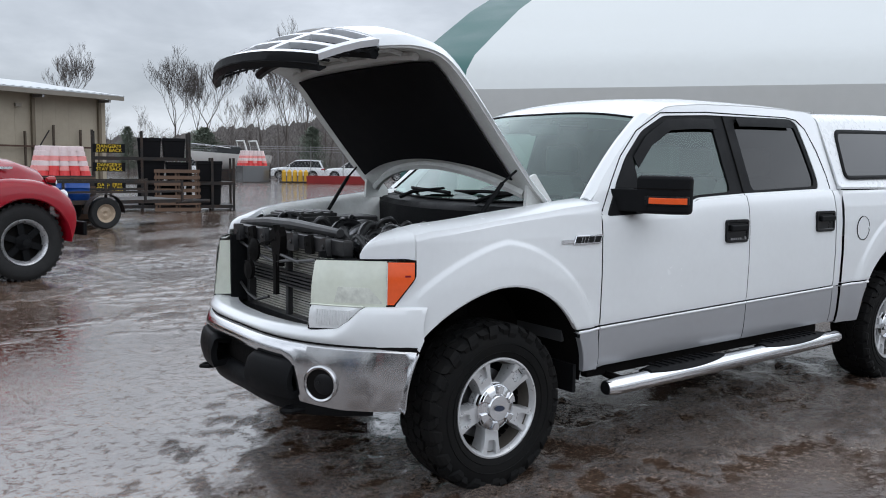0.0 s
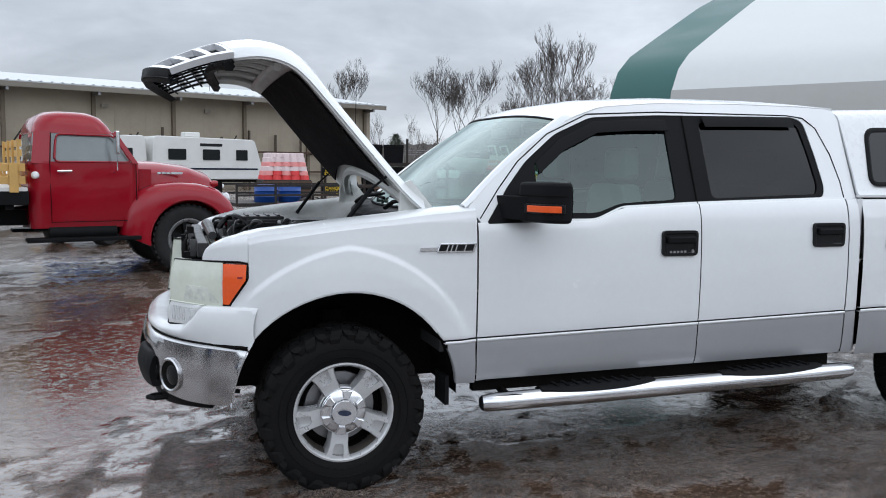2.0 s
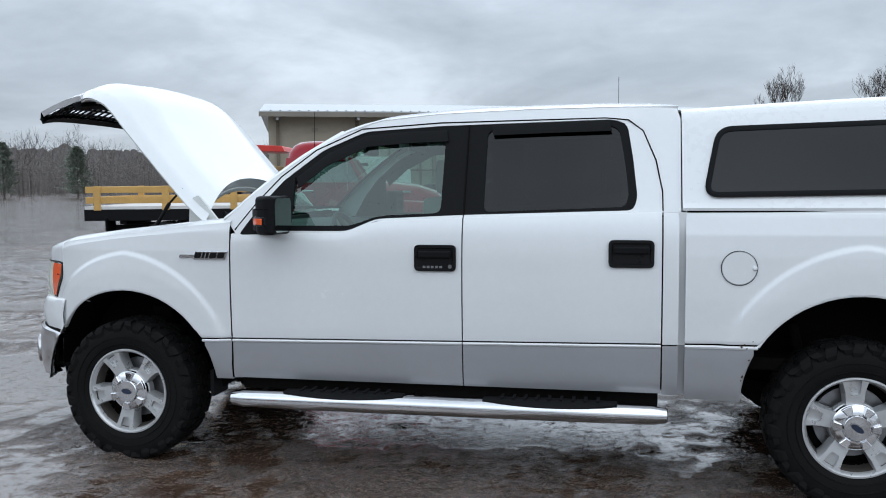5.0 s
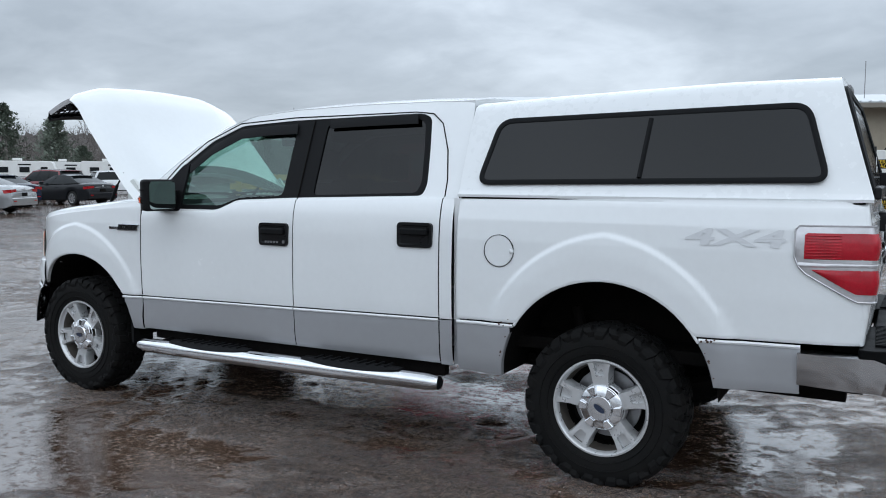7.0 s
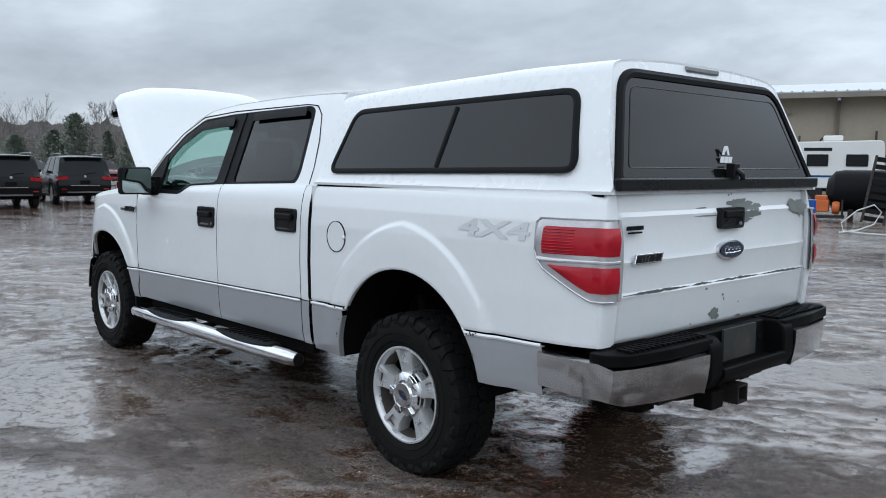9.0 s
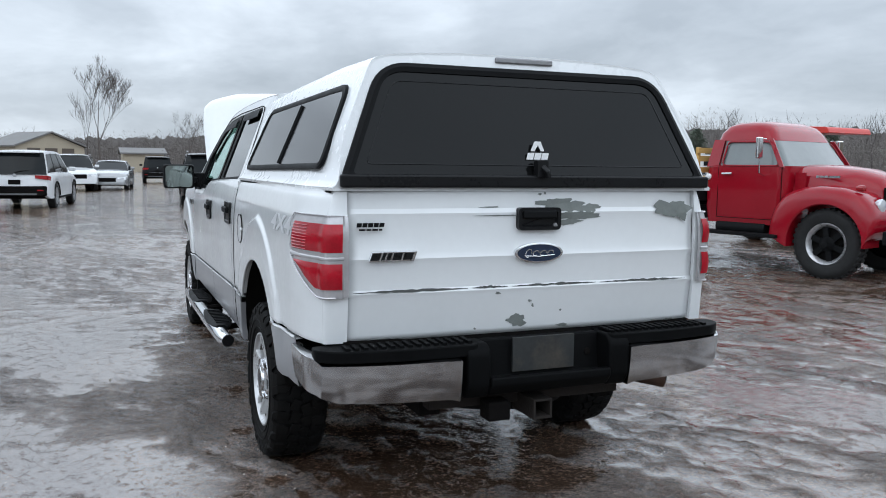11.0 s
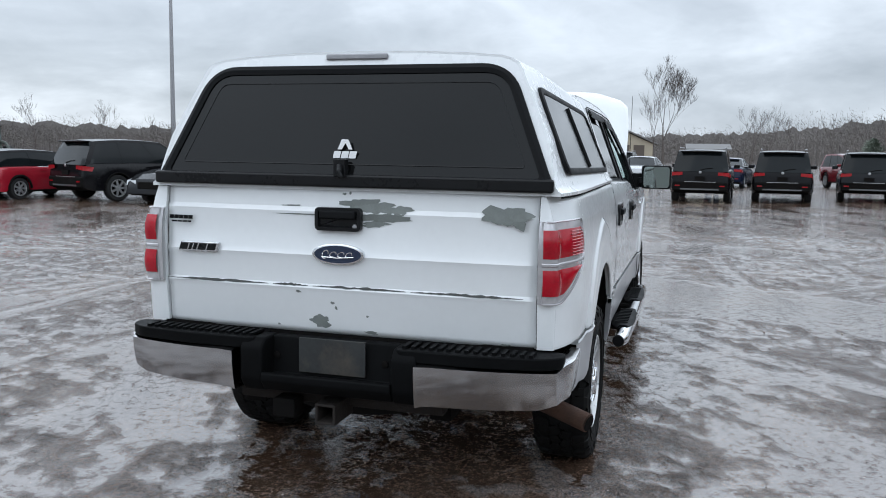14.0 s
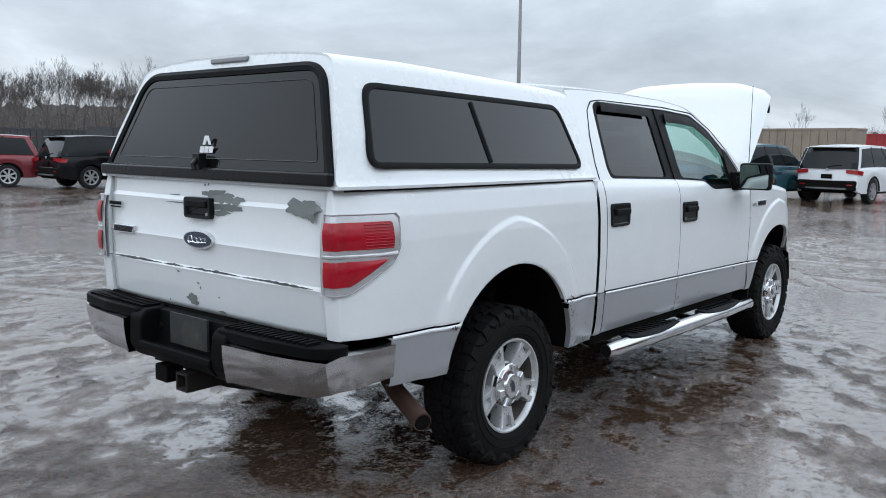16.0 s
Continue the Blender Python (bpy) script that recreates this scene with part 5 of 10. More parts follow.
for s in (-1, 1):
    W = smooth_loop([(3.0, 1.422), (4.63, 1.442), (4.525, 1.79), (3.07, 1.757)], 0.075, 6)
    Wi = inset_loop(W, 0.025)
    Wm = inset_loop(W, 0.013)
    fr = Shape()
    fr.loft([[(x, s * (canopy_y(z, x) - 0.004 + o), z) for x, z in lp] for lp, o in ((W, -0.004), (W, 0.013), (Wm, 0.018), (Wi, 0.014), (Wi, 0.003))], False)
    sw = part("side_window", fr, BLACK_TRIM, canopy, "dark sliding window in a black rubber frame")
    q0, q1, q2, q3 = inset_loop([(3.0, 1.422), (4.63, 1.442), (4.525, 1.79), (3.07, 1.757)], 0.025)
    sheet = []
    for i in range(15):
        lo, hi = [tuple(a + (b - a) * i / 14 for a, b in zip(p, q)) for p, q in ((q0, q1), (q3, q2))]
        sheet.append([(x, s * (canopy_y(z, x) + 0.006), z) for x, z in (tuple(a + (b - a) * j / 6 for a, b in zip(lo, hi)) for j in range(7))])
    part("pane", Shape().grid(sheet), SIDE_TINT, sw, "dark tinted pane")
    part("divider", Shape().tube([(3.835 + 0.02 * (q - 0.5), s * (canopy_y(z, 3.83) + 0.006), z) for q, z in ((0, 1.46), (0.5, 1.6), (1, 1.735))], 0.012, 6), BLACK_TRIM, sw)
    part("lip_seal", Shape().tube([(x, s * (0.910 - 0.042 * max(0.0, (x - 4.35) / 0.45) ** 2), 1.357) for x in (2.93, 3.8, 4.3, 4.45, 4.6, 4.76)], 0.004, 5), DARK, canopy)
# rear door of dark glass
def door_ring(d):
    return smooth_loop(inset_loop([(-0.85, 1.39), (0.85, 1.39), (0.652, 1.868), (-0.652, 1.868)], d), [0.02, 0.02, max(0.04, 0.12 - d), max(0.04, 0.12 - d)], 7)


R = door_ring(0.0)
v, f = filled([(p[1], p[2]) for p in rows[-1]], [door_ring(0.010)])
part("rear_rim", Shape().add([(top_x(z) - 0.003, y, z) for y, z in v], f), TOPPER_WHITE, canopy, "white rim round the rear door")
Ri, Rm = door_ring(0.036), door_ring(0.016)
fr = Shape()
fr.loft([[(top_x(z) + o, y, z) for y, z in lp] for lp, o in ((R, -0.015), (R, 0.010), (Rm, 0.018), (Ri, 0.012), (Ri, 0.002))], False)
rd = part("rear_window", fr, BLACK_TRIM, canopy, "black framed glass door of the canopy")
v, f = filled(Ri)
part("pane", Shape().add([(top_x(z) + 0.006, y, z) for y, z in v], f), TINT, rd, "dark tinted glass")
fl = door_ring(0.075)
part("frit", Shape().tube([(top_x(p[1]) + 0.006, p[0], p[1]) for p in fl + [fl[0]]], 0.003, 4), BLACK_GLOSS, rd)
part("bottom_rail", Shape().box(top_x(1.405) + 0.018, 0, 1.40, 0.03, 1.70, 0.052), BLACK_GLOSS, rd, "black bottom rail", bevel=0.01)
hd = Shape().box(top_x(1.45) + 0.035, 0.0, 1.452, 0.04, 0.05, 0.07).tube([(top_x(1.45) + 0.05, 0.0, 1.46), (top_x(1.45) + 0.075, 0.01, 1.44), (top_x(1.45) + 0.075, 0.015, 1.415)], 0.013, 8)
part("twist_handle", hd, BLACK_GLOSS, rd, "black twist handle", bevel=0.006)
lg = Shape()
x = top_x(1.51) + 0.0135
lg.prism([(-0.03, 1.525), (-0.012, 1.565), (0.016, 1.565), (0.034, 1.525), (0.018, 1.525), (0.004, 1.55), (-0.012, 1.525)], x, x + 0.002, "x")
for k in range(3):
    y = -0.05 + 0.034 * k
    lg.prism([(y, 1.49), (y + 0.03, 1.49), (y + 0.037, 1.518), (y + 0.007, 1.518)], x + 0.003, x + 0.005, "x")
part("maker_mark", lg, WHITE_MARK, rd, "white maker's mark, plain shapes")
part("brake_light", Shape().box(top_x(1.905) + 0.002, 0.0, 1.903, 0.02, 0.27, 0.024), STEEL, canopy, "slim grey high brake light", bevel=0.006)


# the canopy sits a little askew on the bed
for o in (canopy, *canopy.children_recursive):
    for v in o.data.vertices:
        v.co.y += 0.022 * min(1.0, max(0.0, (v.co.x - 2.91) / 1.88))


# ---- wheels ----
def wheel_meshes():
    tyre = Shape()
    prof = [(0.222, -0.105), (0.238, -0.118), (0.275, -0.129), (0.315, -0.130), (0.348, -0.123), (0.366, -0.112), (0.376, -0.095), (0.377, -0.03), (0.377, 0.03), (0.376, 0.095), (0.366, 0.112), (0.348, 0.123),
            (0.315, 0.130), (0.275, 0.129), (0.238, 0.118), (0.222, 0.105)]
    tyre.lathe(prof, 72)
    # tread blocks, and shoulder lugs of uneven length that run down the sidewall
    lug, r_ = Shape(), random.Random(17)
    n = 38
    for k in range(n):
        a = 2 * math.pi * k / n
        for side in (-1, 1):
            m = Matrix.Rotation(-(a + (math.pi / n if side > 0 else 0)), 4, "Y")
            w, low, lean = (0.050, 0.330, 0.008) if k % 2 else (0.038, 0.346, -0.010)
            ring = []
            for rad, y, ww, sh_ in ((low, 0.129, 0.72, lean), (low + 0.018, 0.1325, 0.9, lean), (0.368, 0.1275, 1.0, 0.0), (0.384, 0.112, 1.0, -lean), (0.389, 0.078, 0.92, -lean), (0.389, 0.056, 0.75, -lean * 2)):
                ring.append([(rad, side * y, -w / 2 * ww + sh_), (rad, side * y, w / 2 * ww + sh_), (rad - 0.02, side * (y - 0.012), w / 2 * ww * 1.08 + sh_), (rad - 0.02, side * (y - 0.012), -w / 2 * ww * 1.08 + sh_)])
            lug.loft(ring, True, m)
        for c in (-0.027, 0.027):
            m = Matrix.Rotation(-(a + (0.05 if c > 0 else 0.12)), 4, "Y")
            lug.box(0.381, c, 0, 0.016, 0.044, 0.052 + r_.uniform(-0.006, 0.006), m @ pose(0, 0, 0, 20 if c > 0 else -20, 0, 0))
    for rad, y in ((0.262, -0.1285), (0.300, -0.1325)):
        tyre.lathe([(rad - 0.003, y + 0.004), (rad, y - 0.0015), (rad + 0.003, y + 0.004)], 72)
    rim, barrel_ = Shape(), Shape()
    rim.lathe([(0.222, -0.10), (0.233, -0.112), (0.233, -0.121), (0.225, -0.122), (0.216, -0.112), (0.211, -0.094)], 64)
    barrel_.lathe([(0.211, -0.094), (0.20, -0.03), (0.195, 0.09), (0.222, 0.10)], 48)
    spoke = Shape()
    for k in range(5):
        m = Matrix.Rotation(radians(90 + 72 * k), 4, "Y")
        # a broad spoke with raised cheeks either side of a sunk tongue that opens at the rim
        out = [(0.06, 0.044), (0.11, 0.042), (0.16, 0.046), (0.198, 0.056), (0.216, 0.066), (0.216, 0.030), (0.165, 0.026), (0.152, 0.019), (0.152, -0.019), (0.165, -0.026), (0.216, -0.030), (0.216, -0.066), (0.198, -0.056), (0.16, -0.046), (0.11, -0.042), (0.06, -0.044)]
        face = [(r, -0.094 - 0.020 * ss((r - 0.09) / 0.12), z * 0.90) for r, z in out]
        edge = [(r, -0.082 - 0.020 * ss((r - 0.09) / 0.12), z) for r, z in out]
        root = [(r, -0.035, z * 1.04) for r, z in out]
        spoke.loft([root, edge, face], True, m)
        spoke.prism([(0.145, -0.030), (0.218, -0.036), (0.218, 0.036), (0.145, 0.030)], -0.086, -0.04, "y", m)
    hubd = Shape().lathe([(0.0001, -0.088), (0.098, -0.088), (0.112, -0.078), (0.115, -0.04)], 32)
    cap = Shape()
    cap.lathe([(0.0001, -0.126), (0.056, -0.128), (0.060, -0.124), (0.063, -0.116), (0.096, -0.110), (0.106, -0.102), (0.108, -0.086)], 40)
    pads = []
    for k in range(6):
        m = Matrix.Rotation(radians(60 * k + 30), 4, "Y")
        pad_ = [(0.068, -0.015), (0.101, -0.027), (0.104, 0.0), (0.101, 0.027), (0.068, 0.015)]
        pads.append(Shape().loft([[(r, -0.108, z) for r, z in pad_], [(r, -0.124 + 0.10 * (r - 0.068), z * 0.9) for r, z in pad_], [(r * 0.98, -0.127 + 0.12 * (r - 0.068), z * 0.7) for r, z in pad_]], True, m).mesh("cap_pad"))
    oval = Shape().disc(0.036, -0.1288, 28, None, 0.017)
    ovalf = Shape().disc(0.031, -0.1298, 28, None, 0.0135)
    brake = Shape().lathe([(0.0001, 0.0), (0.165, 0.0), (0.165, 0.025), (0.0001, 0.025)], 36)
    drum = Shape().lathe([(0.0001, 0.03), (0.196, 0.03), (0.20, -0.03)], 36)
    return [("tyre", tyre.mesh("tyre"), RUBBER, ""), ("tread_block", lug.mesh("tread", 20), RUBBER, ""), ("rim", rim.mesh("rim"), ALLOY, "worn machined rim edge"), ("spokes", spoke.mesh("spokes", 30), ALLOY, "five broad forked spokes"), ("barrel", barrel_.mesh("barrel"), mat("brake_dust_alloy", (0.10, 0.088, 0.076), 0.5, metal=0.4, vary=0.3, scale=14), "rim barrel brown with brake dust"),
            ("hub", hubd.mesh("hub"), ALLOY, ""), ("centre_cap", cap.mesh("cap"), CHROME, "chrome centre cap"), ("cap_badge", oval.mesh("oval"), CHROME, ""), ("cap_face", ovalf.mesh("ovalf"), BLUE_BADGE, ""),
            ("brake_disc", brake.mesh("disc"), STEEL, "worn steel brake disc"), ("dark_barrel", drum.mesh("drum"), DARK, "")] + [("cap_pad", p, CHROME, "") for p in pads]


WM = wheel_meshes()
for k, (x, s) in enumerate(((0.0, -1), (0.0, 1), (3.683, -1), (3.683, 1))):
    w = thing("wheel", "", "")
    w.parent = truck
    w.matrix_basis = pose(x, s * 0.815, 0.377, 0, (8, 50, 33, 74)[k], 0) if s < 0 else pose(x, s * 0.815, 0.377, 0, 0, 180) @ pose(0, 0, 0, 0, (8, 50, 33, 74)[k], 0)
    for name, me, mt, lb in WM:
        part(name, me, mt, w, lb)

# ---- door mirrors ----
for s in (-1, 1):
    head = Shape().prism(smooth_loop([(0.815, s * 0.985), (0.885, s * 1.165), (0.955, s * 1.212), (1.0, s * 1.206), (1.0, s * 0.985), (0.90, s * 0.97)], 0.03, 4), 1.252, 1.440, "z")
    mir = part("door_mirror", head, BLACK_TRIM, truck, "large black door mirror with an amber repeater", bevel=0.022)
    arm = Shape().prism(smooth_loop([(0.745, s * 0.875), (0.770, s * 0.955), (0.832, s * 1.05), (0.90, s * 1.05), (0.93, s * 0.95), (0.93, s * 0.875)], 0.02, 3), 1.262, 1.372, "z")
    part("arm", arm, BLACK_TRIM, mir, bevel=0.014)
    band = Shape().prism(smooth_loop([(0.790, s * 0.95), (0.806, s * 0.985), (0.877, s * 1.168), (0.95, s * 1.217), (0.97, s * 1.20), (0.97, s * 0.95)], 0.02, 3), 1.296, 1.340, "z")
    part("lamp_band", band, BLACK_GLOSS, mir, bevel=0.004)
    v, f = filled(smooth_loop([(0.685, 1.238), (0.96, 1.245), (0.965, 1.545), (0.915, 1.53), (0.80, 1.40), (0.71, 1.275)], 0.02, 3))
    part("sail_panel", Shape().add([(x, s * (cabin_y(z) + 0.010), z) for x, z in v], f), BLACK_TRIM, mir, thick=0.02)
    lamp = Shape().prism([(0.832, s * 1.060), (0.878, s * 1.175), (0.935, s * 1.214), (0.95, s * 1.20), (0.87, s * 1.05)], 1.302, 1.333, "z")
    part("repeater", lamp, AMBER, mir, "amber repeater lamp", bevel=0.003)
    part("seam", Shape().prism([(0.812, s * 0.982), (0.882, s * 1.168), (0.955, s * 1.2135), (0.98, s * 1.208), (0.98, s * 0.98)], 1.374, 1.379, "z"), DARK, mir)
    lp = smooth_loop([(-0.100, -0.083), (0.100, -0.083), (0.100, 0.083), (-0.100, 0.083)], 0.03, 5)
    part("mirror_glass", Shape().add([(1.0015, s * (1.095 + p[0]), 1.346 + p[1]) for p in lp], [tuple(range(len(lp)))]), MIRROR, mir)

# ---- running boards ----
for s in (-1, 1):
    b = Shape()
    b.tube([(0.66, s * 0.985, 0.385), (0.72, s * 1.0, 0.39), (1.2, s * 1.005, 0.395), (2.3, s * 1.005, 0.405), (2.78, s * 0.998, 0.408), (2.84, s * 0.985, 0.405)], [0.036, 0.044, 0.047, 0.047, 0.044, 0.036], 20)
    rb_ = part("running_board", b, CHROME, truck, "polished tube step with black treads")
    for x0, x1 in ((0.95, 1.58), (1.98, 2.62)):
        pads = []
        for u in np.linspace(0, 1, 15):
            w = 0.075 * math.sin(math.pi * min(1, max(0.06, u * 0.94 + 0.03))) ** 0.45
            x = x0 + (x1 - x0) * u
            z = 0.395 + 0.009 * (x - 1)
            e = 62 * (w / 0.075)
            pads.append([(x, s * (0.985 - w * 1.2), z + 0.034), (x, s * (0.985 - w * 0.4), z + 0.050)] + [(x, s * (1.005 + 0.051 * math.sin(radians(e * q))), z + 0.051 * math.cos(radians(e * q))) for q in (0.0, 0.35, 0.7, 1.0)])
        tread = part("step_tread", Shape().grid(pads), BLACK_TRIM, rb_, "black rubber step tread", thick=0.012)
        for k in range(9):
            x = x0 + 0.09 + (x1 - x0 - 0.18) * k / 8
            part("tread_rib", Shape().box(x, s * 0.975, 0.395 + 0.009 * (x - 1) + 0.054, 0.014, 0.08, 0.008), BLACK_TRIM, tread)
    part("rocker_panel", Shape().box(1.73, s * 0.835, 0.445, 2.16, 0.05, 0.075), DARK, truck, bevel=0.01)
    for x in (0.80, 1.62, 2.40):
        part("bracket", Shape().tube([(x, s * 0.98, 0.40), (x, s * 0.86, 0.41), (x, s * 0.76, 0.43)], 0.02, 6), DARK, rb_)
    part("end_cap", Shape().lathe([(0.0001, 0.008), (0.03, 0.008), (0.037, 0)], 16, pose(2.842, s * 0.985, 0.405, 0, 0, -90)), BLACK_TRIM, rb_)
    part("end_cap", Shape().lathe([(0.0001, 0.008), (0.03, 0.008), (0.037, 0)], 16, pose(0.658, s * 0.985, 0.385, 0, 0, 90)), BLACK_TRIM, rb_)

# ---- underbody ----
for s in (-1, 1):
    part("frame_rail", Shape().box(2.1, s * 0.42, 0.50, 5.2, 0.09, 0.14), DARK, truck)
fr = Shape().box(1.75, 0, 0.52, 2.2, 1.70, 0.05).box(3.9, 0, 0.62, 1.7, 1.5, 0.06)
fr.box(0.2, 0, 0.45, 0.7, 0.5, 0.2)
part("floor_pan", fr, DARK, truck, "dark floor pan")
ax = Shape().tube([(3.683, -0.78, 0.385), (3.683, 0.78, 0.385)], 0.05, 10).lathe([(0.0001, -0.12), (0.13, -0.06), (0.15, 0), (0.13, 0.06), (0.0001, 0.12)], 16, pose(3.683, 0.0, 0.385))
part("rear_axle", ax, DARK, truck)
part("front_axle", Shape().tube([(0.0, -0.75, 0.39), (0, -0.3, 0.44), (0, 0.3, 0.44), (0.0, 0.75, 0.39)], 0.04, 8), DARK, truck)
part("oil_pan", Shape().box(0.05, 0, 0.36, 0.5, 0.34, 0.14), DARK, truck, bevel=0.03)
part("spare_wheel", Shape().lathe([(0.2, -0.1), (0.36, -0.1), (0.38, 0), (0.36, 0.1), (0.2, 0.1)], 28, pose(4.36, 0, 0.52, 90, 0, 0), closed=True), RUBBER, truck, "spare tyre under the bed")
part("silencer", Shape().tube([(2.3, 0.55, 0.42), (3.1, 0.55, 0.42)], 0.11, 12), RUST, truck)
for s in (-1, 1):
    part("leaf_spring", Shape().tube([(3.05, s * 0.55, 0.52), (3.4, s * 0.55, 0.44), (3.68, s * 0.55, 0.42), (4.0, s * 0.55, 0.45), (4.35, s * 0.55, 0.56)], 0.03, 6), DARK, truck)
    part("damper", Shape().tube([(3.55, s * 0.62, 0.42), (3.45, s * 0.62, 0.80)], 0.028, 8), DARK, truck)
    part("coil_strut", Shape().tube([(0.03, s * 0.56, 0.42), (0.02, s * 0.55, 0.80)], 0.07, 10), DARK, truck)
    fl = Shape().box(0.50, s * 0.84, 0.44, 0.02, 0.16, 0.14)
    part("mud_guard", fl, BLACK_TRIM, truck)
part("gate_sill", Shape().box(4.72, 0, 0.755, 0.12, 1.62, 0.05), DARK, truck)
part("cab_rear_wall", Shape().prism([(-0.85, 0.5), (0.85, 0.5), (0.85, 1.30), (0.755, 1.6), (0.67, 1.82), (-0.67, 1.82), (-0.755, 1.6), (-0.85, 1.30)], 2.872, 2.885, "x"), DARK, truck)
part("floor_pan", Shape().box(1.75, 0, 0.60, 2.3, 1.74, 0.04), DASH, truck)
part("firewall", Shape().box(0.50, 0, 0.95, 0.02, 1.66, 0.68), DASH, truck)

# ---- cabin ----
dash = Shape()
dash.grid([[(x, y, z - 0.02 * (abs(y) / 0.8) ** 2) for y in np.linspace(-0.80, 0.80, 15)] for x, z in ((0.52, 1.27), (0.70, 1.28), (0.88, 1.265), (0.95, 1.22), (0.96, 1.0), (0.92, 0.85))])
part("dashboard", dash, DASH, truck, "dark dashboard", thick=0.02)
st = Shape()
m = pose(1.12, -0.40, 1.17, 0, 0, 90) @ pose(0, 0, 0, -28, 0, 0)
st.lathe([(0.175 + 0.014 * math.cos(a), 0.014 * math.sin(a)) for a in (2 * math.pi * k / 8 for k in range(8))], 32, m, closed=True)
for a in (0, 120, 240):
    st.tube([tuple(m @ Vector((0.17 * math.cos(radians(a + 90)), 0, 0.17 * math.sin(radians(a + 90))))), tuple(m @ Vector((0, 0, 0)))], 0.016, 6)
st.lathe([(0.0001, 0.02), (0.06, 0.015), (0.065, -0.02)], 16, m)
part("steering_wheel", st, DASH, truck)
for x, ys in ((1.45, (-0.42, 0.42)), (2.35, (-0.45, 0.0, 0.45))):
    for y in ys:
        se = Shape()
        se.box(x, y, 0.90, 0.50, 0.50, 0.16)
        se.loft([[(x + 0.20 + dx, y + a * w, z) for dx, a in ((-0.06, -1), (0.06, -1), (0.06, 1), (-0.06, 1))] for z, w in ((0.92, 0.24), (1.15, 0.25), (1.36, 0.21), (1.42, 0.17))])
        se.loft([[(x + 0.24 + dx, y + a * w, z) for dx, a in ((-0.045, -1), (0.045, -1), (0.045, 1), (-0.045, 1))] for z, w in ((1.44, 0.11), (1.47, 0.13), (1.60, 0.125), (1.62, 0.10))])
        part("seat", se, INTERIOR, truck, "grey cloth seat", bevel=0.02)
part("headliner", Shape().grid([[(x, y, roof_z(x, y) - 0.06) for y in np.linspace(-0.62, 0.62, 9)] for x in (1.35, 1.8, 2.3, 2.85)]), INTERIOR, truck, thick=0.01)
part("inner_mirror", Shape().box(1.12, 0.0, 1.70, 0.03, 0.25, 0.07), DASH, truck, bevel=0.012)
for s in (-1, 1):
    part("door_card", Shape().box(1.75, s * 0.865, 0.95, 2.1, 0.02, 0.62), DASH, truck)
    part("sun_visor", Shape().box(1.33, s * 0.36, 1.765, 0.02, 0.40, 0.13, None), INTERIOR, truck)
aer = Shape().tube([(0.42, 0.84, 1.28), (0.42, 0.84, 1.4), (0.435, 0.845, 2.02)], [0.006, 0.003, 0.002], 6)
part("aerial", aer, DARK, truck)


# ---- ground: wet brown mud with puddles, ruts and churned patches ----
LEVEL_Z = -0.004          # where the water stands


def grad_noise(x, y, seed):
    """Smooth noise between -1 and 1 for whole arrays of places."""
    xi, yi = np.floor(x).astype(np.int64), np.floor(y).astype(np.int64)
    fx, fy = x - xi, y - yi

    def corner(ax, ay):
        h = (ax * 374761393 + ay * 668265263 + seed * 1442695041) & 0xffffffff
        h = ((h ^ (h >> 13)) * 1274126177) & 0xffffffff
        a = ((h ^ (h >> 16)) & 0xffff) / 65536.0 * 2 * np.pi
        return np.cos(a), np.sin(a)
    u, v = fx ** 3 * (fx * (6 * fx - 15) + 10), fy ** 3 * (fy * (6 * fy - 15) + 10)
    dots = []
    for dx in (0, 1):
        for dy in (0, 1):
            c, s = corner(xi + dx, yi + dy)
            dots.append(c * (fx - dx) + s * (fy - dy))
    lo, hi = dots[0] + (dots[1] - dots[0]) * v, dots[2] + (dots[3] - dots[2]) * v
    return (lo + (hi - lo) * u) * 1.5


def layered(x, y, octaves, seed, gain=0.5):
    total, amp, norm = 0.0, 1.0, 0.0
    for k in range(octaves):
        total = total + amp * grad_noise(x * 2 ** k + 17.3 * k, y * 2 ** k - 9.1 * k, seed + k)
        norm += amp
        amp *= gain
    return total / norm


def step_of(v, a, b):
    t = np.clip((v - a) / (b - a), 0, 1)
    return t * t * (3 - 2 * t)


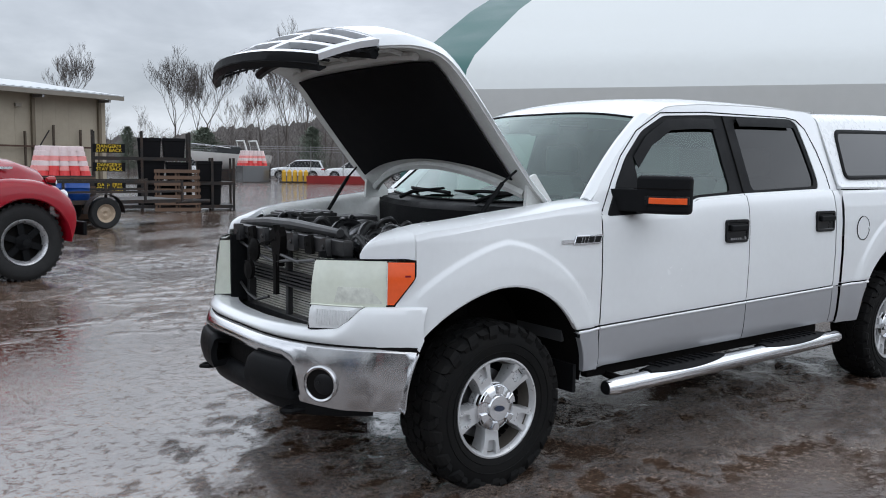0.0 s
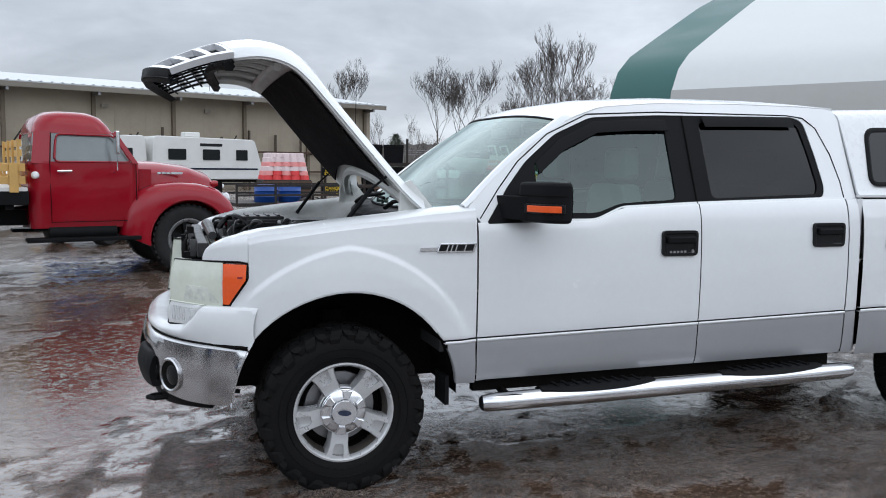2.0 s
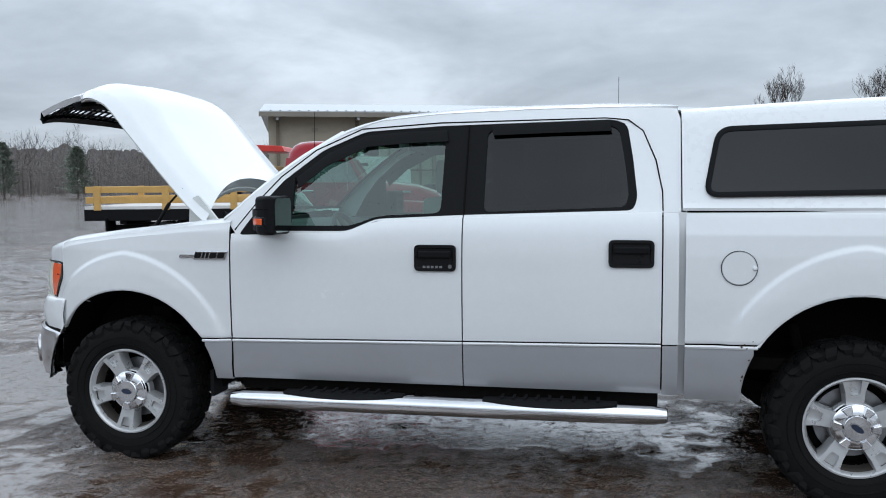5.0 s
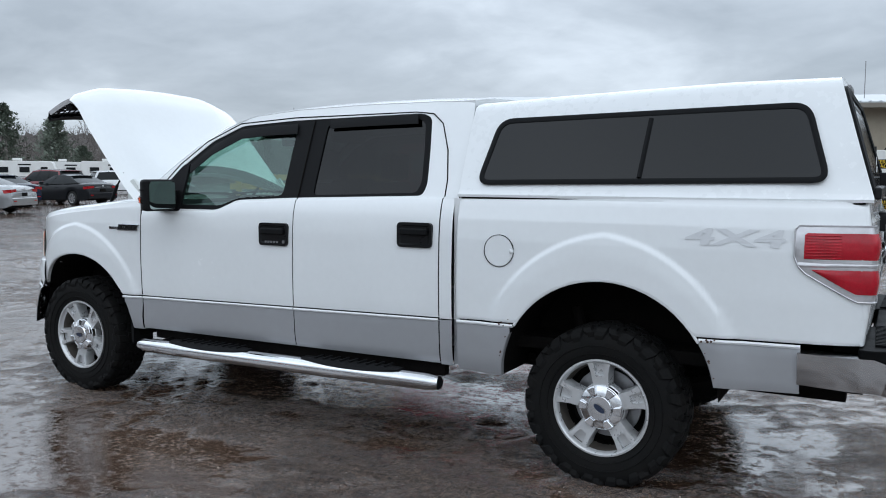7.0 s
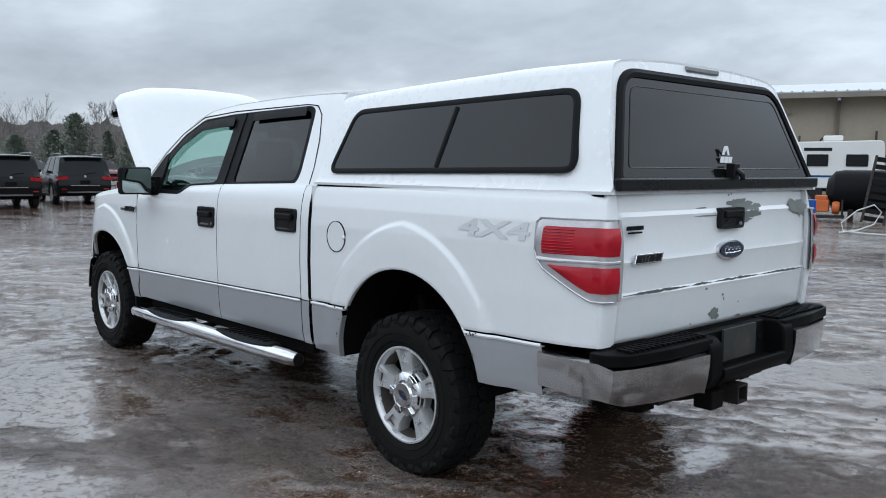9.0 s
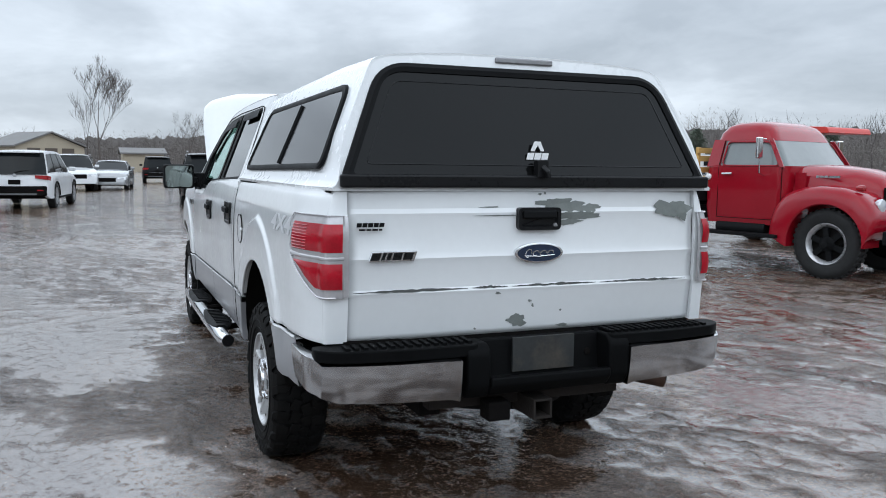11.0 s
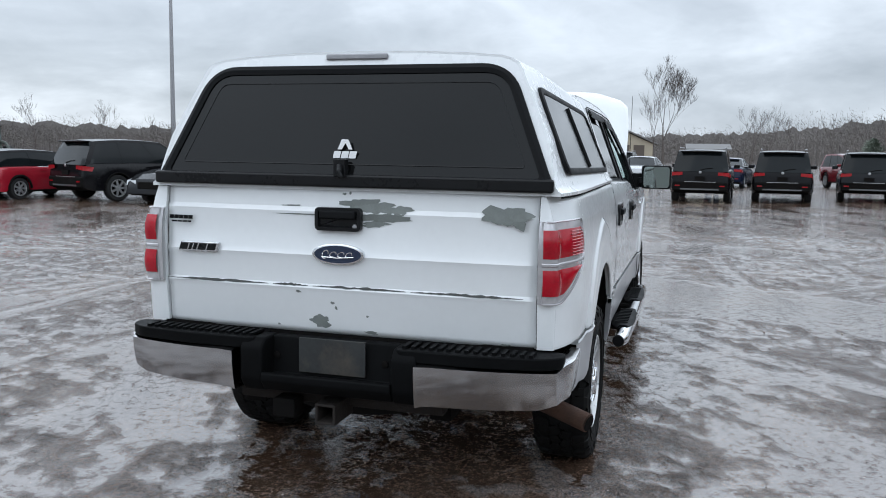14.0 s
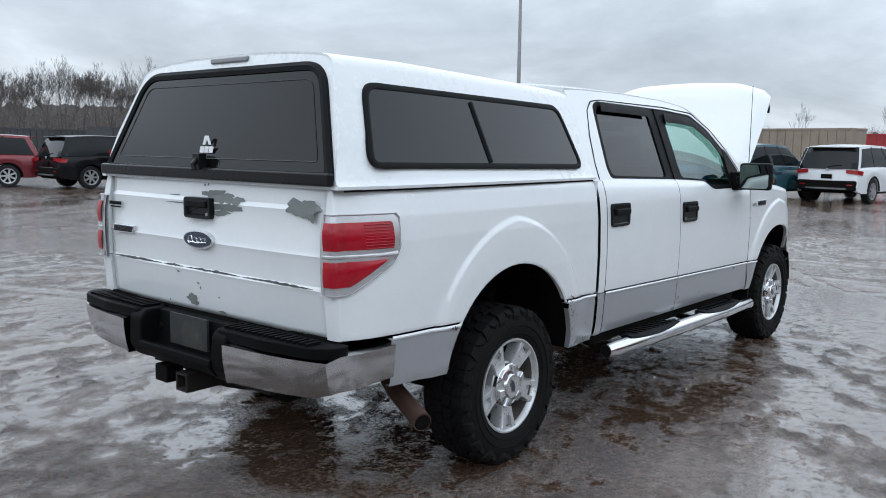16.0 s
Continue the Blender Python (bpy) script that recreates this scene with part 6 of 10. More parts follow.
# hollows where clear water stands, and two low rises: x, y, half length, half width, heading, depth
# the rise at x 5.5 is added: its duller mud stands for shade behind the tail
POOLS = [(3.75, -1.55, 0.50, 0.30, 20, 0.022), (2.15, -1.0, 1.7, 0.75, 5, -0.014), (5.5, 0.25, 0.9, 1.0, 0, -0.013), (-1.2, 0.4, 1.2, 0.6, 60, 0.007), (-0.9, 3.4, 1.5, 0.55, -35, 0.020), (2.6, -2.6, 0.55, 0.28, 30, 0.016), (1.0, -1.9, 1.1, 0.50, 15, 0.030),
         (-1.4, 1.7, 1.9, 1.0, 65, 0.034), (-0.9, 4.7, 0.9, 0.5, 20, 0.022), (1.0, -9.0, 1.7, 0.8, 135, 0.034), (3.1, -4.2, 1.1, 0.5, 30, 0.020), (1.6, 1.75, 0.65, 0.20, 35, 0.018), (2.0, 1.25, 0.5, 0.15, 10, 0.016),
         (1.7, 11.7, 1.2, 0.6, 0, 0.022), (1.5, 0.1, 1.5, 0.55, 0, 0.024), (4.0, 0.2, 0.7, 0.5, 0, 0.016), (-3.5, 4.5, 1.6, 0.7, 15, 0.022), (4.4, 3.0, 0.9, 0.3, 50, 0.016), (-2.5, -3.0, 1.2, 0.5, 30, 0.020),
         (-5.5, -6.0, 1.8, 0.6, 50, 0.022), (-6.5, 1.5, 1.8, 0.6, 80, 0.022), (6.2, -3.2, 0.8, 0.35, 40, 0.016)]
# tyre tracks: centre of the curve, radius, half gap between the two wheels
TRACKS = [(-22.0, -16.0, 26.5, 0.78), (-6.0, 24.0, 21.5, 0.80), (-18.0, 22.0, 27.0, 0.76), (40.0, 3.0, 44.5, 0.8), (3.0, -40.0, 36.3, 0.82), (-30.0, 3.0, 30.0, 0.78), (2.0, 60.0, 55.4, 0.8), (-12.0, -30.0, 27.0, 0.8), (10.0, 30.0, 27.5, 0.8)]


def mud_height(x, y, gap):
    """Height of the mud over a grid of places; gap: the spacing there, which finer relief has to exceed."""
    def keep(size):
        return np.clip(size / gap - 1.2, 0, 1)
    c, s = math.cos(radians(25)), math.sin(radians(25))
    u, v = (c * x + s * y), (-s * x + c * y)
    h = 0.014 * layered(u / 2.6, v / 1.2, 3, 11) * keep(1.2)
    h = h + 0.017 * layered(u / 0.75, v / 0.38, 4, 23, 0.6) * keep(0.35)
    churn = step_of(layered(u / 2.6, v / 1.2, 4, 37, 0.6), -0.20, 0.20)
    h = h + churn * (0.002 + 0.046 * layered(u / 0.34, v / 0.22, 3, 41, 0.65)) * keep(0.14)
    h = h + (0.006 + 0.018 * churn) * layered(x / 0.14, y / 0.12, 2, 53, 0.7) * keep(0.11)
    for cx, cy, r, half in TRACKS:
        d = np.hypot(x - cx, y - cy) - r
        wob = 0.10 * layered(x / 4.0, y / 4.0, 2, int(r * 7))
        patch = step_of(layered(x / 3.0, y / 3.0, 2, int(r * 5)), -0.25, 0.15)
        for side in (-half, half):
            e = np.abs(d - side + wob)
            lugs = 0.0035 * np.sign(np.sin(np.arctan2(y - cy, x - cx) * r / 0.045)) * (e < 0.11)
            h = h + patch * keep(0.2) * (-0.010 * (1 - step_of(e, 0.08, 0.14)) + 0.011 * np.exp(-((e - 0.165) / 0.035) ** 2) + lugs)
    for px, py, a, b, turn, deep in POOLS:
        ct, st = math.cos(radians(turn)), math.sin(radians(turn))
        q = np.hypot((ct * (x - px) + st * (y - py)) / a, (-st * (x - px) + ct * (y - py)) / b) + 0.35 * layered(x / 0.5, y / 0.5, 3, 71)
        h = h - deep * (1 - step_of(q, 0.55, 1.25))
    return np.maximum(h - 0.0012, LEVEL_Z)


def ground_material():
    m = bpy.data.materials.new("wet_mud")
    m.use_nodes = True
    nt = m.node_tree
    N, L = nt.nodes.new, nt.links.new
    b = nt.nodes["Principled BSDF"]
    tc = N("ShaderNodeTexCoord")

    def noise_(scale, detail=5, rough=0.55, dist=0.0, vec=None):
        n = N("ShaderNodeTexNoise")
        n.inputs["Scale"].default_value, n.inputs["Detail"].default_value = scale, detail
        n.inputs["Roughness"].default_value, n.inputs["Distortion"].default_value = rough, dist
        L(vec or tc.outputs["Object"], n.inputs["Vector"])
        return n.outputs["Fac"]

    def ramp(val, a, b_, lo=0.0, hi=1.0):
        r = N("ShaderNodeMapRange")
        r.interpolation_type = "SMOOTHSTEP"
        r.inputs["From Min"].default_value, r.inputs["From Max"].default_value = a, b_
        r.inputs["To Min"].default_value, r.inputs["To Max"].default_value = lo, hi
        L(val, r.inputs["Value"])
        return r.outputs[0]

    def math_(op, a, b_):
        n = N("ShaderNodeMath")
        n.operation = op
        for i, v in enumerate((a, b_)):
            if isinstance(v, (int, float)):
                n.inputs[i].default_value = v
            else:
                L(v, n.inputs[i])
        return n.outputs[0]

    mp = N("ShaderNodeMapping")
    mp.inputs["Rotation"].default_value = (0, 0, radians(-25))
    mp.inputs["Scale"].default_value = (0.55, 1.2, 1)
    L(tc.outputs["Object"], mp.inputs["Vector"])
    sep = N("ShaderNodeSeparateXYZ")
    L(tc.outputs["Object"], sep.inputs[0])
    broad = noise_(0.5, 5, 0.6, 0.3, mp.outputs[0])
    mid = noise_(2.6, 6, 0.65, 0.4, mp.outputs[0])
    fine = noise_(13.0, 6, 0.7)
    lump = noise_(38.0, 5, 0.72)
    grit = noise_(95.0, 4, 0.75)
    rise = math_("SUBTRACT", sep.outputs["Z"], LEVEL_Z)
    # the shore is ragged: small lumps reach through the film of water
    shore = math_("ADD", rise, math_("ADD", math_("MULTIPLY", math_("SUBTRACT", fine, 0.47), 0.022), math_("ADD", math_("MULTIPLY", math_("SUBTRACT", lump, 0.5), 0.016), math_("MULTIPLY", math_("SUBTRACT", grit, 0.5), 0.008))))
    water = ramp(shore, 0.0085, -0.0012)
    damp = ramp(shore, 0.022, 0.003)
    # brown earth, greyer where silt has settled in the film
    mix1 = N("ShaderNodeMix")
    mix1.data_type = "RGBA"
    L(ramp(math_("ADD", math_("MULTIPLY", broad, 0.6), math_("MULTIPLY", mid, 0.4)), 0.40, 0.62), mix1.inputs["Factor"])
    mix1.inputs["A"].default_value = (0.060, 0.034, 0.022, 1)
    mix1.inputs["B"].default_value = (0.118, 0.080, 0.058, 1)
    tone = math_("MULTIPLY", ramp(lump, 0.3, 0.7, 0.6, 1.4), ramp(grit, 0.3, 0.7, 0.6, 1.4))
    c2 = N("ShaderNodeVectorMath")
    c2.operation = "SCALE"
    L(mix1.outputs["Result"], c2.inputs[0])
    L(tone, c2.inputs["Scale"])
    vor = N("ShaderNodeTexVoronoi")
    vor.inputs["Scale"].default_value = 42.0
    L(tc.outputs["Object"], vor.inputs["Vector"])
    sepc = N("ShaderNodeSeparateColor")
    L(vor.outputs["Color"], sepc.inputs[0])
    chip = math_("MULTIPLY", ramp(vor.outputs["Distance"], 0.20, 0.13), ramp(sepc.outputs[0], 0.90, 0.92))
    c3 = N("ShaderNodeMix")
    c3.data_type = "RGBA"
    L(math_("MULTIPLY", chip, 0.75), c3.inputs["Factor"])
    L(c2.outputs[0], c3.inputs["A"])
    c3.inputs["B"].default_value = (0.30, 0.27, 0.24, 1)
    L(c3.outputs["Result"], b.inputs["Base Color"])
    # wet mud shines, standing water mirrors
    rough = math_("ADD", ramp(damp, 0, 1, 0.17, 0.08), math_("ADD", ramp(grit, 0.3, 0.7, -0.03, 0.05), ramp(mid, 0.35, 0.65, -0.03, 0.05)))
    rmix = N("ShaderNodeMix")
    L(water, rmix.inputs["Factor"])
    L(rough, rmix.inputs["A"])
    rmix.inputs["B"].default_value = 0.03
    L(rmix.outputs["Result"], b.inputs["Roughness"])
    b.inputs["IOR"].default_value = 2.08
    L(math_("SUBTRACT", ramp(damp, 0, 1, 0.40, 0.58), ramp(water, 0, 1, 0.0, 0.06)), b.inputs["Specular IOR Level"])
    hb = math_("ADD", math_("MULTIPLY", fine, 0.7), math_("ADD", math_("MULTIPLY", grit, 0.22), math_("MULTIPLY", lump, 0.50)))
    bp = N("ShaderNodeBump")
    bp.inputs["Distance"].default_value = 0.075
    L(math_("MULTIPLY", ramp(damp, 0, 1, 1.0, 0.55), ramp(water, 0, 1, 1.0, 0.09)), bp.inputs["Strength"])
    L(hb, bp.inputs["Height"])
    L(bp.outputs[0], b.inputs["Normal"])
    return m


GROUND = ground_material()


def build_ground():
    def axis(lo, hi, far, step):
        a = list(np.arange(lo, hi + step / 2, step))
        before, after, d = [], [], 0.0
        while d < far:
            d += step + 0.05 * d
            before.append(lo - d)
            after.append(a[-1] + d)
        return np.array(before[::-1] + a + after)
    xs, ys = axis(-8.5, 10.0, 1500, 0.04), axis(-9.0, 9.0, 1500, 0.04)
    gx, gy = np.gradient(xs), np.gradient(ys)
    X, Y = np.meshgrid(xs, ys, indexing="ij")
    Z = mud_height(X, Y, np.maximum(gx[:, None], gy[None, :]))
    n, k = len(xs), len(ys)
    idx = np.arange(n * k).reshape(n, k)
    quads = np.stack([idx[:-1, :-1], idx[1:, :-1], idx[1:, 1:], idx[:-1, 1:]], -1).reshape(-1, 4)
    me = bpy.data.meshes.new("ground")
    me.vertices.add(n * k)
    me.vertices.foreach_set("co", np.stack([X, Y, Z], -1).astype(np.float32).ravel())
    me.loops.add(quads.size)
    me.loops.foreach_set("vertex_index", quads.astype(np.int32).ravel())
    me.polygons.add(len(quads))
    me.polygons.foreach_set("loop_start", np.arange(0, quads.size, 4, dtype=np.int32))
    me.update(calc_edges=True)
    me.shade_smooth()
    me.materials.append(GROUND)
    tagged(new("ground", me), "wet brown dirt lot with puddles and tyre tracks", "ground", kind="structure")


build_ground()


# ---- loose stones and clods over the lot ----
def scatter(name, label, count, material, seed, lo, hi, squash):
    rnd = random.Random(seed)
    verts, faces = [], []
    spots = [(rnd.gauss(2.2, 6.5), rnd.gauss(-0.5, 6.0)) for k in range(count)]
    px, py = np.array(spots).T
    above = mud_height(px, py, np.full(count, 0.04)) > LEVEL_Z + 0.0025
    for k, (x, y) in enumerate(spots):
        if noise.noise(Vector((x * 0.7, y * 0.7, seed))) < rnd.uniform(-0.1, 0.6):
            continue
        if not above[k]:
            continue
        r = lo * (hi / lo) ** (rnd.random() ** 2.5)
        a0 = rnd.uniform(0, 6.28)
        n = len(verts)
        for z, q in ((-0.3, 1.0), (0.45 * squash, 0.85)):
            for j in range(5):
                a = a0 + j * 1.2566
                f = q * rnd.uniform(0.65, 1.15)
                verts.append((x + r * f * math.cos(a), y + r * f * math.sin(a), r * z * rnd.uniform(0.8, 1.2)))
        verts.append((x + r * rnd.uniform(-0.2, 0.2), y + r * rnd.uniform(-0.2, 0.2), r * 0.8 * squash))
        for j in range(5):
            i = (j + 1) % 5
            faces += [(n + j, n + i, n + 5 + i, n + 5 + j), (n + 5 + j, n + 5 + i, n + 10)]
    me = bpy.data.meshes.new(name)
    me.from_pydata(verts, [], faces)
    me.materials.append(material)
    tagged(new(name, me), label, name, kind="stuff")


CLOD = mat("wet_clods", (0.075, 0.053, 0.040), 0.42, vary=0.35, scale=12, fine=90, bump=0.5, bump_scale=120)
STONE = mat("wet_stones", (0.24, 0.21, 0.185), 0.4, vary=0.4, scale=9, fine=60, bump=0.2, bump_scale=90)
scatter("clods", "dark crumbs of wet mud on the dirt lot", 34000, CLOD, 3, 0.003, 0.015, 0.6)
scatter("stones", "small pale stones scattered on the dirt lot", 9000, STONE, 9, 0.002, 0.011, 0.9)


# ---- materials of the yard ----
RED_PAINT = mat("red_truck_paint", (0.27, 0.004, 0.013), 0.13, vary=0.08, scale=2, coat=0.2, spec=0.35, rvary=0.4)
YELLOW_WOOD = mat("varnished_yellow_wood", (0.55, 0.33, 0.10), 0.45, vary=0.2, scale=5, fine=60, coat=0.2)
TAN_WALL = mat("tan_metal_wall", (0.34, 0.295, 0.225), 0.55, vary=0.10, scale=0.5, fine=8, dirt=0.35, dirt_color=(0.20, 0.165, 0.12))
ROOF_METAL = mat("pale_roof_metal", (0.50, 0.52, 0.53), 0.4, metal=0.3, vary=0.1, scale=1)
FABRIC = mat("white_membrane", (0.57, 0.585, 0.575), 0.6, vary=0.04, scale=0.3, fine=4, dirt=0.12, dirt_color=(0.5, 0.5, 0.46))
FABRIC_LOW = mat("grey_membrane_skirt", (0.44, 0.44, 0.425), 0.7, vary=0.08, scale=0.4, fine=3, dirt=0.35, dirt_color=(0.36, 0.35, 0.31))
FABRIC_GREEN = mat("green_membrane", (0.028, 0.105, 0.095), 0.5, vary=0.1, scale=0.5)
BARK = mat("bare_bark", (0.11, 0.095, 0.085), 0.9, vary=0.3, scale=3, fine=30, spec=0.1)
TWIG = mat("bare_twigs", (0.108, 0.096, 0.090), 0.95, vary=0.3, scale=2, fine=20, spec=0.1)
NEEDLE = mat("pine_needles", (0.15, 0.175, 0.14), 0.8, vary=0.4, scale=1.5, fine=14, spec=0.1)
BRUSH = mat("winter_brush", (0.155, 0.14, 0.13), 0.95, vary=0.35, scale=0.6, fine=5, spec=0.1)
WOOD_PALLET = mat("weathered_pallet_wood", (0.10, 0.058, 0.037), 0.85, vary=0.3, scale=6, fine=50, dirt=0.3)
BLUE_PLASTIC = mat("blue_plastic", (0.012, 0.07, 0.30), 0.35, vary=0.15, scale=6)
BLACK_BIN = mat("black_bin_plastic", (0.006, 0.006, 0.007), 0.5, vary=0.3, scale=4, spec=0.15)
RACK_STEEL = mat("dark_rack_steel", (0.022, 0.02, 0.019), 0.6, metal=0.3, vary=0.3, scale=6, dirt=0.4, dirt_color=(0.12, 0.06, 0.03))
SAFETY_ORANGE = mat("red_safety_plastic", (0.72, 0.06, 0.06), 0.45, vary=0.1, scale=5)
WRAP_WHITE = mat("white_band", (0.74, 0.60, 0.59), 0.4, vary=0.1, scale=5)
YELLOW = mat("yellow_machine_paint", (0.62, 0.36, 0.03), 0.5, vary=0.15, scale=3, dirt=0.3)
RV_WHITE = mat("white_trailer_skin", (0.68, 0.68, 0.66), 0.4, vary=0.05, scale=1.5, dirt=0.2, dirt_color=(0.45, 0.42, 0.38))
BROWN_BOX = mat("brown_container_steel", (0.17, 0.12, 0.09), 0.7, vary=0.2, scale=1.2, dirt=0.4)
TAN_BOX = mat("tan_container_steel", (0.27, 0.22, 0.17), 0.7, vary=0.2, scale=1.2, dirt=0.4)
DARK_BOX = mat("dark_grey_trailer_steel", (0.055, 0.057, 0.06), 0.6, vary=0.2, scale=1.2, dirt=0.3)
RED_BOX = mat("red_container_steel", (0.30, 0.03, 0.03), 0.6, vary=0.15, scale=1)
CAR_GLASS = mat("dark_car_glass", (0.008, 0.010, 0.011), 0.06, vary=0.2, scale=2, spec=0.22)
CAR_RED = mat("red_lamp_lens", (0.30, 0.006, 0.010), 0.2, vary=0.15, scale=20, coat=0.5)
CAR_LAMP = mat("clear_lamp_lens", (0.62, 0.64, 0.66), 0.12, metal=0.3, vary=0.1, coat=0.5)
CAR_TYRE = mat("plain_tyre_rubber", (0.010, 0.010, 0.010), 0.75, vary=0.3, scale=12)
CAR_RIM = mat("silver_rim", (0.50, 0.50, 0.51), 0.3, metal=0.7, vary=0.15, scale=20)


def paint(name, c, metal=0.25):
    return mat(name, c, 0.16, metal=metal, vary=0.08, scale=1.2, coat=0.05 if max(c) < 0.1 else 0.5, dirt=0.10 if max(c) > 0.1 else 0.03, dirt_color=(0.12, 0.10, 0.09), spec=0.2 if max(c) < 0.1 else 0.5)


# ---- parked cars: x ahead, the middle on the ground ----
KINDS = {
    # length, width, height; body top line; glass base and roof (share of length from the tail)
    "sedan": (4.95, 1.86, 1.46, [(0, 0.80), (0.015, 0.97), (0.05, 1.03), (0.16, 1.06), (0.30, 1.02), (0.66, 1.0), (0.80, 0.93), (0.93, 0.80), (0.985, 0.66), (1, 0.50)], (0.13, 0.70), (0.30, 0.53)),
    "suv": (4.75, 1.92, 1.74, [(0, 0.72), (0.01, 1.02), (0.03, 1.10), (0.3, 1.12), (0.68, 1.10), (0.80, 1.05), (0.94, 0.96), (0.99, 0.80), (1, 0.55)], (0.012, 0.715), (0.075, 0.53)),
    "hatch": (3.75, 1.70, 1.42, [(0, 0.66), (0.015, 0.90), (0.04, 0.95), (0.3, 0.97), (0.68, 0.96), (0.80, 0.92), (0.95, 0.80), (0.99, 0.66), (1, 0.45)], (0.012, 0.71), (0.05, 0.585)),
    "pickup": (5.8, 2.0, 1.90, [(0, 0.75), (0.005, 1.30), (0.02, 1.33), (0.375, 1.33), (0.385, 1.24), (0.70, 1.22), (0.78, 1.20), (0.95, 1.12), (0.99, 0.9), (1, 0.6)], (0.385, 0.735), (0.415, 0.62)),
}


def build_car(kind, colour, label, roof=None, rims=None, group="parked cars", rails=False, bright_line=False):
    L, W, H, top, base, crest = KINDS[kind]
    car = thing("car" if kind != "pickup" else "parked_pickup", label, "car" if kind != "pickup" else "pickup truck", group)
    ux, uz = [p[0] for p in top], [p[1] for p in top]
    wr = {"sedan": 0.33, "suv": 0.37, "hatch": 0.31, "pickup": 0.40}[kind]
    axles = (-0.5 * L + (0.215 if kind != "pickup" else 0.23) * L, 0.5 * L - (0.19 if kind != "hatch" else 0.17) * L)
    sill = {"sedan": 0.22, "suv": 0.30, "hatch": 0.22, "pickup": 0.38}[kind]

    def half(u):
        return W / 2 * (1 - 0.10 * max(0.0, (0.12 - u) / 0.12) ** 2 - 0.16 * max(0.0, (u - 0.82) / 0.18) ** 2)

    us = sorted(set([round(float(u), 4) for u in np.linspace(0, 1, 33)] + [p[0] for p in top] +
                    [round((a + 0.5 * L + (wr + 0.05) * math.cos(q)) / L, 4) for a in axles for q in (math.pi * k / 12 for k in range(13))]))
    body = Shape()
    cols = []
    for u in us:
        x, w, zt = -0.5 * L + L * u, half(u), lerp(u, ux, uz)
        zb = sill + 0.10 * max(0.0, (0.05 - u) / 0.05) + 0.06 * max(0.0, (u - 0.95) / 0.05)
        arch = 0.0
        for a in axles:
            r = wr + 0.05
            if abs(x - a) < r:
                arch = max(arch, wr + math.sqrt(r * r - (x - a) ** 2))
        lo = max(zb, arch)
        sh = zt - 0.10
        mid = max(lo + 0.02, (lo + sh) / 2)
        half_col = [(w * 0.90, lo if arch > zb else zb), (w * 0.985, lo + 0.01), (w, mid), (w * 0.985, max(mid + 0.01, sh - 0.03)), (w * 0.955, max(mid + 0.02, sh + 0.035)), (w * 0.86, zt - 0.022), (w * 0.55, zt + 0.012), (0.0, zt + 0.025)]
        cols.append([(x, y, z) for y, z in half_col] + [(x, -y, z) for y, z in half_col[-2::-1]])
    body.grid(cols)
    for c in (cols[0], cols[-1]):
        body.add(c, [tuple(range(len(c)))])
    part("body", body, colour, car)
    under = Shape().box(0, 0, sill + 0.16, L * 0.93, W * 0.84, 0.30)
    part("underbody", under, DARK, car)
    # glasshouse: dark glass with a painted roof and pillars
    bx0, bx1 = -0.5 * L + L * base[0], -0.5 * L + L * base[1]
    rx0, rx1 = -0.5 * L + L * crest[0], -0.5 * L + L * crest[1]
    zb0, zb1 = lerp(base[0], ux, uz) - 0.01, lerp(base[1], ux, uz) - 0.01
    wb = W / 2 * 0.90
    wt = W / 2 * {"sedan": 0.70, "hatch": 0.76}.get(kind, 0.77)
    zr = H - 0.035
    def gh(u, t):
        """u along, t up: half width and place on the glasshouse side."""
        a = bx0 + (bx1 - bx0) * u
        b = rx0 + (rx1 - rx0) * u
        z0 = zb0 + (zb1 - zb0) * u
        zz = zr - 0.05 * (2 * u - 1) ** 2
        s = t
        return (a + (b - a) * s, wb + (wt - wb) * t ** 1.25 - 0.04 * max(0, abs(2 * u - 1) - 0.85), z0 + (zz - z0) * t)
    glass_ = Shape()
    for s in (-1, 1):
        glass_.grid([[(lambda p: (p[0], s * p[1], p[2]))(gh(u, t)) for t in (0, 0.25, 0.5, 0.75, 1.0)] for u in np.linspace(0, 1, 13)])
    for u in (0, 1):
        ends = []
        for k in np.linspace(-1, 1, 9):
            col = []
            for t in (0, 0.33, 0.66, 1.0):
                p = gh(u, t)
                col.append((p[0] + (0.06 if u else -0.05) * (1 - k * k) * (1 - 0.3 * t), p[1] * k, p[2]))
            ends.append(col)
        glass_.grid(ends)
    part("glasshouse", glass_, CAR_GLASS, car, "dark car glass")
    rows_ = []
    for u in np.linspace(0, 1, 13):
        p = gh(u, 1.0)
        q = gh(u, 0.90)
        row = [(q[0], -q[1] - 0.006, q[2])]
        for k in np.linspace(-1, 1, 11):
            row.append((p[0] + (0.05 if u > 0.9 else -0.04 if u < 0.1 else 0.0) * (1 - k * k), (p[1] + 0.004) * k, p[2] + 0.006 + 0.035 * (1 - k * k)))
        row.append((q[0], q[1] + 0.006, q[2]))
        rows_.append(row)
    part("roof", Shape().grid(rows_), roof or colour, car, thick=0.01)
    posts = (0.0, 0.36, 0.70, 1.0) if kind in ("suv", "sedan") else ((0.0, 0.5, 1.0) if kind == "hatch" else (0.0, 0.48, 1.0))
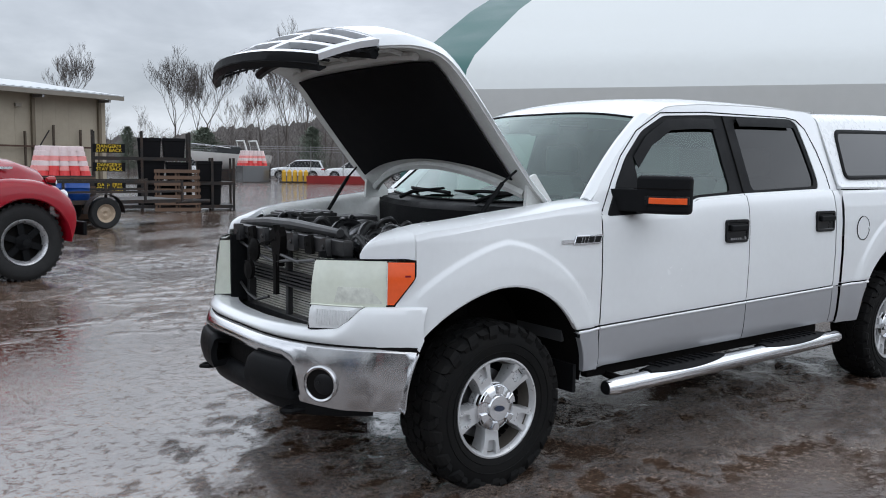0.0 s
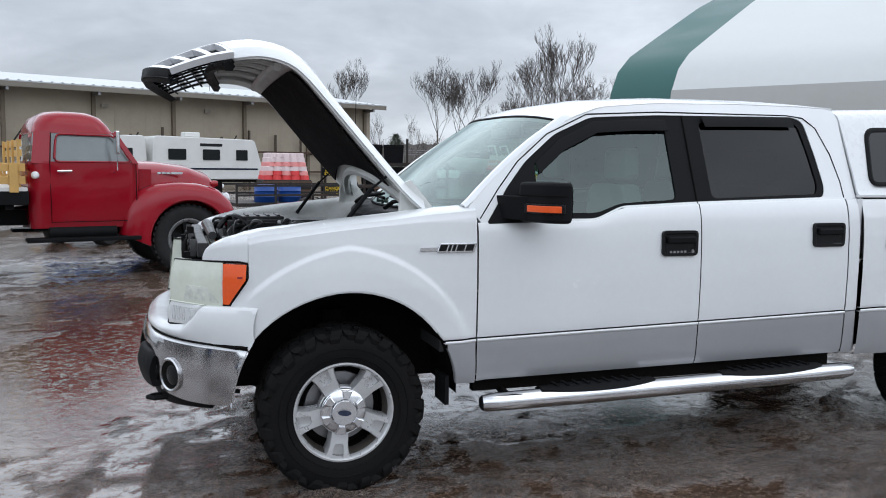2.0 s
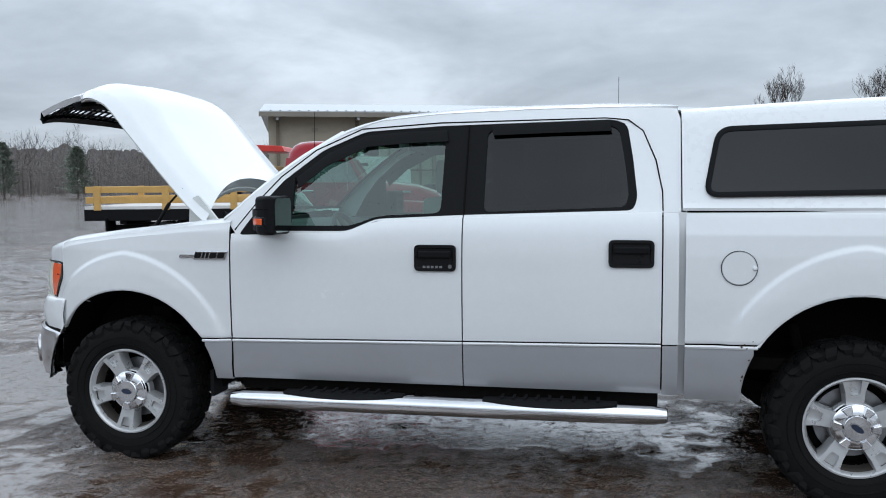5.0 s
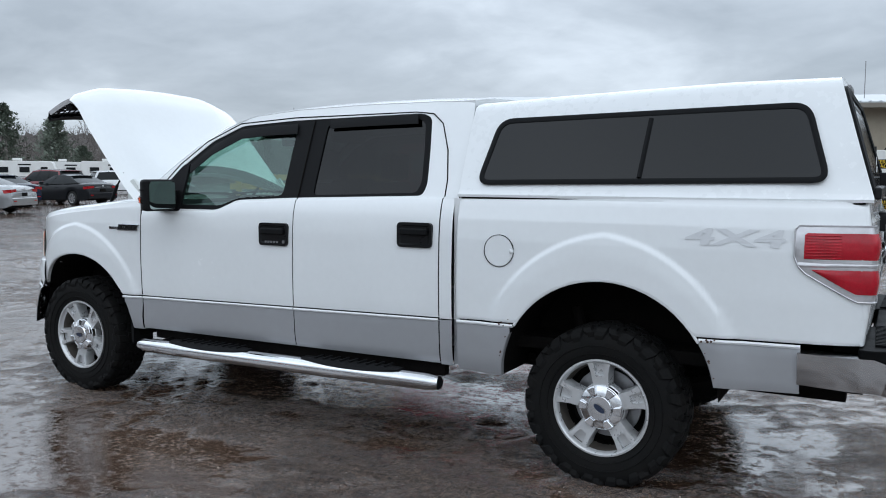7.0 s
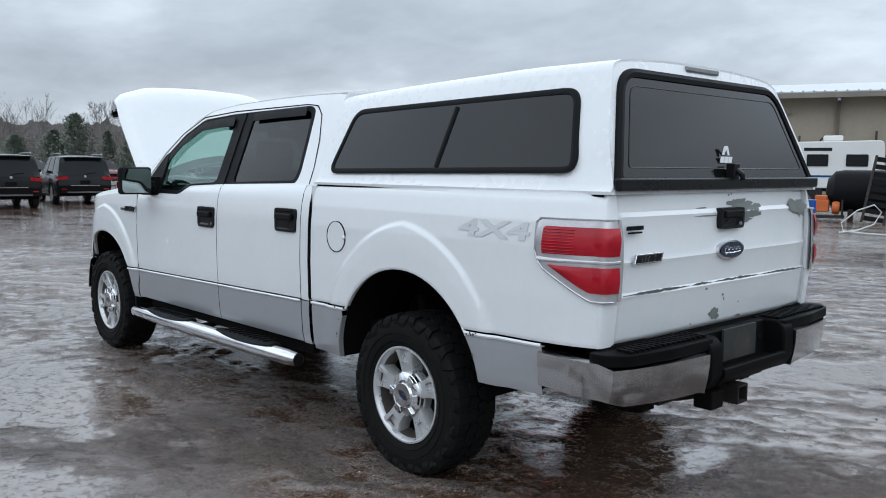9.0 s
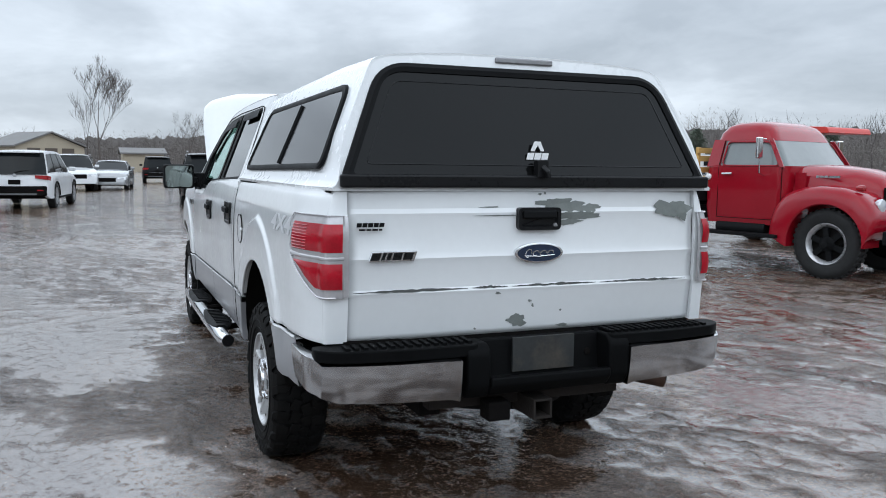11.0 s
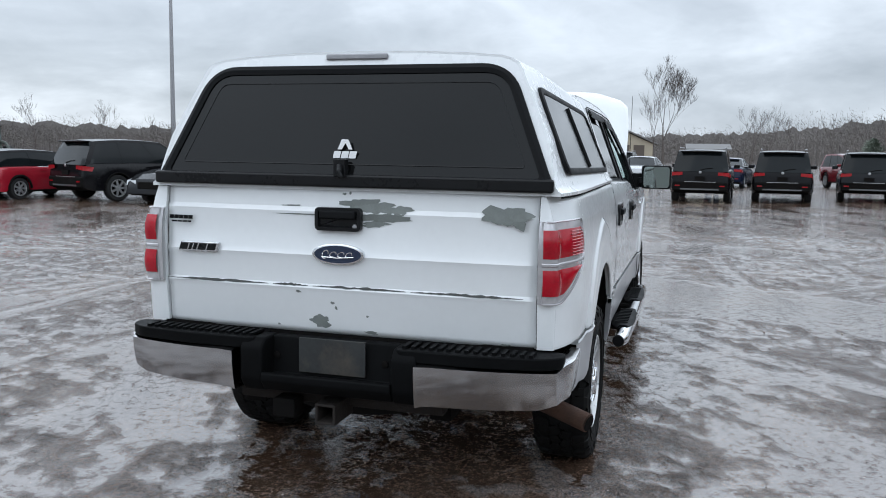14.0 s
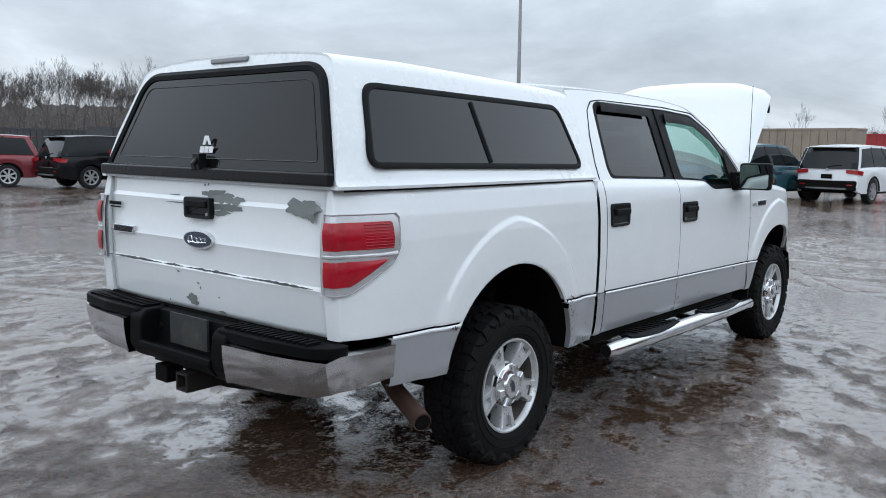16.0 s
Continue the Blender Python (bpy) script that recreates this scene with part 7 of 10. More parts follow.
    for s in (-1, 1):
        for u in posts:
            w = 0.075 if u in (0.0,) and kind != "sedan" else 0.04
            pl = [[(p[0] + d, s * (p[1] + 0.008), p[2]) for d in ((0, w * 2) if u == 0 else (-w, w) if u < 1 else (-w * 1.6, 0.0))] for p in (gh(u, t) for t in (0, 0.3, 0.6, 0.95))]
            part("pillar", Shape().grid(pl), (roof or colour) if u in (0.0, 1.0) else CAR_GLASS, car, thick=0.01)
        # lamps
        hw = half(0.01)
        z1 = lerp(0.02, ux, uz)
        tall = 0.12 if kind in ("sedan", "suv") else 0.24
        tail = Shape()
        tail.loft([[(-0.5 * L - 0.008, s * (hw - 0.33 if kind != "hatch" else hw - 0.20), z1 - 0.06), (-0.5 * L + 0.30, s * (half(0.05) + 0.006), z1 - 0.10), (-0.5 * L - 0.006, s * (hw + 0.0), z1 - 0.07)],
                   [(-0.5 * L - 0.008, s * (hw - 0.33 if kind != "hatch" else hw - 0.20), z1 - 0.06 - tall * 0.8), (-0.5 * L + 0.24, s * (half(0.05) + 0.008), z1 - 0.10 - tall), (-0.5 * L - 0.006, s * (hw + 0.0), z1 - 0.07 - tall)]])
        if kind == "hatch":
            # upright oval lamp in a bright rim, turned out at the corner
            m = pose(-0.5 * L + 0.03, s * (hw - 0.06), z1 - 0.21, 0, 0, 90 - 34 * s) @ Matrix.Diagonal((0.72, 1, 1.0, 1))
            tail = Shape().lathe([(0.0001, 0.055), (0.07, 0.05), (0.105, 0.03), (0.115, 0.0)], 24, m)
            part("lamp_rim", Shape().lathe([(0.10, 0.0), (0.105, 0.042), (0.122, 0.040), (0.130, 0.0)], 24, m), CAR_RIM, car)
        part("tail_light", tail, CAR_RED, car)
        if kind in ("hatch", "suv"):
            for a in axles:
                trim = [(a + (wr + 0.058) * math.cos(q), s * (half((a + 0.5 * L + (wr + 0.05) * math.cos(q)) / L) * 0.985 + 0.006), wr + (wr + 0.058) * math.sin(q)) for q in (math.pi * k / 12 for k in range(13))]
                part("arch_trim", Shape().tube(trim, 0.034 if kind == "hatch" else 0.022, 6), DARK, car)
        if bright_line:
            part("window_line", Shape().tube([(p[0], s * (p[1] + 0.012), p[2] + 0.015) for p in (gh(u, 0.0) for u in np.linspace(0.02, 0.97, 12))], 0.013, 5), CAR_RIM, car, "bright strip under the windows")
            if kind == "sedan":
                part("window_line", Shape().tube([(p[0], s * (p[1] + 0.010), p[2]) for p in (gh(u, 0.93 * min(1.0, u * 8 + 0.02, (1 - u) * 8 + 0.02)) for u in np.linspace(0.0, 1.0, 40))], 0.010, 5), CAR_RIM, car)
        zf = lerp(0.955, ux, uz) - 0.10
        head = Shape()
        fw = half(0.97)
        head.loft([[(0.5 * L - 0.03, s * fw * 0.55, zf), (0.5 * L - 0.36, s * (half(0.93) + 0.006), zf + 0.06), (0.5 * L - 0.09, s * (fw + 0.0), zf)],
                   [(0.5 * L - 0.012, s * fw * 0.55, zf - 0.11), (0.5 * L - 0.30, s * (half(0.93) + 0.006), zf - 0.07), (0.5 * L - 0.06, s * (fw + 0.004), zf - 0.13)]])
        part("headlight", head, CAR_LAMP, car)
        mz = zb1 + 0.06
        part("mirror", Shape().box(bx1 - 0.42, s * (W / 2 + 0.09), mz + 0.03, 0.12, 0.20, 0.13), colour, car, bevel=0.03)
        for z in (0.62,):
            part("side_trim", Shape().box(0, s * (W / 2 * 0.985), sill + 0.02, L * 0.44, 0.03, 0.06), DARK, car)
        for dx in (-0.08, 0.13):
            part("door_handle", Shape().box(L * dx, s * (W / 2 * 0.985), zb1 - 0.13, 0.16, 0.03, 0.03), colour, car)
        if rails:
            part("roof_rail", Shape().tube([(rx0 + 0.15, s * wt * 0.93, H + 0.015), (rx0 + 0.25, s * wt * 0.95, H + 0.05), (rx1 - 0.25, s * wt * 0.95, H + 0.04), (rx1 - 0.1, s * wt * 0.93, H + 0.0)], 0.018, 6), STEEL, car)
    # tail: lower bumper, plate, spoiler
    bz = sill + 0.24
    part("rear_bumper", Shape().box(-0.5 * L + 0.04, 0, bz, 0.16, W * 0.90, 0.30), DARK if kind == "suv" else colour, car, bevel=0.05)
    part("front_grille", Shape().box(0.5 * L - 0.05, 0, lerp(0.95, ux, uz) - 0.24, 0.12, W * 0.42, 0.20), DARK, car, bevel=0.03)
    part("plate", Shape().box(-0.5 * L - 0.012, 0, lerp(0.02, ux, uz) - 0.26, 0.02, 0.32, 0.13), DARK, car)
    part("trim_strip", Shape().box(-0.5 * L - 0.008, 0, lerp(0.02, ux, uz) - (0.38 if kind == "suv" else 0.12), 0.02, W * 0.5, 0.022), CAR_RIM, car)
    for s in (-1, 1):
        part("reflector", Shape().box(-0.5 * L - 0.045, s * W * 0.36, bz + 0.02, 0.012, 0.16, 0.035), CAR_RED, car)
    if kind == "suv":
        part("bumper_trim", Shape().box(-0.5 * L - 0.046, 0, bz - 0.09, 0.014, W * 0.62, 0.05), P_GREY, car)
    if kind in ("suv", "hatch"):
        q0, q1 = gh(0, 0.08), gh(0, 0.16)
        part("rear_wiper", Shape().tube([(q0[0] - 0.06, 0.0, q0[2]), (q1[0] - 0.055, -0.20, q1[2]), (q1[0] - 0.04, -0.38, q1[2] + 0.01)], 0.012, 5), DARK, car)
    part("round_badge", Shape().lathe([(0.0001, 0.012), (0.04, 0.010), (0.045, 0.0)], 14, pose(-0.5 * L - 0.004, 0, lerp(0.02, ux, uz) - 0.06, 0, 0, 90)), CAR_RIM, car)
    if kind == "pickup":
        inner = Shape().box(-0.5 * L + 0.20 * L, 0, 1.30, 0.34 * L, W * 0.78, 0.10)
        part("bed_floor", inner, DARK, car)
    else:
        p = gh(0, 1.0)
        part("spoiler", Shape().box(p[0] - 0.07, 0, p[2] + 0.005, 0.22, wt * 1.75, 0.035), roof or colour, car, bevel=0.012)
    for a in axles:
        for s in (-1, 1):
            wh = part("wheel", Shape().lathe([(wr * 0.62, -0.10), (wr * 0.66, -0.11), (wr * 0.93, -0.11), (wr, -0.085), (wr, 0.085), (wr * 0.93, 0.11), (wr * 0.5, 0.10)], 28, pose(a, s * (W / 2 - 0.13), wr) @ Matrix.Diagonal((1, -s, 1, 1)) @ pose(0, 0, 0)), CAR_TYRE, car)
            rim_ = Shape()
            m = pose(a, s * (W / 2 - 0.13), wr) @ Matrix.Diagonal((1, -s, 1, 1))
            rim_.lathe([(wr * 0.60, -0.105), (wr * 0.68, -0.112), (wr * 0.67, -0.09), (wr * 0.6, -0.04)], 24, m)
            for k in range(7):
                rim_.box(wr * 0.32, -0.09, 0, wr * 0.62, 0.03, wr * 0.16, m @ Matrix.Rotation(radians(360 / 7 * k), 4, "Y"))
            rim_.lathe([(0.0001, -0.11), (wr * 0.16, -0.105), (wr * 0.18, -0.06)], 12, m)
            part("rim", rim_, rims or CAR_RIM, wh)
            part("brake", Shape().lathe([(0.0001, -0.03), (wr * 0.6, -0.03)], 20, m), DARK, wh)
    return car


P_BLACK, P_GREY = paint("black_paint", (0.005, 0.005, 0.006), 0.0), paint("grey_paint", (0.16, 0.165, 0.17), 0.5)
P_SILVER, P_WHITE = paint("silver_paint", (0.34, 0.345, 0.35), 0.5), paint("white_paint", (0.72, 0.73, 0.74), 0.0)
P_BLUE, P_TEAL = paint("bright_blue_paint", (0.008, 0.078, 0.235), 0.3), paint("teal_paint", (0.012, 0.075, 0.10), 0.3)
P_RED, P_NAVY = paint("red_paint", (0.34, 0.012, 0.026), 0.2), paint("navy_paint", (0.006, 0.011, 0.028), 0.1)
P_CHAR, P_DKRED = paint("charcoal_paint", (0.016, 0.017, 0.019), 0.1), paint("maroon_paint", (0.16, 0.012, 0.018), 0.3)


def place(car, x, y, heading):
    """heading: degrees from +x, anticlockwise, that the car's front points to."""
    car.matrix_basis = pose(x, y, 0, 0, 0, heading)
    return car


def tail_at(car, L, x, y, heading):
    """Places a car by the middle of its tail."""
    a = radians(heading)
    return place(car, x + L / 2 * math.cos(a), y + L / 2 * math.sin(a), heading)


c_black = tail_at(build_car("suv", P_BLACK, "black sport utility vehicle, wet, with slim red tail lights", rails=True), 4.75, -20.4, 1.65, 176)
c_black_chrome = tail_at(build_car("suv", P_BLACK, "black sport utility vehicle with roof rails and a chrome tail strip", rails=True), 4.75, -21.6, 4.25, 175)
c_charcoal = tail_at(build_car("suv", P_CHAR, "charcoal sport utility vehicle parked in a row", rails=True), 4.75, -23.6, 7.2, 172)
c_grey = tail_at(build_car("sedan", P_GREY, "grey sedan parked on wet dirt"), 4.95, -23.3, 10.3, 168)
c_silver = tail_at(build_car("sedan", P_SILVER, "silver sedan parked at a slant on wet dirt"), 4.95, -23.8, 15.0, 205)
c_white = tail_at(build_car("suv", P_WHITE, "white sport utility vehicle with a dark rear window"), 4.75, -19.2, -4.0, 172)
c_teal = tail_at(build_car("suv", P_TEAL, "teal sport utility vehicle parked on wet dirt"), 4.75, -17.3, -6.45, 172)
c_blue = tail_at(build_car("suv", P_BLUE, "bright blue sport utility vehicle with slim tail lights"), 4.75, -15.6, -8.65, 155)
c_dark = place(build_car("sedan", P_CHAR, "dark grey sedan facing the lane, kidney grille"), -13.6, -12.05, -8)
c_small_black = tail_at(build_car("suv", P_BLACK, "small black sport utility vehicle parked on wet dirt"), 4.4, -11.6, -15.2, 160)
c_hatch = tail_at(build_car("hatch", P_RED, "small red hatchback with a black roof", roof=P_BLACK, bright_line=True), 3.75, -10.7, -17.7, 172)
c_navy = tail_at(build_car("sedan", P_NAVY, "dark blue sedan with a bright window line", bright_line=True), 4.95, -9.4, -20.2, 160)
c_pickup = tail_at(build_car("pickup", P_SILVER, "silver pickup parked in a row"), 5.8, -7.0, -21.8, 178)
c_redsuv = place(build_car("suv", P_DKRED, "dark red sport utility vehicle on the lot's edge"), -4.1, -26.9, -23)
c_edge = tail_at(build_car("suv", P_BLACK, "black sport utility vehicle on the lot's edge"), 4.75, -5.6, -24.1, 178)
# second row, farther off: one more of each kind, then repeats
far = [c_silver, c_dark, c_white, c_black, c_redsuv, c_grey, c_navy, c_charcoal]
rnd = random.Random(21)
spots = [(-36.3, -3.1, 6), (-38.0, -1.0, -8), (-36.5, 3.2, 170), (-38.5, 6.3, 176), (-37.5, 9.4, 10), (-39.5, 12.6, 175), (-38.0, 16.0, 185), (-36.0, 20.0, 178), (-37.5, 23.5, 5), (-38.8, 27.0, 180), (-46, 33.5, 60), (-45, 37.5, 64), (-44.5, 40.8, 58),
         (-28.5, -16.6, -8), (-29.5, -20.4, -5), (-27.5, -10.5, 172), (-31.5, -7.0, 175), (-25.5, -25.2, 170), (-22.5, -29.5, 165), (-17.5, -33.0, 200), (-30.8, 18.6, 178), (-31.5, 22.3, 182), (-50, -8, 4), (-50, -3, 176), (-51, 2, 178), (-50, 7, 8),
         (-52, 12, 176), (-52, 18, 2), (-53, 24, 176), (-40, -14.5, 172), (-41, -19, 4), (-38, -26, 178)]
for k, (x, y, h) in enumerate(spots):
    src = {0: c_white, 1: c_silver}.get(k, far[(k * 3 + (k // 8)) % len(far)])
    copy_thing(src, pose(x + rnd.uniform(-0.4, 0.4), y + rnd.uniform(-0.3, 0.3), 0, 0, 0, h + rnd.uniform(-4, 4)))


# ---- old red flatbed truck; x ahead from its rear axle ----
def old_truck():
    t = thing("flatbed_truck", "old red flatbed truck with yellow wooden stake sides", "truck", at=pose(-4.30, 7.24, 0, 0, 0, 14.4))
    # cab: rounded shell in rings from floor to roof
    cab = Shape()
    rings = []
    for z, x0, x1, w, r in ((0.66, 1.74, 2.98, 0.86, 0.12), (0.9, 1.72, 3.03, 0.90, 0.14), (1.25, 1.72, 3.06, 0.91, 0.15), (1.50, 1.73, 3.06, 0.90, 0.16)):
        rings.append([(x, y, z) for x, y in smooth_loop([(x0, -w), (x1, -w), (x1, w), (x0, w)], r, 5)])
    cab.loft(rings)
    body = part("cab", cab, RED_PAINT, t, "rounded red steel cab")
    top = Shape()
    rings = []
    for z, x0, x1, w, r in ((1.86, 1.80, 2.78, 0.80, 0.20), (1.97, 1.82, 2.72, 0.77, 0.22), (2.07, 1.88, 2.64, 0.72, 0.25), (2.13, 1.97, 2.52, 0.60, 0.25), (2.15, 2.1, 2.4, 0.40, 0.2)):
        rings.append([(x, y, z) for x, y in smooth_loop([(x0, -w), (x1, -w), (x1, w), (x0, w)], r, 5)])
    top.loft(rings)
    part("cab_roof", top, RED_PAINT, t)
    # glass band with pillars
    gl = Shape()
    r0 = [(x, y, 1.49) for x, y in smooth_loop([(1.75, -0.885), (3.02, -0.885), (3.02, 0.885), (1.75, 0.885)], 0.15, 5)]
    r1 = [(x, y, 1.87) for x, y in smooth_loop([(1.815, -0.79), (2.77, -0.79), (2.77, 0.79), (1.815, 0.79)], 0.19, 5)]
    gl.loft([r0, r1])
    part("glasshouse", gl, mat("old_truck_glass", (0.16, 0.18, 0.18), 0.05, vary=0.1, spec=0.7), t, "pale reflecting cab glass")
    for s in (-1, 1):
        for a, b, w in (((1.78, 0.90), (1.83, 0.80), 0.20), ((2.98, 0.90), (2.74, 0.80), 0.05)):
            q = [[(a[0] + d, s * (a[1] + 0.002), 1.48) for d in (-0.02, w)], [(b[0] + d, s * (b[1] + 0.004), 1.88) for d in (-0.02, w * 0.9)]]
            part("pillar", Shape().grid(q), RED_PAINT, t, thick=0.02)
        loop = smooth_loop([(2.02, 1.50), (2.95, 1.50), (2.75, 1.84), (2.06, 1.85)], 0.07, 4)
        yy = lambda z: 0.905 - (z - 1.48) * 0.24
        part("window_rim", Shape().tube([(x, s * yy(z), z) for x, z in loop + [loop[0]]], 0.014, 6), RED_PAINT, t)
        part("door_seam", Shape().tube([(x, s * (0.915 if z < 1.5 else yy(z)), z) for x, z in ((2.0, 1.86), (1.97, 1.5), (1.97, 0.74), (2.9, 0.74), (3.0, 1.0), (3.0, 1.48))], 0.006, 5), DARK, t)
        part("door_handle", Shape().tube([(2.05, s * 0.935, 1.38), (2.22, s * 0.94, 1.385)], 0.014, 6), CHROME, t)
        part("vent", Shape().box(3.16, s * 0.70, 1.28, 0.16, 0.02, 0.26), RED_PAINT, t)
        part("hood_badge", bar_letters([0.05, 0.05, 0.05, 0.16], 0.03, 0.01, 0.1, (3.34, s * 0.60, 1.345), (1, 0, 0), (0, 0, 1), (0, s, 0), 0.03), CHROME, t, "small chrome badge, plain bars")
        # mirror on an arm
        part("side_mirror", Shape().box(2.74, s * 1.08, 1.75, 0.05, 0.13, 0.30), CHROME, t, "tall chrome mirror", bevel=0.02)
        part("mirror_arm", Shape().tube([(2.72, s * 0.92, 1.36), (2.74, s * 1.06, 1.40), (2.74, s * 1.08, 1.88), (2.70, s * 0.86, 1.88)], 0.010, 6), CHROME, t)
        part("round_lamp", Shape().lathe([(0.0001, 0.05), (0.03, 0.045), (0.045, 0.02), (0.048, 0)], 16, pose(1.80, s * 0.90, 1.33) @ Matrix.Diagonal((1, s, 1, 1))), WHITE_MARK, t)
        # front fender: a bulky shell with a wheel opening cut in its side
        outer = [(2.80, 0.55), (2.82, 0.75), (2.88, 0.95), (3.02, 1.12), (3.25, 1.215), (3.55, 1.245), (3.85, 1.225), (4.10, 1.15), (4.27, 1.0), (4.34, 0.84), (4.33, 0.68), (4.26, 0.58)]
        dist = [0.0]
        for p, q in zip(outer, outer[1:]):
            dist.append(dist[-1] + math.hypot(q[0] - p[0], q[1] - p[1]))
        rows_ = []
        for k in range(33):
            d = dist[-1] * k / 32
            ox, oz = lerp(d, dist, [p[0] for p in outer]), lerp(d, dist, [p[1] for p in outer])
            a = radians(188 - 190 * k / 32)
            wx, wz = 3.68 + 0.525 * math.cos(a), 0.47 + 0.525 * math.sin(a)
            rows_.append([(ox + (wx - ox) * q, s * y, oz + (wz - oz) * q) for q, y in ((0, 0.40), (0, 0.78), (0.06, 0.88), (0.2, 0.945), (0.42, 0.98), (0.75, 0.995), (0.95, 1.0), (1.0, 0.985), (1.0, 0.55))])
        part("front_fender", Shape().grid(rows_), RED_PAINT, t, "bulky rounded red front fender", thick=0.012)
        hl = Shape().lathe([(0.0001, -0.04), (0.07, -0.03), (0.088, 0.0), (0.092, 0.03), (0.08, 0.05), (0.0001, 0.065)], 24, pose(4.25, s * 0.68, 1.0, 0, 0, -90))
        part("headlight", hl, CAR_LAMP, t, "round headlight")
        part("marker_lamp", Shape().lathe([(0.0001, -0.06), (0.03, -0.05), (0.045, 0.0), (0.04, 0.05), (0.0001, 0.06)], 14, pose(4.06, s * 0.80, 1.22, 0, 0, -90)), CAR_RED, t, "small red marker lamp")
        part("running_board", Shape().box(2.35, s * 0.92, 0.52, 1.35, 0.26, 0.05), BLACK_TRIM, t, bevel=0.01)
        part("fuel_tank", Shape().tube([(1.95, s * 0.80, 0.60), (2.75, s * 0.80, 0.60)], 0.10, 12), BLACK_TRIM, t)
    hood_ = Shape()
    rings = []
    for x, w, z0, z1 in ((3.02, 0.70, 0.80, 1.53), (3.4, 0.66, 0.80, 1.52), (3.8, 0.58, 0.80, 1.47), (4.1, 0.50, 0.80, 1.37), (4.22, 0.44, 0.80, 1.24)):
        rings.append([(x, y * w, z0 + (z1 - z0) * f) for y, f in ((-1, 0), (-1, 0.55), (-0.93, 0.78), (-0.72, 0.93), (-0.35, 0.99), (0, 1.0), (0.35, 0.99), (0.72, 0.93), (0.93, 0.78), (1, 0.55), (1, 0))])
    hood_.loft(rings)
    part("hood", hood_, RED_PAINT, t, "long rounded red hood")
    gr = part("grille", Shape().box(4.24, 0, 0.98, 0.10, 0.92, 0.50), DARK, t, "white bar grille")
    for k in range(4):
        part("bar", Shape().box(4.30, 0, 0.80 + 0.125 * k, 0.06, 1.02 - 0.05 * k, 0.062), WHITE_MARK, gr, bevel=0.02)
    for y in (-0.2, 0.2):
        part("bar", Shape().box(4.28, y, 0.98, 0.05, 0.05, 0.45), WHITE_MARK, gr)
    part("nose_panel", Shape().box(4.20, 0, 0.66, 0.12, 1.5, 0.24), RED_PAINT, t, bevel=0.05)
    part("front_bumper", Shape().box(4.44, 0, 0.60, 0.06, 1.80, 0.18), BLACK_TRIM, t, bevel=0.02)
    # frame and bed
    fr_ = Shape()
    for s in (-1, 1):
        fr_.box(1.6, s * 0.40, 0.78, 5.3, 0.09, 0.20)
    for x in (-0.6, 0.8, 1.5):
        fr_.box(x, 0, 0.98, 0.10, 1.9, 0.14)
    fr_.tube([(0, -0.75, 0.46), (0, 0.75, 0.46)], 0.08, 10).tube([(3.68, -0.7, 0.46), (3.68, 0.7, 0.46)], 0.05, 8)
    part("chassis", fr_, BLACK_TRIM, t)
    part("bed_frame", Shape().box(0.28, 0, 1.05, 2.86, 2.02, 0.17), BLACK_TRIM, t, "black steel bed frame", bevel=0.01)
    part("deck", Shape().box(0.28, 0, 1.155, 2.84, 2.0, 0.05), mat("white_deck", (0.62, 0.61, 0.59), 0.6, vary=0.1, scale=4), t, "pale bed deck", bevel=0.005)
    for s in (-1, 1):
        for z in (1.27, 1.425):
            part("side_board", Shape().box(0.28, s * 0.985, z, 2.80, 0.028, 0.095), YELLOW_WOOD, t, "varnished side board", bevel=0.004)
        for x in (-0.95, 0.05, 1.05, 1.55):
            part("stake", Shape().box(x, s * 1.012, 1.30, 0.10, 0.03, 0.36), YELLOW_WOOD, t, bevel=0.004)
    for z in (1.27, 1.43, 1.60, 1.72):
        part("head_board", Shape().box(1.64, 0, z, 0.028, 1.95, 0.085), YELLOW_WOOD, t, bevel=0.004)
    for y in (-0.93, -0.3, 0.3, 0.93):
        part("stake", Shape().box(1.615, y, 1.46, 0.03, 0.08, 0.62), YELLOW_WOOD, t, bevel=0.004)
    for z in (1.27, 1.425):
        part("tail_board", Shape().box(-1.12, 0, z, 0.028, 1.95, 0.095), YELLOW_WOOD, t, bevel=0.004)
    for s in (-1, 1):
        part("mud_flap", Shape().box(-0.82, s * 0.86, 0.72, 0.015, 0.40, 0.58), BLACK_BIN, t)
        part("tail_light", Shape().box(-1.14, s * 0.80, 1.04, 0.03, 0.14, 0.08), CAR_RED, t)
    def wheel(x, y, s):
        wr = 0.465
        m = pose(x, y, wr) @ Matrix.Diagonal((1, -s, 1, 1))
        wh = part("wheel", Shape().lathe([(0.27, -0.09), (0.30, -0.11), (0.40, -0.125), (0.445, -0.11), (wr, -0.085), (wr, 0.085), (0.445, 0.11), (0.40, 0.125), (0.27, 0.09)], 40, m), CAR_TYRE, t)
        part("rim", Shape().lathe([(0.225, -0.045), (0.255, -0.10), (0.275, -0.115), (0.285, -0.10), (0.27, -0.06)], 36, m), CAR_RIM, wh, "silver rim ring")
        part("hub", Shape().lathe([(0.0001, -0.16), (0.05, -0.155), (0.07, -0.10), (0.10, -0.07), (0.10, -0.02)], 20, m), BLACK_TRIM, wh)
        for k in range(6):
            part("spoke", Shape().box(0.16, -0.045, 0, 0.17, 0.04, 0.075, m @ Matrix.Rotation(radians(60 * k + 20), 4, "Y")), BLACK_TRIM, wh)
        part("dark_disc", Shape().lathe([(0.0001, -0.01), (0.27, -0.01)], 24, m), DARK, wh)
        lugs = Shape()
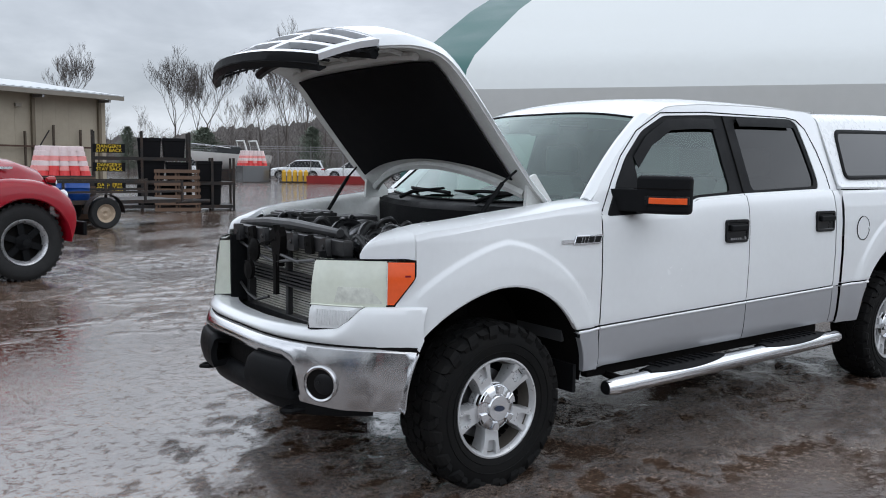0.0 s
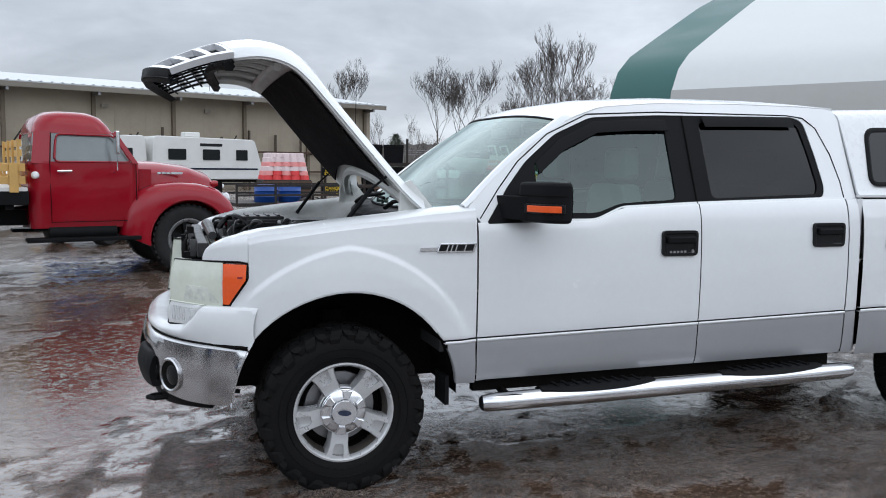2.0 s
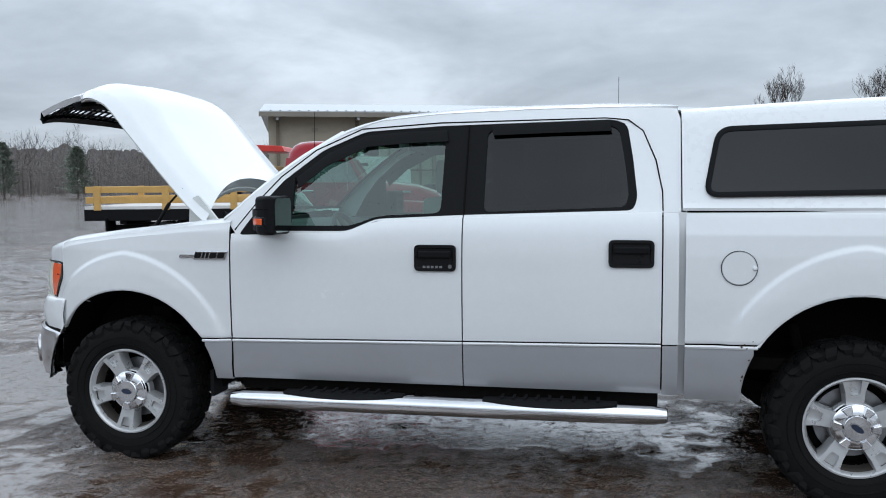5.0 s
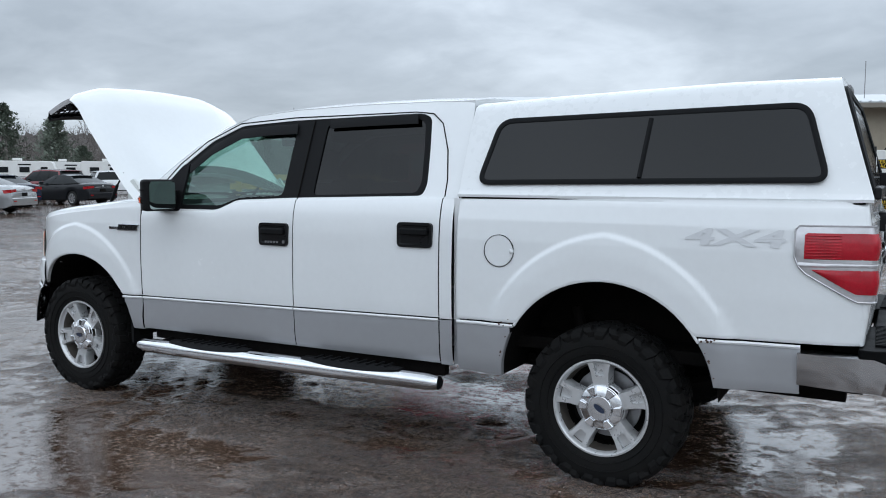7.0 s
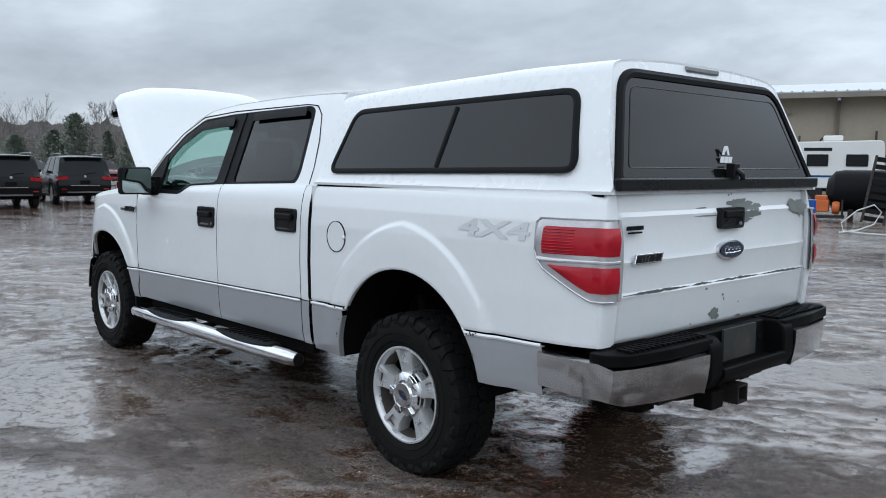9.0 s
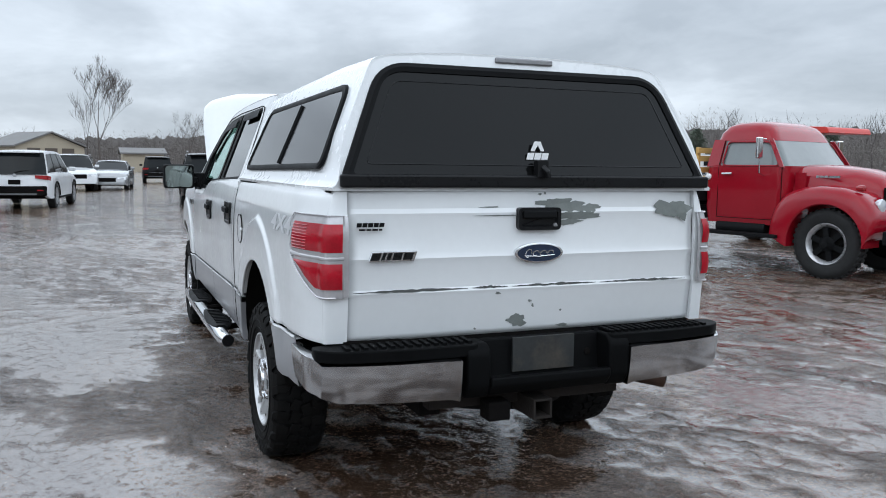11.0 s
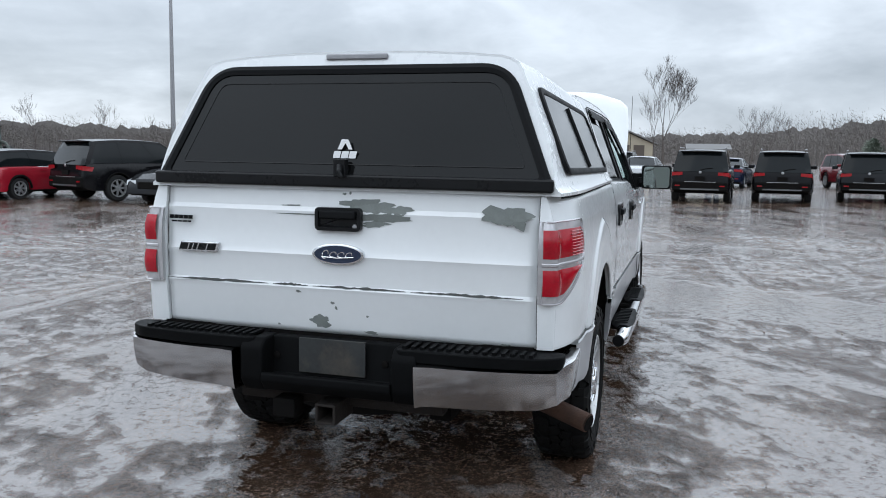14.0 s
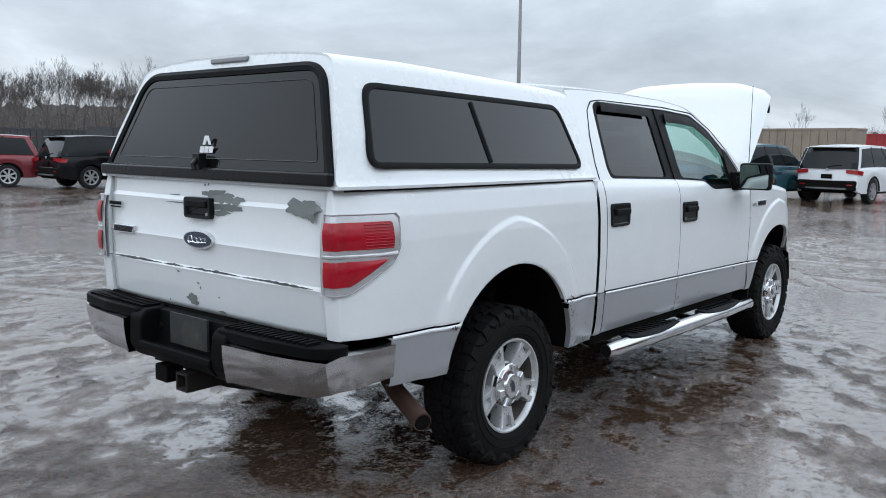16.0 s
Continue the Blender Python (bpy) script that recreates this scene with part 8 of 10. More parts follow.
        for k in range(36):
            lugs.box(wr + 0.004, -0.05, 0, 0.022, 0.085, 0.045, m @ Matrix.Rotation(radians(10 * k), 4, "Y")).box(wr + 0.004, 0.05, 0, 0.022, 0.085, 0.045, m @ Matrix.Rotation(radians(10 * k + 5), 4, "Y"))
        part("tread", lugs, CAR_TYRE, wh)
    for s in (-1, 1):
        wheel(3.68, s * 0.80, s)
        wheel(0, s * 0.88, s)
        wheel(0, s * 0.62, s)
    return t


old_truck()


# ---- long tan shed ----
def shed():
    A, B = Vector((-19.9, 45.7, 0)), Vector((14.7, 60.1, 0))
    ax = (B - A).normalized()
    ang = math.degrees(math.atan2(ax.y, ax.x))
    L = (B - A).length
    b = thing("shed", "long tan metal shed with an overhanging roof", "building", kind="structure", at=pose(A.x, A.y, 0, 0, 0, ang))
    wall = Shape().box(L / 2, 10.8, 2.95, L, 20, 5.9)
    w = part("wall", wall, TAN_WALL, b, "tan ribbed metal wall")
    for k in range(int(L / 1.0)):
        part("wall_rib", Shape().box(0.5 + k, 0.797, 2.85, 0.06, 0.012, 5.7), TAN_WALL, w)
    roof = Shape()
    roof.prism([(-0.6, 5.98), (-0.6, 6.12), (10.8, 7.6), (22, 6.12), (22, 5.98)], -0.5, L + 0.6, "x")
    part("roof", roof, ROOF_METAL, b, "pale sheet metal roof")
    part("fascia", Shape().box(L / 2, -0.62, 5.90, L + 1.1, 0.05, 0.30), mat("weathered_fascia", (0.20, 0.18, 0.15), 0.6, vary=0.2, scale=1), b, "weathered eave board")
    post_m = mat("dull_brown_post", (0.15, 0.12, 0.085), 0.7, vary=0.2)
    upright_m = mat("dark_wooden_upright", (0.075, 0.055, 0.04), 0.8, vary=0.3)
    lamp_m = mat("lamp_housing", (0.25, 0.22, 0.18), 0.5, vary=0.1)
    for z in (0.9, 2.3):
        part("rack_rail", Shape().box(L / 2 + 1, 0.42, z, L - 5, 0.10, 0.12), RUST, b, "rust-brown rack rail")
    for k in range(0, int(L / 0.6)):
        part("roof_seam", Shape().box(0.2 + k * 0.6, -0.3, 6.155, 0.10, 0.8, 0.03), ROOF_METAL, b)
    for k in range(8):
        x = 0.6 + k * (L - 1.2) / 7
        part("post", Shape().box(x, 0.68, 2.9, 0.22, 0.22, 5.8), post_m, b)
        part("eave_arm", Shape().box(x, 0.05, 5.66, 0.16, 1.2, 0.20), STEEL, b)
    for k in range(17):
        x = 1.6 + k * 2.1
        part("rack_upright", Shape().box(x, 0.55, 1.9, 0.12, 0.14, 3.8 - 0.5 * (k % 3)), upright_m, b)
    for k in range(5):
        x = 3.0 + k * 6.9
        part("wall_lamp", Shape().box(x, 0.6, 5.0, 0.42, 0.2, 0.22), lamp_m, b, "small wall lamp, unlit")
        part("brace", Shape().tube([(x + 1.2, 0.5, 2.2), (x + 1.2, 0.3, 2.2), (x + 2.0, 0.3, 3.4)], 0.05, 5), RACK_STEEL, b)
    part("door", Shape().box(1.9, 0.66, 1.05, 0.95, 0.08, 2.1), RV_WHITE, b, "plain pale door")
    part("aerial", Shape().tube([(L * 0.68, 4, 6.6), (L * 0.68, 4, 9.2)], 0.03, 5), STEEL, b)


shed()


# ---- fabric hall: a long arched membrane with a green end bay ----
def fabric_hall():
    d, nrm = Vector((0.575, -0.818, 0)), Vector((0.818, 0.575, 0))
    o = Vector((10.75, 16.1, 0))
    prof = [(0.0, 0.0), (0.0, 1.6), (0.02, 2.9), (0.15, 3.55), (0.55, 4.15), (1.3, 4.65), (3.2, 5.45), (6.6, 6.85), (11.0, 8.4), (16.0, 9.5), (21, 9.9), (26, 9.5), (31, 8.4), (35.5, 6.85), (39, 5.4), (41.3, 4.4), (42, 2.9), (42, 0.0)]
    hall = thing("fabric_hall", "large white membrane hall with a green end bay", "building", kind="structure")

    def strip(a, b, p, n=2):
        rows_ = []
        for i in range(n + 1):
            base = o + d * (a + (b - a) * i / n)
            rows_.append([tuple(base + nrm * s + Vector((0, 0, z))) for s, z in p])
        return Shape().grid(rows_)
    low, up = [q for q in prof if q[1] <= 3.6 and q[0] < 20], [q for q in prof if q[1] >= 3.5 or q[0] > 20]
    part("green_bay", strip(0, 1.75, prof), FABRIC_GREEN, hall, "green membrane end bay", thick=0.03)
    bays = np.linspace(1.75, 55, 13)
    for a, b in zip(bays, bays[1:]):
        seg = []
        for i in range(5):
            t = i / 4
            base = o + d * (a + (b - a) * t)
            sag = 0.0
            seg.append([tuple(base + nrm * (s + sag * 0.5) + Vector((0, 0, z - sag * 0.6 if z > 3 else z))) for s, z in up])
        part("roof_bay", Shape().grid(seg), FABRIC, hall, "taut white membrane", thick=0.03)
        part("wall_bay", strip(a, b, low), FABRIC_LOW, hall, "dirty grey lower membrane", thick=0.03)
        part("arch_rib", Shape().tube([tuple(o + d * a + nrm * (s + 0.05) + Vector((0, 0, z - 0.05))) for s, z in prof], 0.06, 6), STEEL, hall)
        part("tie_strip", Shape().tube([tuple(o + d * a + nrm * (-0.03) + Vector((0, 0, z))) for z in (0, 2.9)], 0.05, 6), FABRIC_LOW, hall)


fabric_hall()


# ---- trees ----
def grow(sh_t, sh_c, rnd, height, spread=0.5, depth=4, r0=None, lean=0.0, twig=0.015, sides=4):
    def branch(p, d, ln, r, k):
        steps = 3 if k >= depth - 1 else 2
        path, rad = [p], [r]
        for i in range(steps):
            d = (d + Vector((rnd.uniform(-1, 1), rnd.uniform(-1, 1), rnd.uniform(-0.3, 0.6))) * 0.11).normalized()
            p = p + d * ln / steps
            path.append(p)
            rad.append(max(twig * 0.7, r * (1 - 0.45 * (i + 1) / steps)))
        if k == 0:
            # the last twigs are single thin blades
            across = Vector((rnd.gauss(0, 1), rnd.gauss(0, 1), 0.2)).normalized() * twig * 0.8
            sh_c.add([path[0] - across, path[0] + across, path[-1]], [(0, 1, 2)])
            return
        (sh_t if k == depth else sh_c).tube(path, rad, sides if k >= depth - 1 else 3)
        kids = rnd.choice((3, 4)) if k > 1 else 4
        for j in range(kids):
            t = 0.35 + 0.65 * (j + rnd.random()) / kids
            base = path[min(len(path) - 1, int(t * (len(path) - 1)) + 1)]
            side = Vector((rnd.gauss(0, 1), rnd.gauss(0, 1), rnd.gauss(0.45, 0.35))).normalized()
            nd = (d * (1 - spread) + side * spread + Vector((0, 0, 0.25))).normalized()
            branch(base, nd, ln * (rnd.uniform(0.52, 0.74) if k > 1 else rnd.uniform(0.5, 1.0)), max(twig, rad[-1] * rnd.uniform(0.5, 0.75)), k - 1)
    branch(Vector((0, 0, 0)), Vector((lean, 0, 1)).normalized(), height * 0.42, r0 or height * 0.012, depth)


def bare_tree(seed, height, spread=0.55, depth=4, label="bare winter tree with fine twigs"):
    rnd = random.Random(seed)
    a, b = Shape(), Shape()
    grow(a, b, rnd, height, spread, depth)
    t = thing("tree", label, "tree", "bare trees")
    part("trunk", a, BARK, t)
    part("crown", b, TWIG, t)
    return t


def cone_tree(seed, height, wide):
    """A pine: trunk, whorls of drooping boughs, each a clump of needle blades."""
    rnd = random.Random(seed)
    t = thing("pine_tree", "dark green pine with an uneven crown", "tree", "pines")
    part("trunk", Shape().tube([(0, 0, 0), (0.05, 0, height * 0.5), (0, 0.05, height)], [height * 0.02, height * 0.013, 0.02], 6), BARK, t)
    sh = Shape()
    total = int(height * 34 * wide / 0.2)
    for k in range(total):
        zz = 0.08 + 0.92 * (k / total) ** 0.85
        z = height * zz
        a = rnd.uniform(0, 2 * math.pi)
        lobe = 1.05 + 0.95 * noise.noise(Vector((math.cos(a) * 1.8, math.sin(a) * 1.8, zz * 8 + seed)))
        reach = height * wide * (1.0 - zz) ** 0.62 * min(1, 0.45 + 2.4 * zz) * lobe * rnd.uniform(0.5, 1.0) + 0.12
        c, s_ = math.cos(a), math.sin(a)
        for q in range(7):
            f = 0.25 + 0.75 * (q + rnd.random()) / 7
            px, py, pz = c * reach * f, s_ * reach * f, z + 0.12 * reach * f + rnd.uniform(-0.18, 0.18)
            w = rnd.uniform(0.14, 0.34)
            aa = a + rnd.uniform(-1.5, 1.5)
            dx, dy = math.cos(aa) * w, math.sin(aa) * w
            up = rnd.uniform(-0.05, 0.25)
            sh.add([(px, py, pz), (px + dx * 1.3, py + dy * 1.3, pz + up), (px - dy * 0.6 + dx * 0.5, py + dx * 0.6 + dy * 0.5, pz - rnd.uniform(-0.1, 0.2))], [(0, 1, 2)])
    me = bpy.data.meshes.new("crown")
    me.from_pydata(sh.v, [], sh.f)
    part("crown", me, NEEDLE, t)
    return t


def polar(bearing, dist, c=(2.0, -2.0)):
    a = radians(bearing)
    return c[0] + dist * math.sin(a), c[1] + dist * math.cos(a)


protos = [bare_tree(100 + k, h, sp, dp) for k, (h, sp, dp) in enumerate(((12, 0.50, 6), (12, 0.44, 6), (12, 0.42, 5), (12, 0.54, 5), (12, 0.48, 5)))]
rnd = random.Random(8)
# bearing, distance, height, kind, seen from
W, E, S = (-2.3, -3.8), (8.0, 0.5), (7.0, 3.2)
spots = [(26.8, 88, 15.3, 1, W), (25.9, 90, 12.8, 0, W), (28.3, 92, 11.2, 0, W), (20.3, 92, 11.0, 1, W), (23.2, 95, 9.5, 1, W), (12.1, 96, 13.0, 1, W), (18.8, 90, 11.5, 0, W), (20.7, 90, 12.5, 1, W), (28.5, 84, 9.5, 0, (2, -5)), (24.0, 96, 11, 2, W), (25.5, 92, 10.5, 4, W), (27.0, 98, 11.5, 2, W), (28.6, 94, 11, 3, W), (30.2, 99, 11.5, 4, W), (32, 96, 11, 2, W), (22.2, 100, 9.5, 3, W),
         (34.5, 95, 10.5, 2, W), (37, 99, 10, 4, W), (39.5, 92, 9, 2, W), (14.5, 110, 7.5, 2, W), (16.5, 112, 8, 4, W), (43, 96, 9, 3, W), (47, 96, 9, 2, W), (5, 118, 8, 2, W), (1, 118, 8, 3, W),
         (-91.3, 100, 11.3, 0, E), (-91.9, 104, 9.0, 2, E), (-85.9, 108, 8.0, 3, E), (-84.8, 112, 7.5, 4, E), (-66.0, 112, 9.8, 0, E), (-71.6, 116, 10.0, 1, E), (-75.0, 118, 9.5, 2, E), (-63.0, 120, 9.0, 4, E), (-60.5, 122, 8.5, 2, E),
         (-112, 130, 8.5, 3, E), (-116, 132, 9, 2, E), (-106, 134, 8, 4, E), (-101, 136, 7.5, 2, E), (-140, 105, 9.5, 0, E), (-138, 112, 8.5, 2, E), (-135.5, 118, 8, 3, E), (-132, 122, 8, 4, E), (-128, 126, 7.5, 2, E), (-120, 130, 8, 3, E),
         (-20, 150, 11, 4, W), (-28, 130, 9, 3, W), (-34, 130, 10, 4, W), (-45, 118, 9, 2, W), (-50, 120, 9, 3, W)]
spots += [(-160 + 0.95 * k, rnd.uniform(98, 116), rnd.uniform(8.2, 10.4), (0, 2, 4, 1, 3)[k % 5], S) for k in range(16)]
spots += [(-159.5 + 0.9 * k, rnd.uniform(100, 125), rnd.uniform(7.5, 9.8), (0, 1)[k % 2], S) for k in range(13)]
for i, (bg, ds, hh, k, c) in enumerate(spots):
    x, y = polar(bg, ds, c)
    n = copy_thing(protos[k], Matrix.Identity(4))
    n.matrix_basis = pose(x, y, 0, 0, 0, rnd.uniform(0, 360)) @ Matrix.Scale(hh / 12, 4)
for k, t in enumerate(protos):
    x, y = polar(52 + 4 * k, 100, W)
    t.matrix_basis = pose(x, y, 0, 0, 0, 40 * k) @ Matrix.Scale(0.75, 4)
pines = [cone_tree(300 + k, h, w) for k, (h, w) in enumerate(((8.2, 0.50), (9.0, 0.38), (6.6, 0.66)))]
pp = [(-76.5, 122, 0.85, 2), (-74.4, 118, 0.95, 2), (-73.2, 116, 1.05, 0), (-69.0, 118, 1.08, 0), (-69.9, 124, 0.8, 2), (-67.3, 120, 1.08, 1), (-64.8, 116, 1.08, 0), (-59.2, 134.6, 1.56, 0), (-56.9, 112, 1.15, 0), (-55.2, 116, 0.85, 2), (-52, 118, 0.9, 0), (-48, 112, 0.85, 2),
      (-44, 108, 0.8, 1), (-40, 104, 0.8, 0), (-79, 126, 0.7, 2), (-71.2, 126, 0.75, 1), (-61.5, 124, 0.75, 1)]
for i, (bg, ds, sc, k) in enumerate(pp):
    x, y = polar(bg, ds, E)
    n = copy_thing(pines[k], Matrix.Identity(4))
    n.matrix_basis = pose(x, y, 0, 0, 0, rnd.uniform(0, 360)) @ Matrix.Scale(sc * 0.88, 4)
for t, bg, ds, sc in ((pines[0], 27.5, 84, 0.6), (pines[1], 15.8, 96, 0.55), (pines[2], 20.5, 78, 0.66)):
    x, y = polar(bg, ds, W)
    t.matrix_basis = pose(x, y, 0) @ Matrix.Scale(sc, 4)


def skyline(bearing):
    """Height of the woods round the lot."""
    return lerp(bearing, [-174, -145, -135, -112, -100, -85, -76, -55, -30, 10, 17, 22, 30, 66], [10.5, 10.5, 7.5, 5.5, 6.0, 7.6, 11.3, 11.8, 10, 5.5, 6.0, 8.5, 10.5, 9.5])


def far_woods():
    """A belt of leafless wood round the lot, and the brush at its foot."""
    rnd = random.Random(77)
    a, b = Shape(), Shape()
    small = []
    for k in range(4):
        s1 = Shape()
        grow(s1, s1, random.Random(500 + k), 9.0, 0.55, 3, 0.16, twig=0.03, sides=3)
        small.append(s1)
    for k in range(620):
        bg = rnd.uniform(-165, 62)
        ds = rnd.uniform(135, 205) if not 10 < bg < 62 else rnd.uniform(95, 140)
        x, y = polar(bg, ds)
        src = small[k % 4]
        b.add(src.v, src.f, pose(x, y, 0, 0, 0, rnd.uniform(0, 360)) @ Matrix.Scale(skyline(bg) / 9.5 * rnd.uniform(0.75, 1.15), 4))
    ob = new("far_woods", b.mesh("far_woods"))
    ob.data.materials.append(TWIG)
    tagged(ob, "leafless woodland beyond the lot", "woods", kind="stuff")
    # crowns of thin twigs, one behind another, with denser growth under them
    for k in range(7600):
        bg = rnd.uniform(-174, 66)
        ds = rnd.uniform(96, 150) if 10 < bg < 66 else rnd.uniform(126, 200)
        x, y = polar(bg, ds)
        low = k % 3 == 0
        h = skyline(bg) * (rnd.uniform(0.4, 0.75) if low else rnd.uniform(0.58, 0.92)) * (1 + 0.2 * noise.noise(Vector((bg * 0.5, 0, 0))))
        r = h * rnd.uniform(0.24, 0.36)
        zc, rz = (h * 0.48, h * 0.5) if low else (h * 0.62, h * 0.38)
        for q in range(78):
            u = Vector((rnd.gauss(0, 1), rnd.gauss(0, 1), rnd.gauss(0, 1))).normalized()
            f = rnd.random() ** 0.45
            x0, y0, z0 = x + u.x * r * f, y + u.y * r * f, zc + u.z * rz * f
            ln = rnd.uniform(0.3, 0.95) * (0.6 + 0.05 * h)
            an, w = rnd.uniform(0, math.pi), rnd.uniform(0.018, 0.038) * (1.6 if low else 1.0)
            cx, cy = math.cos(an) * w, math.sin(an) * w
            n = len(a.v)
            a.v += [(x0 - cx, y0 - cy, z0), (x0 + cx, y0 + cy, z0 + w), (x0 + (u.x * 0.7 + rnd.gauss(0, 0.35)) * ln, y0 + (u.y * 0.7 + rnd.gauss(0, 0.35)) * ln, z0 + ln * rnd.uniform(0.2, 0.8))]
            a.f.append((n, n + 1, n + 2))
        if not low:
            n = len(a.v)
            a.v += [(x - 0.10, y - 0.05, 0), (x + 0.10, y + 0.05, 0), (x + rnd.gauss(0, 0.2), y + rnd.gauss(0, 0.2), h * 0.9)]
            a.f.append((n, n + 1, n + 2))
    me = bpy.data.meshes.new("brush")
    me.from_pydata(a.v, [], a.f)
    me.materials.append(BRUSH)
    tagged(new("brush", me), "grey-brown winter brush at the wood's edge", "brush", kind="stuff")


def wood_backdrop():
    """The farthest trees run together into one ragged grey-brown mass."""
    haze = mat("far_wood_mass", (0.125, 0.115, 0.11), 0.95, vary=0.3, scale=0.25, fine=1.6, spec=0.05)
    cols = []
    for k in range(2401):
        bg = -174 + 0.1 * k
        ds = 152 if 10 < bg < 66 else 206
        q = Vector((bg * 0.8, 0, 0))
        top = skyline(bg) * (0.93 + 0.17 * noise.noise(q) + 0.10 * noise.noise(q * 3.1) + 0.05 * noise.noise(q * 9.0) + 0.03 * noise.noise(q * 23.0))
        cols.append([polar(bg, ds + 2.5 * t * t) + (max(0.3, top) * t,) for t in (0, 0.4, 0.75, 1.0)])
    ob = new("backdrop", Shape().grid(cols).mesh("backdrop"))
    ob.data.materials.append(haze)
    tagged(ob, "grey-brown mass of leafless woods far beyond the lot", "backdrop", kind="structure")


far_woods()
wood_backdrop()


# ---- mast ----
def mast():
    x, y = polar(-124.6, 150, (7.4, 2.2))
    m = thing("cell_mast", "tall grey mast with aerials at its top", "mast", at=pose(x, y, 0))
    part("pole", Shape().tube([(0, 0, 0), (0, 0, 15), (0, 0, 31)], [0.45, 0.34, 0.25], 10), STEEL, m)
    for z in (28.5, 30.4):
        part("platform", Shape().lathe([(0.9, -0.05), (1.0, 0), (0.9, 0.05)], 12, pose(0, 0, z, 90, 0, 0)), STEEL, m)
        for k in range(6):
            a = radians(60 * k)
            part("panel_aerial", Shape().box(1.05 * math.cos(a), 1.05 * math.sin(a), z, 0.3, 0.3, 1.3), RV_WHITE, m)


mast()


# ---- caravans and motor home before the shed ----
def caravan(L, label, at, nose=0.5, stripes=None, group="caravans"):
    c = thing("caravan", label, "caravan", group, at=at)
    side = smooth_loop([(-L / 2, 0.55), (L / 2 - 0.2, 0.55), (L / 2, 1.2), (L / 2 - nose, 2.85), (-L / 2 + 0.15, 2.95)], 0.25, 5)
    part("shell", Shape().prism(side, -1.2, 1.2), RV_WHITE, c, "white ribbed trailer skin", bevel=0.05)
    part("chassis", Shape().box(0, 0, 0.47, L * 0.95, 2.2, 0.16), DARK, c)
    part("drawbar", Shape().tube([(L / 2 - 0.1, 0.5, 0.48), (L / 2 + 1.1, 0, 0.48), (L / 2 - 0.1, -0.5, 0.48)], 0.05, 6), DARK, c)
    for s in (-1, 1):
        for x, w in ((-L * 0.28, 1.0), (L * 0.02, 1.0), (L * 0.30, 0.7)):
            part("window", Shape().prism(smooth_loop([(x - w / 2, 1.65), (x + w / 2, 1.65), (x + w / 2, 2.25), (x - w / 2, 2.25)], 0.06), s * 1.2, s * 1.235), CAR_GLASS, c, "dark window")
        part("stripe", Shape().box(0, s * 1.205, 1.15, L * 0.9, 0.02, 0.10), stripes or P_NAVY, c)
        part("name_bar", Shape().box(L * 0.02, s * 1.205, 2.50, 1.3, 0.02, 0.16), P_CHAR, c, "plain dark name bar")
        for x in (-0.45, 0.45):
            part("wheel", Shape().lathe([(0.0001, -0.1), (0.2, -0.11), (0.33, -0.1), (0.34, 0.0), (0.33, 0.1), (0.0001, 0.1)], 20, pose(x - 0.3, s * 1.05, 0.34)), CAR_TYRE, c)
    part("roof_unit", Shape().box(-L * 0.1, 0, 3.08, 0.9, 0.7, 0.28), RV_WHITE, c, "roof air unit", bevel=0.06)
    part("door", Shape().box(-L * 0.42, -1.21, 1.55, 0.62, 0.03, 1.75), RV_WHITE, c)
    return c


caravan(6.5, "white caravan with dark windows and a roof unit", pose(1.0, 46.0, 0, 0, 0, 18))
caravan(6.2, "white caravan with a rounded nose", pose(-5.2, 43.8, 0, 0, 0, 205), 0.9, P_GREY)
caravan(6.0, "white caravan with blue stripes and a name bar", pose(-12.2, 40.2, 0, 0, 0, 205), 0.8, P_BLUE)
for x, y, h in ((-75.3, 61.5, 50), (-81.4, 60.3, 55), (-80.8, 54.2, 48), (-89.6, 55.5, 55), (-69.4, 62.2, 52)):
    caravan(7.0, "white caravan far across the lot", pose(x, y, 0, 0, 0, h), 0.6, P_GREY, "far caravans")


# ---- racks with black bins and warning boards ----
def words(text, size, material, parent, m, name="lettering"):
    cu = bpy.data.curves.new(name, "FONT")
    cu.body, cu.size, cu.align_x, cu.align_y, cu.extrude = text, size, "CENTER", "CENTER", 0.004
    tmp = new("tmp", cu)
    me = bpy.data.meshes.new_from_object(tmp.evaluated_get(bpy.context.evaluated_depsgraph_get()))
    bpy.data.objects.remove(tmp)
    me.transform(m)
    me.materials.append(material)
    return part(name, me, material, parent)


SIGN_YELLOW = mat("yellow_lettering", (0.75, 0.52, 0.03), 0.5, vary=0.1)


